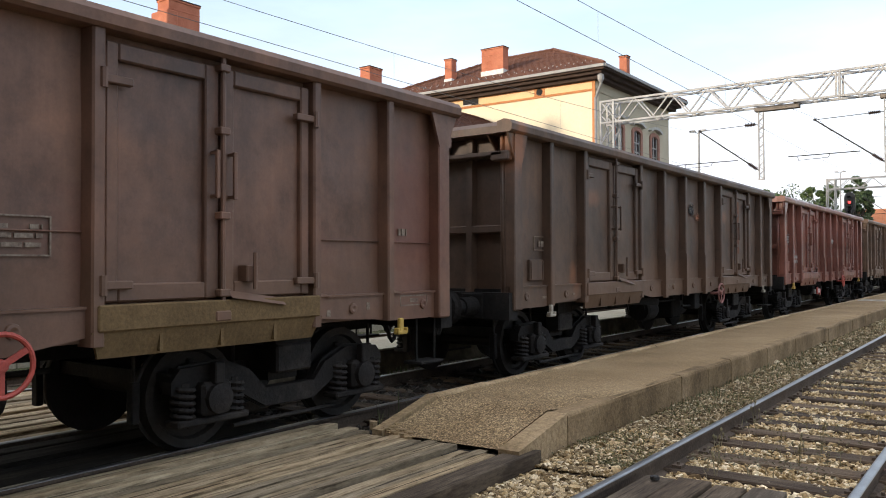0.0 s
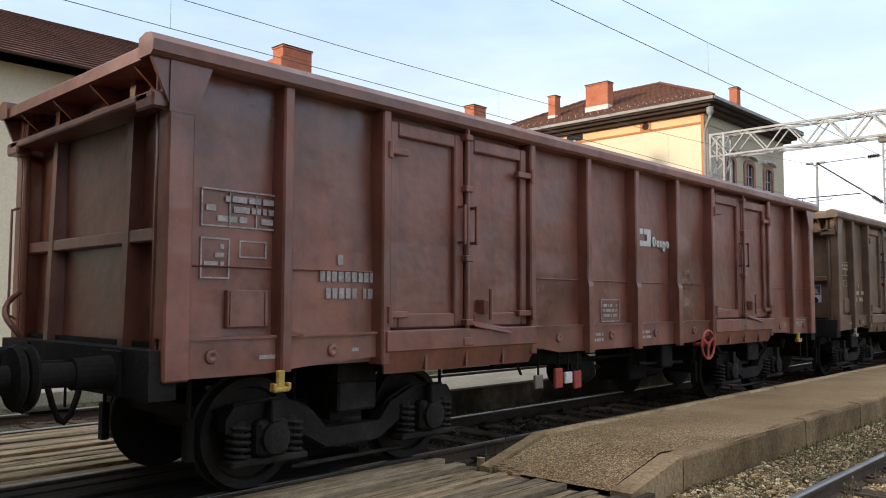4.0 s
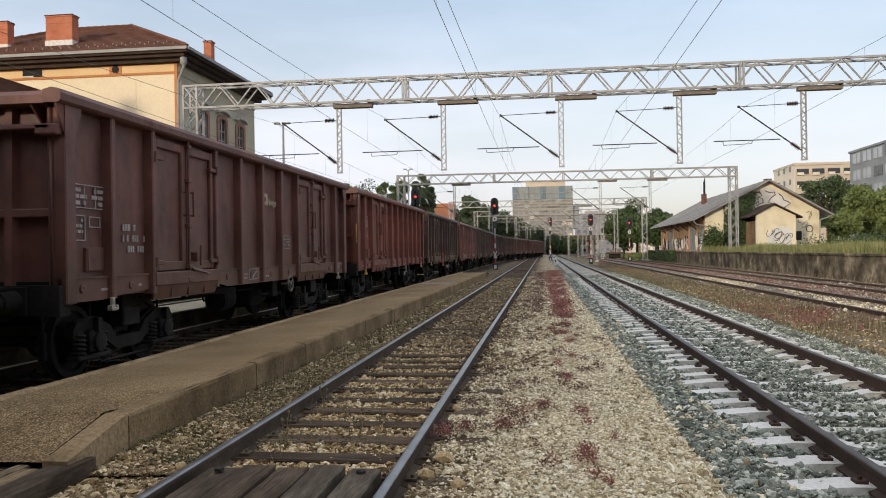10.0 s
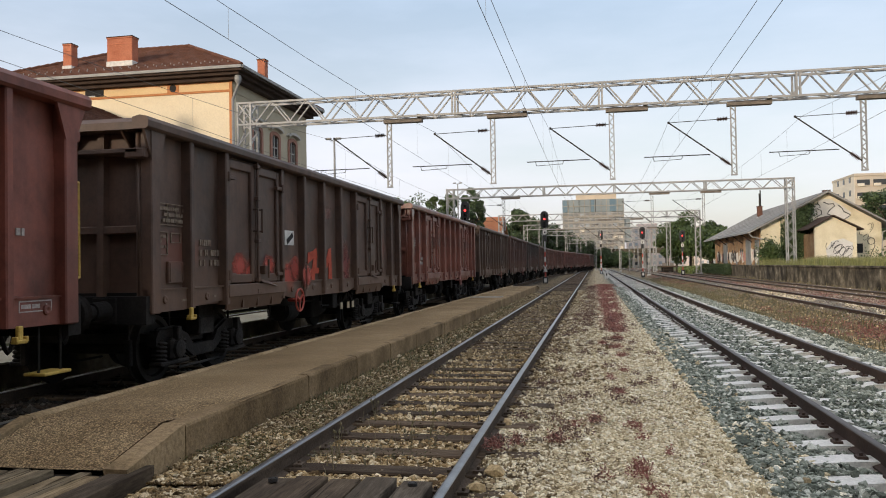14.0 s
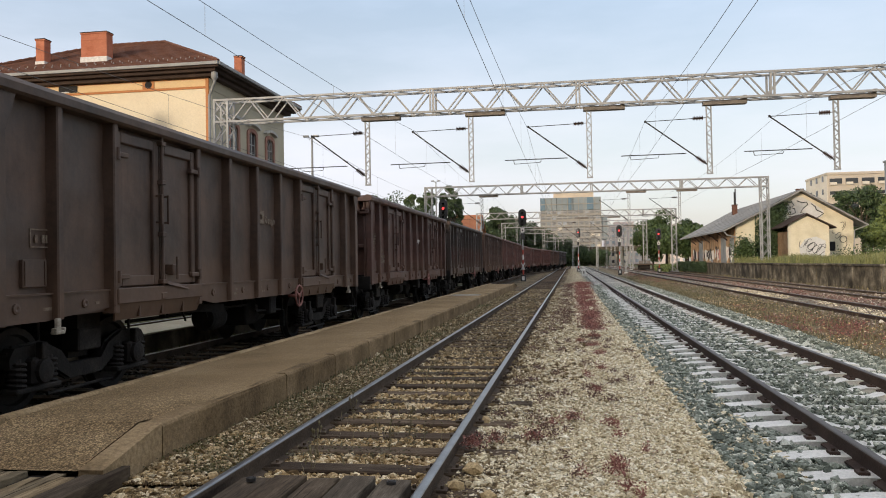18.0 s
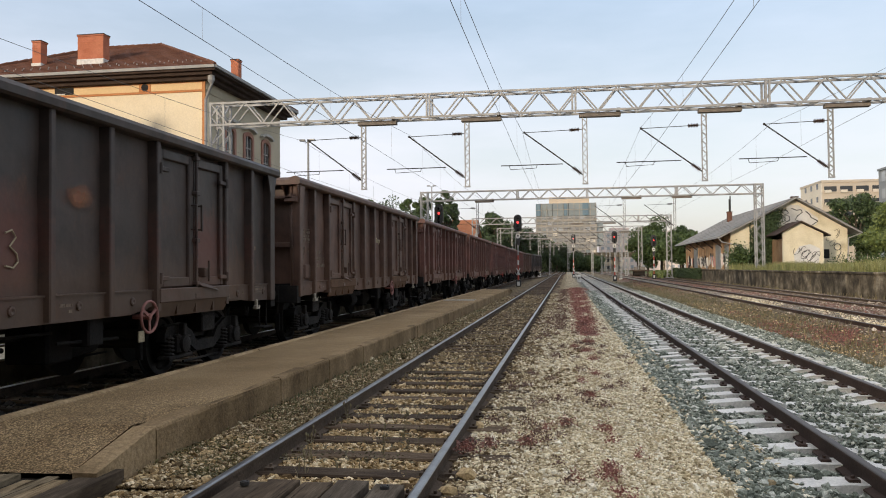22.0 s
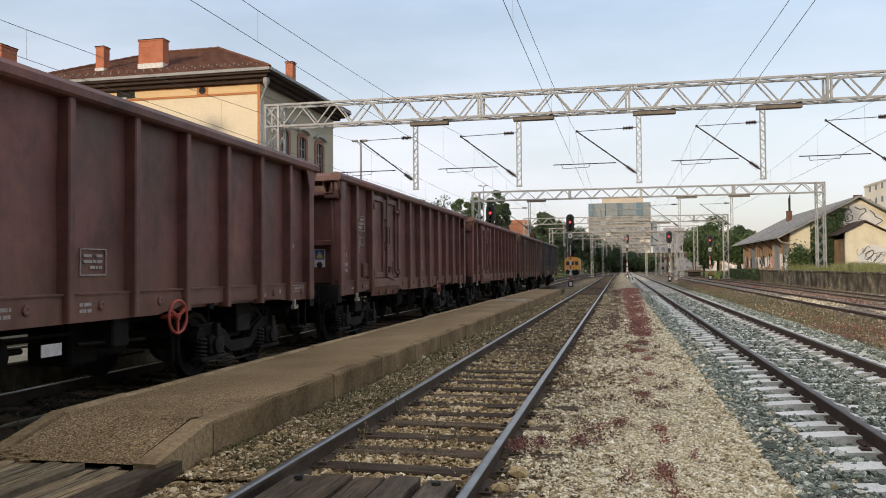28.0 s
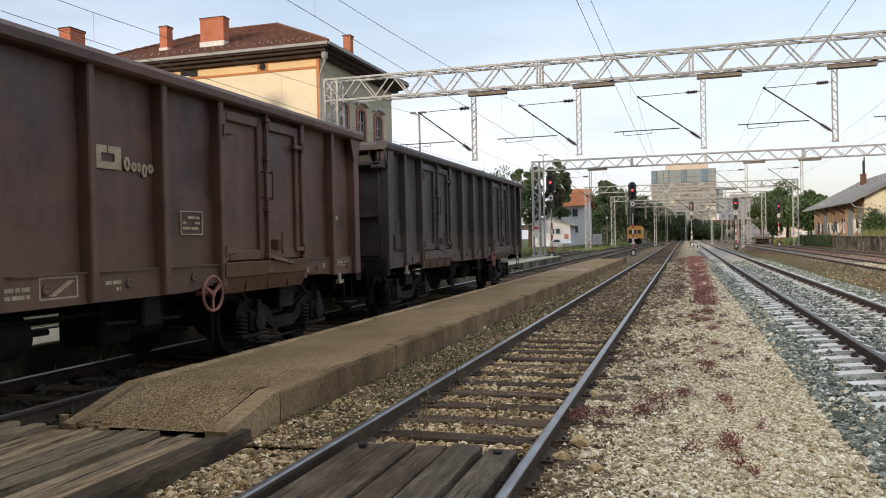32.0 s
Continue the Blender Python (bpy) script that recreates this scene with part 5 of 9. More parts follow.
# y, z, half sizes, colour, strength of the larger stains
WAGON_PATCHES = {
    7: ((0.0, 2.0, 9.0, 1.4, RED_WASH, 0.2), (-1.4, 1.45, 0.9, 0.4, RED_WASH, 0.7), (-3.4, 1.5, 0.9, 0.4, RED_WASH, 0.5), (0.3, 2.6, 0.5, 0.2, RUST_WASH, 0.4)),
    0: ((3.2, 1.7, 1.4, 0.9, RED_WASH, 0.55), (5.8, 2.0, 0.6, 1.2, RED_WASH, 0.4), (-1.5, 1.3, 2.5, 0.4, EARTH_WASH, 0.5)),
    1: ((0.35, 2.55, 0.3, 0.16, RUST_WASH, 0.45), (-4.47, 1.33, 0.14, 0.28, RUST_WASH, 1.0), (-6.2, 3.05, 0.2, 0.45, RUST_WASH, 0.9), (2.9, 1.6, 0.3, 0.4, RUST_WASH, 0.4), (-2.0, 1.25, 4.0, 0.45, EARTH_WASH, 0.6)),
    2: ((1.5, 2.6, 2.6, 0.7, RED_WASH, 0.3), (-4.0, 1.4, 2.0, 0.5, EARTH_WASH, 0.3)),
    4: ((0.5, 1.45, 0.62, 0.62, RED_WASH, 0.9), (-1.2, 1.3, 0.8, 0.4, RED_WASH, 0.5)),
    7: ((-2.6, 1.45, 0.35, 0.35, (0.34, 0.075, 0.04), 0.6), (-3.6, 1.5, 0.35, 0.3, (0.34, 0.075, 0.04), 0.6), (-1.7, 1.35, 0.28, 0.28, (0.38, 0.08, 0.04), 0.85), (1.62, 1.55, 0.3, 0.4, (0.24, 0.06, 0.04), 0.5), (-5.4, 1.75, 0.7, 0.3, (0.22, 0.07, 0.045), 0.5), (4.6, 1.95, 0.6, 0.4, (0.24, 0.06, 0.04), 0.4)),
    9: ((-3.0, 1.4, 1.8, 0.5, EARTH_WASH, 0.5), (3.6, 1.4, 1.6, 0.45, EARTH_WASH, 0.5)),
    11: ((-0.6, 1.8, 0.7, 0.7, RED_WASH, 0.5), (4.0, 1.4, 2.0, 0.5, EARTH_WASH, 0.5)),
}


def paint(key):
    if key not in PAINTS:
        base = {"red": (0.250, 0.074, 0.050), "umber": (0.088, 0.046, 0.034), "brown": (0.120, 0.061, 0.043), "crimson": (0.190, 0.060, 0.042), "soot": (0.060, 0.043, 0.033), "charcoal": (0.052, 0.046, 0.043), "earth": (0.128, 0.079, 0.049), "dark": (0.090, 0.056, 0.036), "maroon": (0.150, 0.055, 0.042), "grey": (0.132, 0.068, 0.045)}[key[0]]
        base = tuple(b * k for b, k in zip(base, TONES.get(key[1], (1, 1, 1))))
        PAINTS[key] = wagon_paint("wagon_paint_%s_%d" % key, base, tuple(b * 0.52 for b in base), (0.14, 0.062, 0.034), key[1] * 1.31, 0.35 + 0.2 * (key[1] % 3), WAGON_PATCHES.get(key[1], ()) + (() if key[0] in ("red", "crimson") else ((0.0, 1.15, 9.0, 0.62, EARTH_WASH, 0.38),)), 0.17 if key[0] == "red" else 0.0)
    return PAINTS[key]


def build_wagon(seed, colour, one_door, logo, label, extras=()):
    mat = paint((colour, seed))
    w = thing("freight_wagon", label, "freight wagon", "wagons of the freight train")
    doors, posts = (DOORS_ONE, POSTS_ONE) if one_door else (DOORS_TWO, POSTS_TWO)
    flip = Matrix.Rotation(math.pi, 4, "Z")
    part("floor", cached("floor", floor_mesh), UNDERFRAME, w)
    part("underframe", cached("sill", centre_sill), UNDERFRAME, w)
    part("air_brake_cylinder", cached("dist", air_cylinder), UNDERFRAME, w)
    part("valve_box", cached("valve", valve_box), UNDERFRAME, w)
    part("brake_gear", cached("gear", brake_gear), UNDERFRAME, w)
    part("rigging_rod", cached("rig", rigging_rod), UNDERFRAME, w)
    for s, turn in ((1, Matrix.Identity(4)), (-1, flip)):
        def put(name, key, make, m=None, material=None, parent=None, lab=""):
            ob = part(name, cached(key, make), material or mat, parent or w, lab)
            ob.matrix_basis = (turn if parent is None else Matrix.Identity(4)) @ (m or Matrix.Identity(4))
            return ob

        seam = seed in (0, 2, 4)
        put("side_sheet", "panel%d%d" % (seed % 4, seam), lambda: side_panel(doors, seed % 4, seam))
        put("top_rail", "rail", top_rail)
        put("side_sill", "ssill", side_sill)
        for y in posts:
            put("side_post", "post", post_mesh, Matrix.Translation((0, y, 0)))
        for y in [q for q in posts if abs(q) < 1.3 and seed in (0, 1, 2, 3, 4)]:
            put("post_stiffener", "stiff", post_stiffener, Matrix.Translation((0, y, 0)))
        for a, b in doors:
            c = (a + b) / 2
            put("door_leaf", "leafL", lambda: door_leaf(False), Matrix.Translation((0, a + 0.04, 0)))
            right = put("door_leaf", "leafR", lambda: door_leaf(True), Matrix.Translation((0, b - 0.04, 0)))
            put("door_latch", "latch", door_latch, Matrix.Translation((0, -(b - 0.04) + c, 0)), None, right)
            put("lock_bar", "lock", lock_bar, Matrix.Translation((0, c, 0)))
            put("lock_handle", "lockh", lock_handle, Matrix.Translation((0, c, 0)))
            put("door_sill", "tray", door_tray, Matrix.Translation((0, c, 0)), extras[0] if extras else None)
        put("corner_post", "corner", corner_post)
        ob = put("corner_post", "corner2", lambda: mirrored(corner_post(), 1))
        put("end_sheet", "ends", end_wall)
        put("end_frame", "endf", end_frame)
        put("hand_rail", "hrail", hand_rail, None, YELLOW_PAINT if seed in (6, 7, 16) else CREAM_MARK if seed in (3, 5) else None)
        put("bent_bracket", "hose", brake_hose)
        red, small = seed in RED_WHEELS, seed in (5, 6)
        shift = pose(0.1, 0.3, 0.14) @ Matrix.Diagonal((0.9, 0.8, 0.8, 1)) if small else pose(0, WHEEL_AT.get(seed, 0.3), 0)
        put("hand_wheel", "wheelh", hand_wheel, shift, RED_PAINT if red else WHEEL_GREY if small else WHEEL_BROWN, None, ("red" if red else "dull grey" if small else "faded red-brown") + " three-spoked brake hand wheel")
        for y in (-5.35, 5.45):
            put("lift_hook", "hook", lift_hook, Matrix.Translation((0.2, y, 0.26)) @ Matrix.Diagonal((0.85, 0.74, 0.74, 1)), YELLOW_PAINT if seed in (0, 2, 4, 6, 7, 8) else HOOK_GREY, None, "yellow lifting hook" if seed in (0, 2, 4, 6, 7, 8) else "chipped grey lifting hook")
        for d in (-0.46, -0.14):
            put("step_rod", "step", foot_step, Matrix.Translation((0, HALF + d, 0)), UNDERFRAME)
        put("foot_plate", "stepp", foot_plate, Matrix.Translation((0, HALF - 0.3, 0)), YELLOW_PAINT if seed == 6 else UNDERFRAME)
        for x in (-0.875, 0.875):
            put("buffer", "buffer", buffer, Matrix.Translation((x, 0, 1.03)), UNDERFRAME)
        hook = put("draw_hook", "coupler", coupler, Matrix.Translation((0, 0, 1.0)), UNDERFRAME)
        put("screw_shackle", "shackle", shackle, None, UNDERFRAME, hook)
        for x in (0, -0.84):
            put("air_hose", "ahose", air_hose, Matrix.Translation((x, 0, 1.0)), UNDERFRAME)
        if s == 1:
            part("marking", marking_bars(wagon_marks(seed, one_door)), GREY_MARK if seed in (2, 5, 6, 8, 15, 16, 17) else CREAM_MARK if seed in (3, 18) else FADED_MARK, w, "faded painted lettering panels, illegible", kind="stuff")
            if logo:
                part("logo", logo_mesh(0.13, 2.46 if seed in (5, 13) else 2.26, 0.94), WHITE_PAINT if logo == "white" else FADED_MARK if seed in (4, 9, 13) else CREAM_MARK, w, "pale block logo", kind="stuff")
            g = Geo()
            hy = -4.71 if one_door else -5.77
            g.bevel_box(SIDE - 0.14, SIDE - 0.09, hy, hy + 0.36, 1.34, 1.62, 0.008)
            for yy in (hy + 0.02, hy + 0.32):
                g.box(SIDE - 0.095, SIDE - 0.08, yy, yy + 0.02, 1.36, 1.6)
            part("label_holder", g, mat, w)
    for y in (-4.3, 4.3):
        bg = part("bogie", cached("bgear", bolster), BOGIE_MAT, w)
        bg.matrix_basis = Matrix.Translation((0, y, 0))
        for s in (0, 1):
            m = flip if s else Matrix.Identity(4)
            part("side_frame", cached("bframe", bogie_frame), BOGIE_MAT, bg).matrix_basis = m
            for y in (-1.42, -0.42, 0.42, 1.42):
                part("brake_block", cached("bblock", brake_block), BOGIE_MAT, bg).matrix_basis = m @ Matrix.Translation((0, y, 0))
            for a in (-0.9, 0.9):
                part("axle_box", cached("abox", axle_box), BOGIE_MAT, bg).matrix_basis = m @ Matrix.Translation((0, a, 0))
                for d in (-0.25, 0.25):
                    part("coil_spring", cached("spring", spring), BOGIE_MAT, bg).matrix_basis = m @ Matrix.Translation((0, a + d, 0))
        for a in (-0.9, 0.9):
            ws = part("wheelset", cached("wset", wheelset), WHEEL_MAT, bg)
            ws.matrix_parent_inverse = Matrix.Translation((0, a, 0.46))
            WHEELS.append(ws)
    return w


def mirrored(me, axis):
    """The mesh turned about in y."""
    for v in me.vertices:
        v.co[axis] = -v.co[axis]
    me.flip_normals()
    return me


WHEELS, WAGONS = [], []
RED_WHEELS = (0, 2, 4, 7, 15)
WHEEL_AT = {0: 0.0, 2: 0.28, 7: -3.1, 4: -3.07, 1: 0.38}
WHEEL_BROWN = surface("faded_red_wheel", [(0.20, 0.075, 0.06), (0.30, 0.13, 0.11)], 6, 40, 0.3, 0.6, 0.2)
WHEEL_GREY = surface("dull_grey_wheel", [(0.10, 0.09, 0.08), (0.2, 0.18, 0.16)], 6, 40, 0.3, 0.6, 0.2)
ORANGE_DUST = surface("ochre_dusty_sill", [(0.12, 0.078, 0.036), (0.21, 0.14, 0.066)], 2, 30, 0.3, 0.85, 0.3)
RUSTY_SILL = surface("rust_brown_sill", [(0.10, 0.06, 0.038), (0.17, 0.095, 0.055)], 2, 30, 0.3, 0.85, 0.3)
SPECS = [
    ("grey", False, "", "sooty brown open freight wagon with ochre dusty door sills", (ORANGE_DUST,)),
    ("dark", False, "", "dark brown open freight wagon with orange rust streaks", ()),
    ("red", False, "white", "red-brown open freight wagon with a white block logo", ()),
    ("earth", False, "cream", "brown open freight wagon with cream lettering and logo", ()),
    ("grey", False, "cream", "dull brown open freight wagon with a faded logo", (RUSTY_SILL,)),
    ("maroon", False, "cream", "maroon-brown open freight wagon with faded marks", ()),
    ("crimson", True, "", "red open freight wagon with closely set ribs", ()),
    ("dark", False, "", "dark grey-brown open freight wagon with orange scrawl", ()),
    ("red", False, "", "bright red-brown open freight wagon", ()),
    ("dark", False, "cream", "dark brown open freight wagon with small faded logo", ()),
    ("umber", False, "white", "brown open freight wagon with a white block logo", ()),
    ("soot", False, "", "blackened brown open freight wagon with chalk scrawl", ()),
    ("brown", False, "cream", "brown open freight wagon with a pale logo", (RUSTY_SILL,)),
    ("maroon", False, "cream", "maroon open freight wagon with a cream logo", ()),
    ("maroon", False, "", "faded maroon open freight wagon", ()),
    ("maroon", True, "", "reddish ribbed open freight wagon with one door pair", ()),
    ("maroon", True, "", "red-brown ribbed open freight wagon, white lettering", ()),
    ("maroon", True, "", "ribbed maroon open freight wagon with one door pair", ()),
    ("brown", False, "cream", "brown open freight wagon with a cream block logo", (RUSTY_SILL,)),
    ("charcoal", False, "", "dark charcoal-brown last wagon of the freight train", ()),
]
for i, (colour, one, logo, label, extras) in enumerate(SPECS):
    WAGONS.append(build_wagon(i, colour, one, logo, label, extras))


def wagon_scrawls():
    """What sets single wagons apart: scrawls, rust, stickers, tags."""
    orange = surface("orange_red_spray", [(0.36, 0.06, 0.036), (0.56, 0.115, 0.065)], 6, 40, 0.3, 0.7, 0.1)
    blue = surface("blue_sticker", [(0.03, 0.07, 0.22), (0.05, 0.10, 0.30)], 8, 40, 0.2, 0.5, 0.0)
    rust = surface("bright_rust", [(0.13, 0.065, 0.042), (0.24, 0.115, 0.075)], 7, 40, 0.4, 0.9, 0.2)
    rnd = random.Random(3)
    edge = [(3.68 + 0.08 * rnd.uniform(0.3, 1), 2.95 - 0.09 * k) for k in range(14)]
    part("rust_streak", Geo().prism(edge + [(3.64 - 0.05 * rnd.uniform(0.1, 1), z) for y, z in edge[::-1]], SIDE - 0.1, SIDE - 0.091, "x"), rust, WAGONS[1], "orange rust streak on the door")
    wash = spray("faded_red_spray", (0.42, 0.075, 0.05), 0.9)
    for y, z, ry, rz, inset in ((-3.72, 1.55, 0.34, 0.26, 0.088), (-3.35, 1.45, 0.26, 0.24, 0.088), (-2.62, 1.55, 0.34, 0.22, 0.088), (-1.72, 1.36, 0.40, 0.30, 0.112), (-1.40, 1.50, 0.34, 0.30, 0.112), (-1.05, 1.36, 0.3, 0.26, 0.0), (-0.85, 1.42, 0.22, 0.22, 0.112)):
        smudge(WAGONS[7], y, z, ry, rz, inset, wash, "faded red sprayed smudge")
    smudge(WAGONS[7], 1.62, 1.55, 0.42, 0.62, 0.114, spray("dull_red_spray", (0.20, 0.05, 0.04), 0.7), "dull red repainted field")
    smudge(WAGONS[7], 0.45, 2.62, 0.40, 0.18, 0.114, spray("pale_red_spray", (0.22, 0.11, 0.09), 0.55), "faint overpainted mark")
    amber = spray("faded_orange_spray", (0.30, 0.13, 0.07), 0.7)
    smudge(WAGONS[1], 0.18, 2.62, 0.24, 0.16, 0.112, amber, "faded orange mark")
    smudge(WAGONS[1], 0.95, 2.48, 0.20, 0.10, 0.112, amber, "faded orange mark")
    smudge(WAGONS[1], 0.58, 2.60, 0.20, 0.18, 0.11, spray("dark_spray", (0.016, 0.014, 0.014), 0.9), "black overpainted mark")
    smudge(WAGONS[11], 0.62, 2.35, 0.30, 0.18, 0.112, amber, "faded orange mark")
    smudge(WAGONS[4], 0.45, 1.5, 0.42, 0.62, 0.112, spray("red_field_spray", (0.20, 0.058, 0.045), 0.5), "dull red repainted field")
    w = WAGONS[7]
    for shape, label in (([(-0.70, 1.58), (-0.68, 1.80), (-0.42, 1.83), (-0.20, 1.90), (-0.16, 1.74), (-0.22, 1.52), (-0.06, 1.50), (-0.08, 1.40), (-0.30, 1.40), (-0.36, 1.04), (-0.52, 1.02), (-0.50, 1.36), (-0.62, 1.30), (-0.64, 1.40), (-0.44, 1.52), (-0.38, 1.70)], "orange-red painted seven"),
                         ([(0.24, 1.50), (0.38, 1.70), (0.52, 1.89), (0.68, 1.91), (0.70, 1.45), (0.72, 1.24), (0.96, 1.27), (0.94, 1.15), (0.60, 1.08), (0.24, 1.04), (0.22, 1.15), (0.50, 1.22), (0.51, 1.42), (0.50, 1.62), (0.32, 1.42)], "orange-red painted stroke mark")):
        part("scrawl", Geo().prism(shape, SIDE - 0.124, SIDE - 0.1175, "x"), orange, w, label)
    sign = part("notice", Geo().bevel_box(SIDE - 0.124, SIDE - 0.108, -1.84, -1.42, 1.92, 2.18, 0.003), WHITE_PAINT, w, "white plate with a dark slanting mark")
    part("notice_mark", Geo().beam((SIDE - 0.105, -1.76, 1.97), (SIDE - 0.105, -1.48, 2.11), 0.09, 0.004, (1, 0, 0)), BLACK_PAINT, sign)
    strokes(WAGONS[10], "chalk_mark", [[(0.52, 1.86), (0.42, 1.64), (0.58, 1.64)], [(0.55, 1.76), (0.55, 1.46)]], 0.022, CREAM_MARK, "white brushed stroke mark")
    strokes(WAGONS[11], "chalk_mark", [[(-0.56, 1.90), (-0.47, 1.93), (-0.41, 1.86), (-0.50, 1.77), (-0.40, 1.70), (-0.38, 1.62), (-0.45, 1.56), (-0.56, 1.58)]], 0.02, CREAM_MARK, "chalked numeral three")
    for k in (3, 16):
        w, y = WAGONS[k], -HALF + 0.16
        st = part("warning_sticker", Geo().box(0.84, 1.06, y - 0.012, y + 0.004, 1.54, 1.89), WHITE_PAINT, w, "blue, white and yellow warning sticker")
        part("upper_field", Geo().box(0.853, 1.047, y - 0.015, y - 0.010, 1.69, 1.878), blue, st, "blue field")
        part("sign", Geo().prism([(0.875, 1.715), (1.025, 1.715), (0.95, 1.85)], y - 0.018, y - 0.010), YELLOW_PAINT, st, "yellow triangle")
        part("lower_mark", Geo().lathe((0.945, y - 0.010, 1.585), (0, -1, 0), [(0, 0.06), (0.006, 0.06), (0.007, 0.035), (0.004, 0.0)], 16), BLACK_PAINT, st)
    for k in (6, 17):
        for x, z0, z1 in ((1.41, 1.80, 2.35), (0.56, 1.50, 2.55))[k // 17:]:
            part("grab_rail", Geo().tube([(x, -HALF + 0.16, z0), (x, -HALF - 0.05, z0 + 0.03), (x, -HALF - 0.05, z1 - 0.03), (x, -HALF + 0.16, z1)], 0.016, 6), YELLOW_PAINT, WAGONS[k], "yellow grab rail at the wagon end")
    for k in (6, 8, 17):
        part("grab_rail", Geo().tube([(1.41, HALF - 0.16, 1.43), (1.41, HALF + 0.05, 1.45), (1.41, HALF + 0.05, 2.43), (1.41, HALF - 0.16, 2.46)], 0.02, 6), YELLOW_PAINT, WAGONS[k], "yellow grab rail at the wagon end")
    part("plate", Geo().bevel_box(SIDE - 0.13, SIDE - 0.115, -0.28, 0.0, 0.68, 0.80, 0.004), WHITE_PAINT, WAGONS[15], "white plate below the frame")
    for y, z, h, m in ((-1.92, 0.60, 0.15, RUSTY_BRACKET), (-1.55, 0.58, 0.22, RED_PAINT), (-1.36, 0.62, 0.13, WHITE_PAINT), (-1.18, 0.55, 0.20, RED_PAINT)):
        part("brake_tag", Geo().bevel_box(SIDE - 0.16, SIDE - 0.12, y - 0.07, y + 0.07, z, z + h, 0.01), m, WAGONS[2], "worn painted brake valve plate")
        part("tag_hanger", Geo().rod((SIDE - 0.14, y, z + h), (SIDE - 0.14, y, 1.0), 0.012, 6), UNDERFRAME, WAGONS[2])
    for k, w in enumerate(WAGONS):
        for y in ((1.28, 1.76, 2.1) if k in (4, 7) else (1.9,) if k in (6, 11, 14) else ()):
            part("brake_tag", Geo().bevel_box(SIDE - 0.12, SIDE - 0.10, y - 0.07, y + 0.07, 0.62, 0.76, 0.005), CREAM_MARK if k % 3 else WHITE_PAINT, w, "pale tag at the brake valve")
            part("tag_hanger", Geo().rod((SIDE - 0.115, y, 0.76), (SIDE - 0.115, y, 1.0), 0.012, 6), UNDERFRAME, w)


wagon_scrawls()

# ---- overhead line: portals, supports, wires ----
def strut_mesh(key, length, w):
    return cached(("strut", key), lambda: Geo().box(-w / 2, w / 2, -w / 2, w / 2, 0, length).mesh("brace"))


def along(p, q):
    """A pose whose z axis runs from p to q."""
    d = Vector(q) - Vector(p)
    return Matrix.Translation(p) @ d.to_track_quat("Z", "Y").to_matrix().to_4x4()


def portal(y, x0, x1, zb, zt, ground0, ground1, single, label):
    """A lattice girder across the tracks on two lattice legs."""
    po = thing("lattice_portal", label, "overhead line portal", "overhead line portals")
    dy, c = 0.34, 0.085
    for zz in (zb, zt):
        for s in (-dy, dy):
            part("chord", Geo().box(x0, x1, y + s - c / 2, y + s + c / 2, zz - c / 2, zz + c / 2), STEEL_GALV, po)
    n = int((x1 - x0) / 0.78) // 2 * 2
    step = (x1 - x0) / n
    h = math.hypot(step, zt - zb)
    rest = Geo()
    for s in (-dy, dy):
        for i in range(n):
            p, q = (x0 + i * step, y + s, zb if i % 2 else zt), (x0 + (i + 1) * step, y + s, zt if i % 2 else zb)
            if single:
                ob = part("brace", strut_mesh(("p", round(h, 3)), h, 0.055), STEEL_GALV, po)
                ob.matrix_basis = along(p, q)
            else:
                rest.beam(p, q, 0.055)
    for zz in (zb, zt):
        for i in range(n):
            rest.beam((x0 + i * step, y + (dy if i % 2 else -dy), zz), (x0 + (i + 1) * step, y + (-dy if i % 2 else dy), zz), 0.04)
    xs = x0 + (9.64 if y < 40 else 8.6)
    while xs < x1 - 2:
        for s in (-dy, dy):
            rest.box(xs - 0.10, xs - 0.03, y + s - 0.05, y + s + 0.05, zb, zt)
            rest.box(xs + 0.03, xs + 0.10, y + s - 0.05, y + s + 0.05, zb, zt)
        xs += 6.02 if xs < 0 else 7.5
    part("cross_bracing", rest.mesh("cross_bracing"), STEEL_GALV, po, kind="stuff")
    for x, g0 in ((x0, ground0), (x1, ground1)):
        leg = part("leg", leg_mesh(zt - g0 + 0.05, single), STEEL_GALV, po)
        e = 1 if x == x0 else -1
        leg.matrix_basis = Matrix.Translation((x + e * 0.3, y, g0))
    return po


def leg_mesh(h, fine):
    def make():
        g = Geo()
        a, b = 0.30, 0.34
        for sx in (-a, a):
            for sy in (-b, b):
                g.box(sx - 0.045, sx + 0.045, sy - 0.045, sy + 0.045, 0, h)
        n = int(h / 0.62)
        st = h / n
        for i in range(n):
            za, zb = i * st, (i + 1) * st
            k = 1 if i % 2 else -1
            for sy in (-b, b):
                g.beam((-a * k, sy, za), (a * k, sy, zb), 0.045)
            for sx in (-a, a):
                g.beam((sx, -b * k, za), (sx, b * k, zb), 0.045)
        g.box(-a - 0.2, a + 0.2, -b - 0.2, b + 0.2, -0.4, 0.05)
        return g.mesh("leg")
    return cached(("leg", round(h, 2)), make)


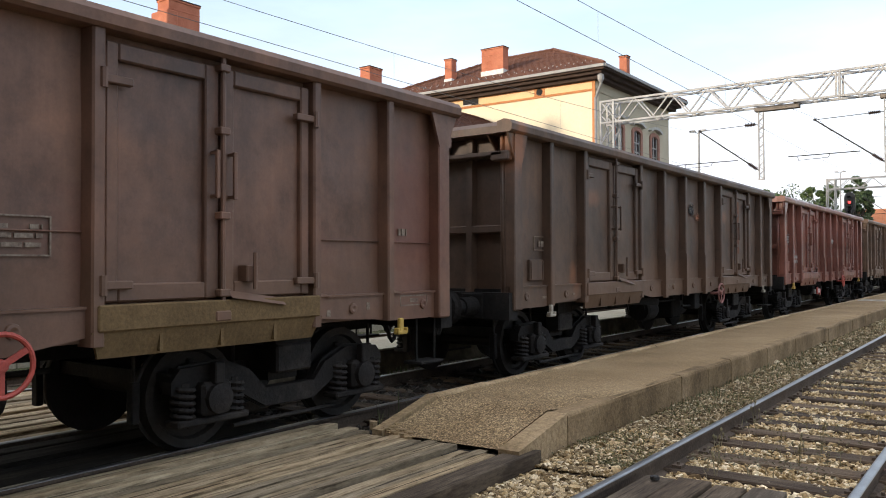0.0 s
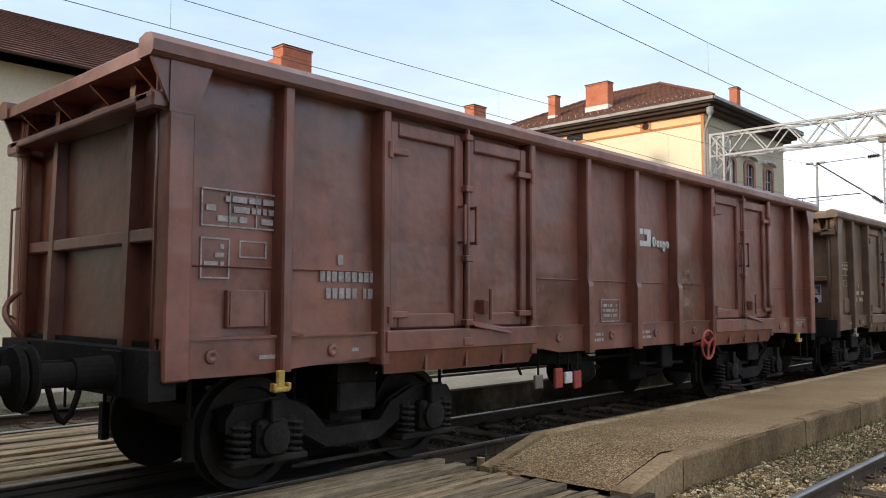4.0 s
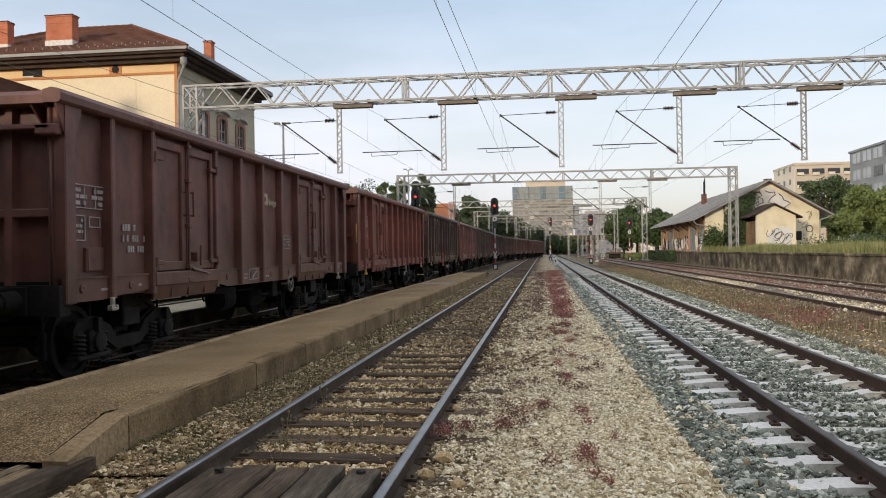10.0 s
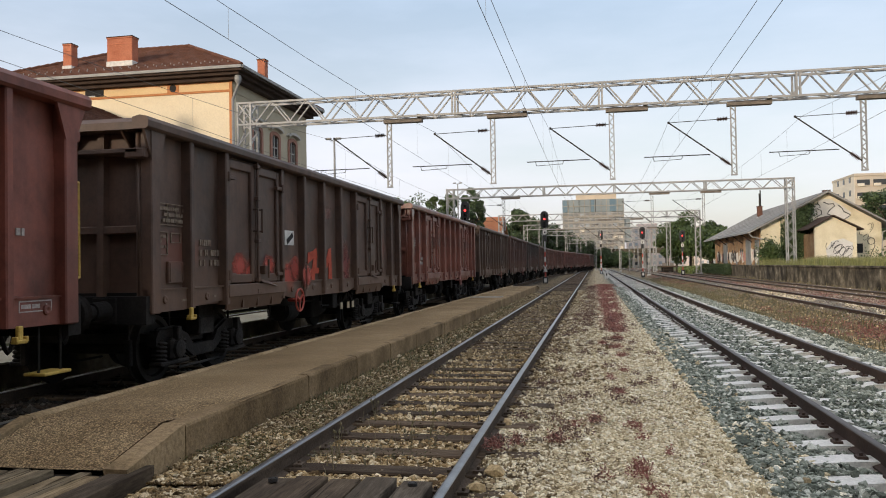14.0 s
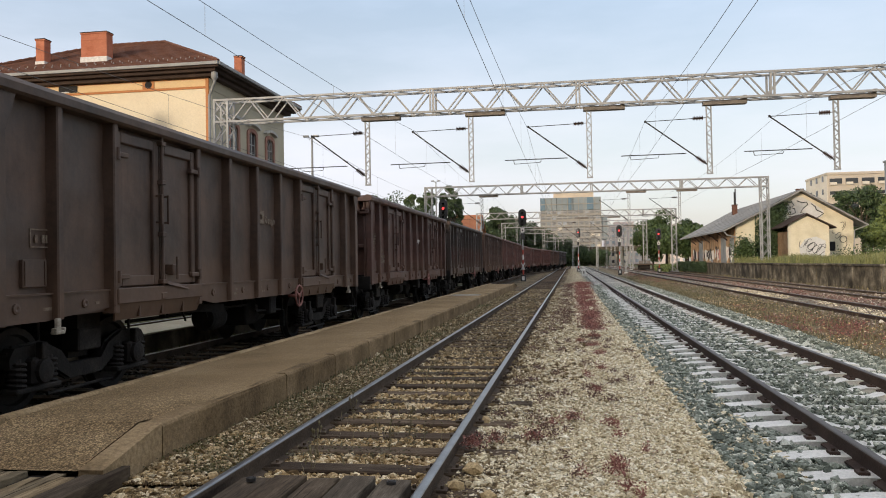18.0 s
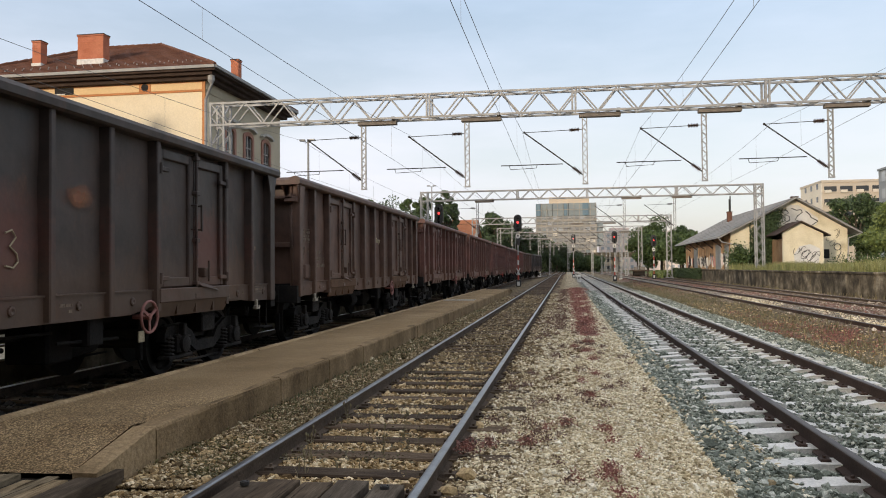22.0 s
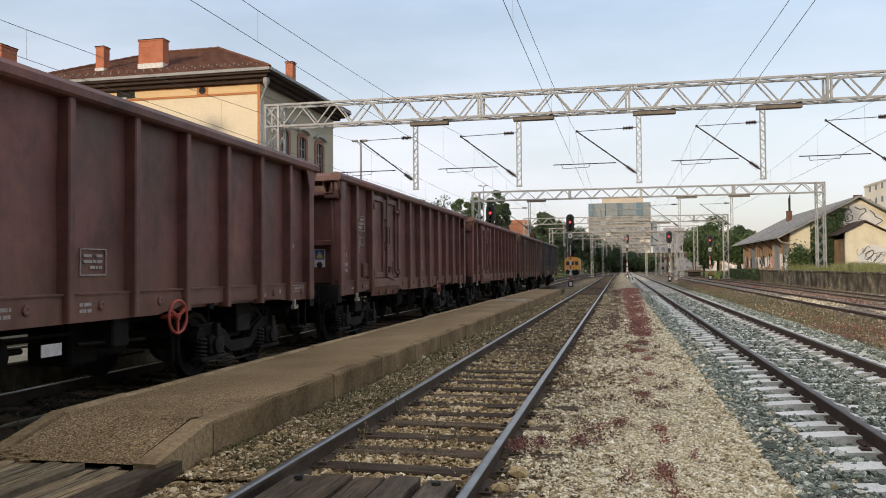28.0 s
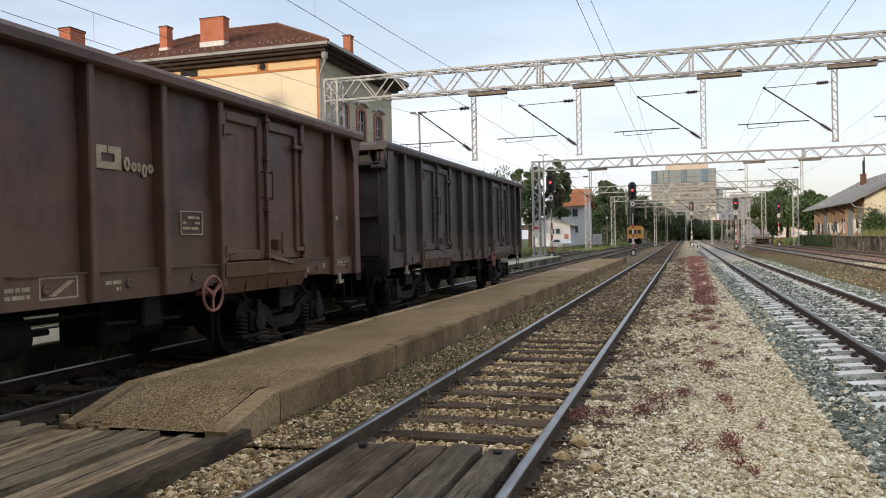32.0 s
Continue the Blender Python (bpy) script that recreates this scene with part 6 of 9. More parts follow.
def hanger_column():
    g = Geo()
    for s in (-0.09, 0.09):
        g.box(s - 0.018, s + 0.018, -0.06, -0.03, -2.85, 0)
        g.box(s - 0.018, s + 0.018, 0.03, 0.06, -2.85, 0)
    n = 16
    for i in range(n):
        za, zb = -2.85 * i / n, -2.85 * (i + 1) / n
        k = 1 if i % 2 else -1
        for y in (-0.045, 0.045):
            g.beam((-0.09 * k, y, za), (0.09 * k, y, zb), 0.022)
    g.box(-0.12, 0.12, -0.07, 0.07, -2.88, -2.83)
    return g.mesh("column")


def insulator_mesh():
    rings = []
    for i in range(7):
        rings += [(0.06 * i, 0.04), (0.06 * i + 0.02, 0.095), (0.06 * i + 0.04, 0.04)]
    return Geo().lathe((0, 0, 0), (0, 0, 1), rings, 10).mesh("insulator", False)


def support(y, hx, zb, both=True):
    """A hanging lattice post with its bracket and the arm that holds the wires."""
    sp = thing("overhead_line_support", "hanging lattice post with wire arm and brown insulators", "overhead line support", "overhead line supports", Matrix.Translation((hx, y, zb - 0.08)))
    part("column", cached("hcol", hanger_column), STEEL_GALV, sp)
    part("bracket", cached("hbr", lambda: Geo().bevel_box(-0.22, 1.45, -0.16, 0.16, -0.14, 0.03, 0.012).box(1.28, 1.42, -0.3, 0.3, 0.03, 0.16).mesh("bracket")), RUSTY_BRACKET, sp, "rust-stained steel bracket")
    foot, top, tie = (-0.08, 0, -2.50), (-2.47, 0, -0.68), (-0.10, 0, -0.62)
    part("arm_tube", cached("htube", lambda: Geo().rod(foot, top, 0.027, 8).mesh("arm_tube")), STEEL_DARK, sp)
    part("tie_rod", cached("htie", lambda: Geo().rod(tie, top, 0.014, 6).mesh("tie_rod")), STEEL_DARK, sp)
    part("registration_tube", cached("hreg", lambda: Geo().rod((-0.9, 0, -2.02), (-3.45, 0, -2.03), 0.02, 6).mesh("registration_tube")), STEEL_DARK, sp)
    part("steady_arm", cached("hst", lambda: Geo().tube([(-3.1, 0, -2.05), (-3.06, 0, -2.2), (-2.0, 0, -2.16), (-1.95, 0, -2.05)], 0.014, 6).mesh("steady_arm")), STEEL_DARK, sp)
    for p, q in ((foot, top), (tie, top)):
        d = (Vector(q) - Vector(p)).normalized()
        ob = part("insulator", cached("ins", insulator_mesh), INSULATOR, sp)
        ob.matrix_basis = along(Vector(p) + d * 0.12, q)
    part("clamp", cached("hcl", lambda: Geo().bevel_box(-2.51, -2.43, -0.04, 0.04, -0.72, -0.63, 0.012).mesh("clamp")), STEEL_DARK, sp)
    return sp


PORTALS = [
    (33.0, -15.25, 16.4, 7.85, 8.80, -0.1, 0.9, True, (-8.48, -4.03, 0.83, 5.54, 10.31)),
    (70.0, -12.75, 16.35, 7.5, 8.28, 0.0, 1.0, True, (-7.68, 5.0, 9.2)),
    (108.0, -12.6, 13.7, 7.4, 8.2, 0.0, 0.0, False, (-7.2, 0.9, 5.1)),
    (136.0, -11.6, 12.5, 7.4, 8.2, 0.0, 0.0, False, (-6.0, -1.2, 5.0, 9.0)),
    (166.0, -11.0, 12.5, 7.4, 8.2, 0.0, 0.0, False, (-4.8, 0.6, 5.0)),
    (198.0, -11.0, 13.5, 7.4, 8.2, 0.0, 0.0, False, (-3.0, 1.0, 5.2)),
    (235.0, -11.0, 14.5, 7.4, 8.2, 0.0, 0.0, False, (0.9, 5.2)),
]


def mast_post(top, half):
    """Two slim channels tied by battens."""
    g = Geo()
    for e in (-1, 1):
        g.box(e * half - 0.045, e * half + 0.045, -0.07, 0.07, -0.1, top)
    for k in range(int(top / 0.9)):
        for y in (-0.075, 0.07):
            g.box(-half, half, y, y + 0.005, 0.5 + 0.9 * k, 0.62 + 0.9 * k)
    return g.mesh("post")


def middle_mast(x, y, top, half):
    """Slender battened post under a portal beam, on a concrete foot."""
    mast = thing("catenary_mast", "pale galvanised battened steel post in the yard", "mast", "masts in the yard", at=Matrix.Translation((x, y, 0)))
    part("post", cached("mast%g %g" % (top, half), lambda: mast_post(top, half)), STEEL_GALV, mast)
    part("foot", cached("mastfoot", lambda: Geo().bevel_box(-0.24, 0.24, -0.24, 0.24, -0.3, -0.02, 0.03).mesh("foot")), CONCRETE_FAR, mast)
    part("head_plate", cached("masthead%g" % top, lambda: Geo().box(-0.2, 0.2, -0.2, 0.2, top, top + 0.04).mesh("head_plate")), STEEL_GALV, mast)


for mx, my, mh, half in ((-4.5, 136.0, 7.3, 0.16), (-3.3, 166.0, 7.3, 0.16), (0.5, 198.0, 7.3, 0.16), (5.35, 166.0, 7.3, 0.16), (7.15, 108.0, 5.2, 0.1), (9.9, 136.0, 7.6, 0.2), (7.4, 235.0, 7.3, 0.16), (8.9, 150.0, 5.4, 0.1), (7.6, 176.0, 5.6, 0.1), (9.6, 196.0, 6.4, 0.1), (11.2, 210.0, 6.0, 0.1)):
    middle_mast(mx, my, mh, half)
for y, x0, x1, zb, zt, g0, g1, near, hangers in PORTALS:
    portal(y, x0, x1, zb, zt, g0, g1, near, "galvanised steel lattice portal across the tracks")
    for hx in hangers:
        support(y, hx, zb)


def wire_line(key, offs):
    """Contact wire, carrier wire and droppers over one track, from support to support."""
    stops = [-22.0] + [p[0] for p in PORTALS] + [280.0]
    ov = thing("overhead_wires", "thin dark overhead line wires above a track", "overhead wires", "overhead wires")
    con, mes, drop = [], [], Geo()
    for i, (a, b) in enumerate(zip(stops, stops[1:])):
        n = 14
        for j in range(n + (i == len(stops) - 2)):
            f = j / n
            y = a + (b - a) * f
            x = LINES[key](y) + offs
            sag = 4 * f * (1 - f) * 0.95 * min(1.0, ((b - a) / 55) ** 2)
            con.append((x, y, 5.62 + 0.05 * 4 * f * (1 - f)))
            mes.append((x, y, 7.12 - sag))
            if j % 2 == 1 and y < 140:
                drop.rod(con[-1], mes[-1], 0.003, 4)
    part("contact_wire", Geo().tube(con, 0.0062, 5), WIRE, ov)
    part("carrier_wire", Geo().tube(mes, 0.0062, 5), WIRE, ov)
    part("dropper", drop.mesh("dropper"), WIRE, ov, kind="stuff")


for key, offs in (("u", -0.2), ("t", 0.25), ("a", 0.07), ("b", 0.12), ("c", -0.33)):
    wire_line(key, offs)


# ---- signals ----
GLOW_RED = plain("red_signal_glow", (0.3, 0.01, 0.01), 0.4, 0.0, (1.0, 0.05, 0.05), 3.0)
SIGNAL_BLACK = surface("signal_black", [(0.012, 0.012, 0.012), (0.03, 0.03, 0.03)], 4, 40, 0.2, 0.5, 0.1)


def signal(x, y, z0, zl, label):
    sg = thing("railway_signal", label, "railway signal", "railway signals", Matrix.Translation((x, y, z0)))
    h = zl - z0
    part("base", Geo().bevel_box(-0.22, 0.22, -0.2, 0.2, -0.3, 0.5, 0.03), SIGNAL_BLACK, sg)
    part("base_plate", Geo().bevel_box(-0.12, 0.12, -0.235, -0.205, 0.02, 0.36, 0.01), WHITE_PAINT, sg)
    mast = part("mast", Geo().rod((0, 0, 0.4), (0, 0, h - 0.4), 0.055, 10), STEEL_GALV, sg)
    for i in range(5):
        g = Geo().lathe((0, 0, 0.5 + 0.44 * i), (0, 0, 1), [(0, 0.075), (0.43, 0.075)], 12)
        part("band", g, (RED_PAINT, WHITE_PAINT)[i % 2], mast)
    part("cross_plate", Geo().beam((-0.15, -0.1, 0.95), (0.15, -0.1, 1.55), 0.08, 0.02, (0, 1, 0)).beam((0.15, -0.11, 0.95), (-0.15, -0.11, 1.55), 0.08, 0.02, (0, 1, 0)), WHITE_PAINT, sg)
    part("number_plate", Geo().bevel_box(-0.17, 0.17, -0.12, -0.09, h - 1.35, h - 0.98, 0.01), WHITE_PAINT, sg, "white plate with an illegible mark")
    part("plate_mark", Geo().box(-0.07, 0.07, -0.128, -0.121, h - 1.24, h - 1.09), BLACK_PAINT, sg)
    poly = [(0.34 * math.cos(t), h + 0.36 + 0.34 * math.sin(t)) for t in [math.pi * k / 8 for k in range(9)]] + [(-0.34 * math.cos(t), h - 0.46 - 0.34 * math.sin(t)) for t in [math.pi * k / 8 for k in range(9)]]
    head = part("head", Geo().prism(poly, -0.1, 0.02), SIGNAL_BLACK, sg, "black rounded lamp board")
    for k, dz in enumerate((0.0, 0.34, -0.34, -0.66)):
        part("hood", Geo().lathe((0, -0.1, h + dz), (0, -1, 0), [(0, 0.13), (0.26, 0.13), (0.26, 0.115), (0.02, 0.115)], 14), SIGNAL_BLACK, head)
        part("lamp", Geo().lathe((0, -0.105, h + dz), (0, -1, 0), [(0, 0.112), (0.012, 0.105), (0.03, 0.0)], 14), GLOW_RED if k == 0 else BLACK_PAINT, head, "glowing red lens" if k == 0 else "")
    part("relay_box", Geo().bevel_box(-0.15, 0.15, -0.1, 0.16, h - 1.95, h - 1.42, 0.02), SIGNAL_BLACK, sg)
    return sg


for x, y, z0, zl in ((-4.15, 70, -0.1, 5.45), (1.13, 125, -0.1, 5.9), (5.95, 101, -0.1, 5.2), (10.9, 103, 0.0, 4.75), (-9.55, 60, -0.05, 5.7)):
    signal(x, y, z0, zl, "red-lit colour light signal on a red and white banded mast")

# ---- small trackside things ----
st = thing("marker_stone", "small white numbered marker stone beside the track", "marker stone", at=Matrix.Translation((1.34, 88, -0.15)))
part("stone", Geo().bevel_box(-0.2, 0.2, -0.1, 0.1, -0.2, 0.75, 0.05), WHITE_PAINT, st)
part("mark", Geo().box(-0.06, 0.06, -0.108, -0.101, 0.3, 0.55), BLACK_PAINT, st)


def light_pole(x, y, h, globe):
    lp = thing("lamp_post", "tall grey lamp post" if not globe else "short lamp post with a white globe", "lamp post", "lamp posts", Matrix.Translation((x, y, -0.1)))
    part("pole", Geo().rod((0, 0, 0), (0, 0, h), 0.09, 10, 0.05), STEEL_GALV, lp)
    if globe:
        part("globe", Geo().lathe((0, 0, h - 0.05), (0, 0, 1), [(0, 0.05), (0.06, 0.2), (0.2, 0.27), (0.36, 0.2), (0.44, 0.02)], 14), WHITE_PAINT, lp)
    else:
        for s in (-1, 1):
            part("arm", Geo().rod((0, 0, h - 0.1), (s * 0.22, -0.1, h + 0.02), 0.025, 6), STEEL_GALV, lp)
            part("lamp_head", Geo().bevel_box(s * 0.28 - 0.16, s * 0.28 + 0.16, -0.24, -0.06, h - 0.02, h + 0.09, 0.03), STEEL_GALV, lp)


light_pole(-12.45, 74, 9.35, False)
light_pole(-13.6, 41, 8.5, False)
light_pole(-13.6, 150, 5.0, True)
# signs on the portal's leg
sg = thing("track_sign", "white oval sign under a small red plate", "sign", at=Matrix.Translation((-12.45, 69.5, 1.9)))
part("plate", Geo().lathe((0, 0, 0), (0, -1, 0), [(0, 0.34), (0.02, 0.34)], 20), WHITE_PAINT, sg)
part("top_plate", Geo().bevel_box(-0.22, 0.22, -0.02, 0, 0.4, 0.66, 0.008), RED_PAINT, sg)

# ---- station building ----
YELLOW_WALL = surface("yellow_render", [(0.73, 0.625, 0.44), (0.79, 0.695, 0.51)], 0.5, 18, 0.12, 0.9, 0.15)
FRIEZE = surface("ochre_render", [(0.70, 0.50, 0.265), (0.76, 0.57, 0.33)], 0.8, 20, 0.12, 0.9, 0.15)
ORANGE_TRIM = surface("orange_render", [(0.46, 0.185, 0.075), (0.56, 0.26, 0.11)], 0.8, 20, 0.15, 0.9, 0.15)
# Same render turned from the sun, the shade put into its colour.
SHADED_RENDER = surface("shaded_cream_render", [(0.42, 0.37, 0.27), (0.52, 0.46, 0.34)], 0.5, 18, 0.12, 0.9, 0.15)
ROOF_TILE = surface("clay_roof_tile", [(0.092, 0.043, 0.030), (0.125, 0.058, 0.039), (0.16, 0.078, 0.052)], 1.2, 14, 0.3, 0.95, 0.2)
SOFFIT = surface("dark_brown_eaves", [(0.040, 0.027, 0.021), (0.075, 0.052, 0.042)], 1.5, 20, 0.3, 0.85, 0.2)
GUTTER = surface("zinc_gutter", [(0.26, 0.26, 0.25), (0.36, 0.36, 0.35)], 2, 30, 0.2, 0.7, 0.1)
GLASS = plain("dark_window_glass", (0.03, 0.035, 0.04), 0.12)
WINDOW_FRAME = surface("grey_window_frame", [(0.30, 0.28, 0.25), (0.40, 0.38, 0.34)], 3, 30, 0.2, 0.6, 0.1)
BROWN_TRIM = surface("red_brown_window_surround", [(0.28, 0.14, 0.10), (0.36, 0.19, 0.14)], 2, 25, 0.2, 0.85, 0.2)


def roof_slope(corners, rows, cols, mat, parent):
    """Tiles in courses on a slope: corners a, b along the eave and c, d along the top."""
    a, b, c, d = (Vector(p) for p in corners)
    g = Geo()
    nrm = (b - a).cross(d - a).normalized()
    if nrm.z < 0:
        nrm = -nrm
    for r in range(rows):
        f0, f1 = r / rows, (r + 1.18) / rows
        for k in range(cols):
            u0, u1 = k / cols, (k + 0.97) / cols
            row0a, row0b = a.lerp(d, f0), b.lerp(c, f0)
            row1a, row1b = a.lerp(d, min(f1, 1)), b.lerp(c, min(f1, 1))
            if (row0b - row0a).length < 0.3:
                continue
            p = [row0a.lerp(row0b, u0) + nrm * 0.05, row0a.lerp(row0b, u1) + nrm * 0.05, row1a.lerp(row1b, u1) + nrm * 0.012, row1a.lerp(row1b, u0) + nrm * 0.012]
            q = [row0a.lerp(row0b, u0), row0a.lerp(row0b, u1)]
            g.add(p + q, [(0, 1, 2, 3), (4, 5, 1, 0)])
    ob = part("roof_tiles", g.mesh("roof_tiles", False, False), mat, parent, kind="stuff")
    return ob


def hip_roof(parent, x0, x1, y0, y1, z0, rise, rows, mat):
    h = min(x1 - x0, y1 - y0) / 2
    if x1 - x0 >= y1 - y0:
        r0, r1 = (x0 + h, (y0 + y1) / 2, z0 + rise), (x1 - h, (y0 + y1) / 2, z0 + rise)
        sides = [((x0, y0, z0), (x1, y0, z0), r1, r0), ((x1, y1, z0), (x0, y1, z0), r0, r1), ((x1, y0, z0), (x1, y1, z0), r1, r1), ((x0, y1, z0), (x0, y0, z0), r0, r0)]
    else:
        r0, r1 = ((x0 + x1) / 2, y0 + h, z0 + rise), ((x0 + x1) / 2, y1 - h, z0 + rise)
        sides = [((x1, y0, z0), (x1, y1, z0), r1, r0), ((x0, y1, z0), (x0, y0, z0), r0, r1), ((x0, y0, z0), (x1, y0, z0), r0, r0), ((x1, y1, z0), (x0, y1, z0), r1, r1)]
    deck = Geo()
    for s in sides:
        a, b, c, d = s
        deck.add(s, [(0, 1, 2, 3)] if c != d else [(0, 1, 2)])
        w = (Vector(b) - Vector(a)).length
        roof_slope(s, rows, max(6, int(w / 0.32)), mat, parent)
    part("roof_deck", deck.mesh("roof_deck"), SOFFIT, parent)
    ridge = Geo()
    for p in ((x0, y0, z0), (x1, y0, z0), (x1, y1, z0), (x0, y1, z0)):
        e = r0 if (Vector(p) - Vector(r0)).length < (Vector(p) - Vector(r1)).length else r1
        n = 18
        for i in range(n):
            a, b = Vector(p).lerp(Vector(e), i / n), Vector(p).lerp(Vector(e), (i + 1.12) / n)
            ridge.rod(a + Vector((0, 0, 0.05)), b + Vector((0, 0, 0.09)), 0.09, 6)
    n = max(2, int((Vector(r1) - Vector(r0)).length / 0.4))
    for i in range(n):
        ridge.rod(Vector(r0).lerp(Vector(r1), i / n) + Vector((0, 0, 0.04)), Vector(r0).lerp(Vector(r1), (i + 1.1) / n) + Vector((0, 0, 0.07)), 0.1, 6)
    part("ridge_tiles", ridge.mesh("ridge_tiles"), mat, parent, kind="stuff")


def chimney(parent, x0, x1, y0, y1, z0, z1, brick=BRICK_RED):
    ch = part("chimney", Geo().box(x0, x1, y0, y1, z0, z1 - 0.1), brick, parent, "orange-red chimney with a pale base" if brick == BRICK_RED else "dark brick chimney")
    part("cap", Geo().bevel_box(x0 - 0.03, x1 + 0.03, y0 - 0.03, y1 + 0.03, z1 - 0.1, z1 - 0.03, 0.01), brick, ch)
    part("cap_slab", Geo().bevel_box(x0 - 0.045, x1 + 0.045, y0 - 0.045, y1 + 0.045, z1 - 0.03, z1 + 0.01, 0.008), SOFFIT, ch, "dark cap slab")
    part("band", Geo().bevel_box(x0 - 0.008, x1 + 0.008, y0 - 0.008, y1 + 0.008, z1 - 0.42, z1 - 0.36, 0.008), brick, ch)
    part("flashing", Geo().bevel_box(x0 - 0.04, x1 + 0.04, y0 - 0.04, y1 + 0.04, z0 - 0.3, z0 + 0.24, 0.02), WHITE_PAINT, ch)


def arched_window(parent, x, y, z0, w, h, glass=True):
    """A window in a wall that faces +x: arched surround, hood, frame and panes."""
    def arch(half, top, rise, n=8):
        return [(-half, 0), (half, 0), (half, top)] + [(half * math.cos(math.pi * k / n), top + rise * math.sin(math.pi * k / n)) for k in range(1, n)] + [(-half, top)]
    wd = part("window", Geo().prism([(y + a, z0 + b) for a, b in arch(w / 2, h - 0.18, 0.18)], x - 0.10, x - 0.06, "x"), GLASS, parent)
    g = Geo()
    outer, inner = arch(w / 2 + 0.24, h - 0.1, 0.3), arch(w / 2, h - 0.18, 0.18)
    n = len(outer)
    v = [(xx, y + a, z0 + b) for xx in (x - 0.02, x + 0.07) for a, b in outer] + [(xx, y + a, z0 + b) for xx in (x - 0.12, x + 0.07) for a, b in inner]
    f = [(i, (i + 1) % n, n + (i + 1) % n, n + i) for i in range(n)] + [(2 * n + i, 2 * n + (i + 1) % n, 3 * n + (i + 1) % n, 3 * n + i) for i in range(n)] + [(n + i, n + (i + 1) % n, 3 * n + (i + 1) % n, 3 * n + i) for i in range(n)]
    part("surround", g.add(v, f), BROWN_TRIM, wd, "red-brown moulded surround")
    turns = [math.pi * (0.12 + 0.076 * k) for k in range(11)]
    rim = lambda d: [(y + (w / 2 + 0.42 + d) * math.cos(a), z0 + h + 0.10 + (0.34 + d) * math.sin(a)) for a in turns]
    hood = Geo().prism(rim(0.08) + rim(-0.07)[::-1], x, x + 0.22, "x")
    part("hood_mould", hood, CONCRETE_FAR, wd, "grey moulded hood")
    fr = Geo()
    fr.box(x - 0.06, x - 0.02, y - 0.035, y + 0.035, z0, z0 + h)
    for zz in (z0 + 0.03, z0 + h * 0.33, z0 + h * 0.62):
        fr.box(x - 0.06, x - 0.02, y - w / 2, y + w / 2, zz - 0.03, zz + 0.03)
    for s in (-1, 1):
        fr.box(x - 0.06, x - 0.02, y + s * w / 2 - 0.05, y + s * w / 2 + 0.05, z0, z0 + h - 0.1)
    part("frame", fr, WINDOW_FRAME, wd)
    part("sill", Geo().bevel_box(x - 0.02, x + 0.16, y - w / 2 - 0.3, y + w / 2 + 0.3, z0 - 0.14, z0, 0.02), SHADED_RENDER, wd)


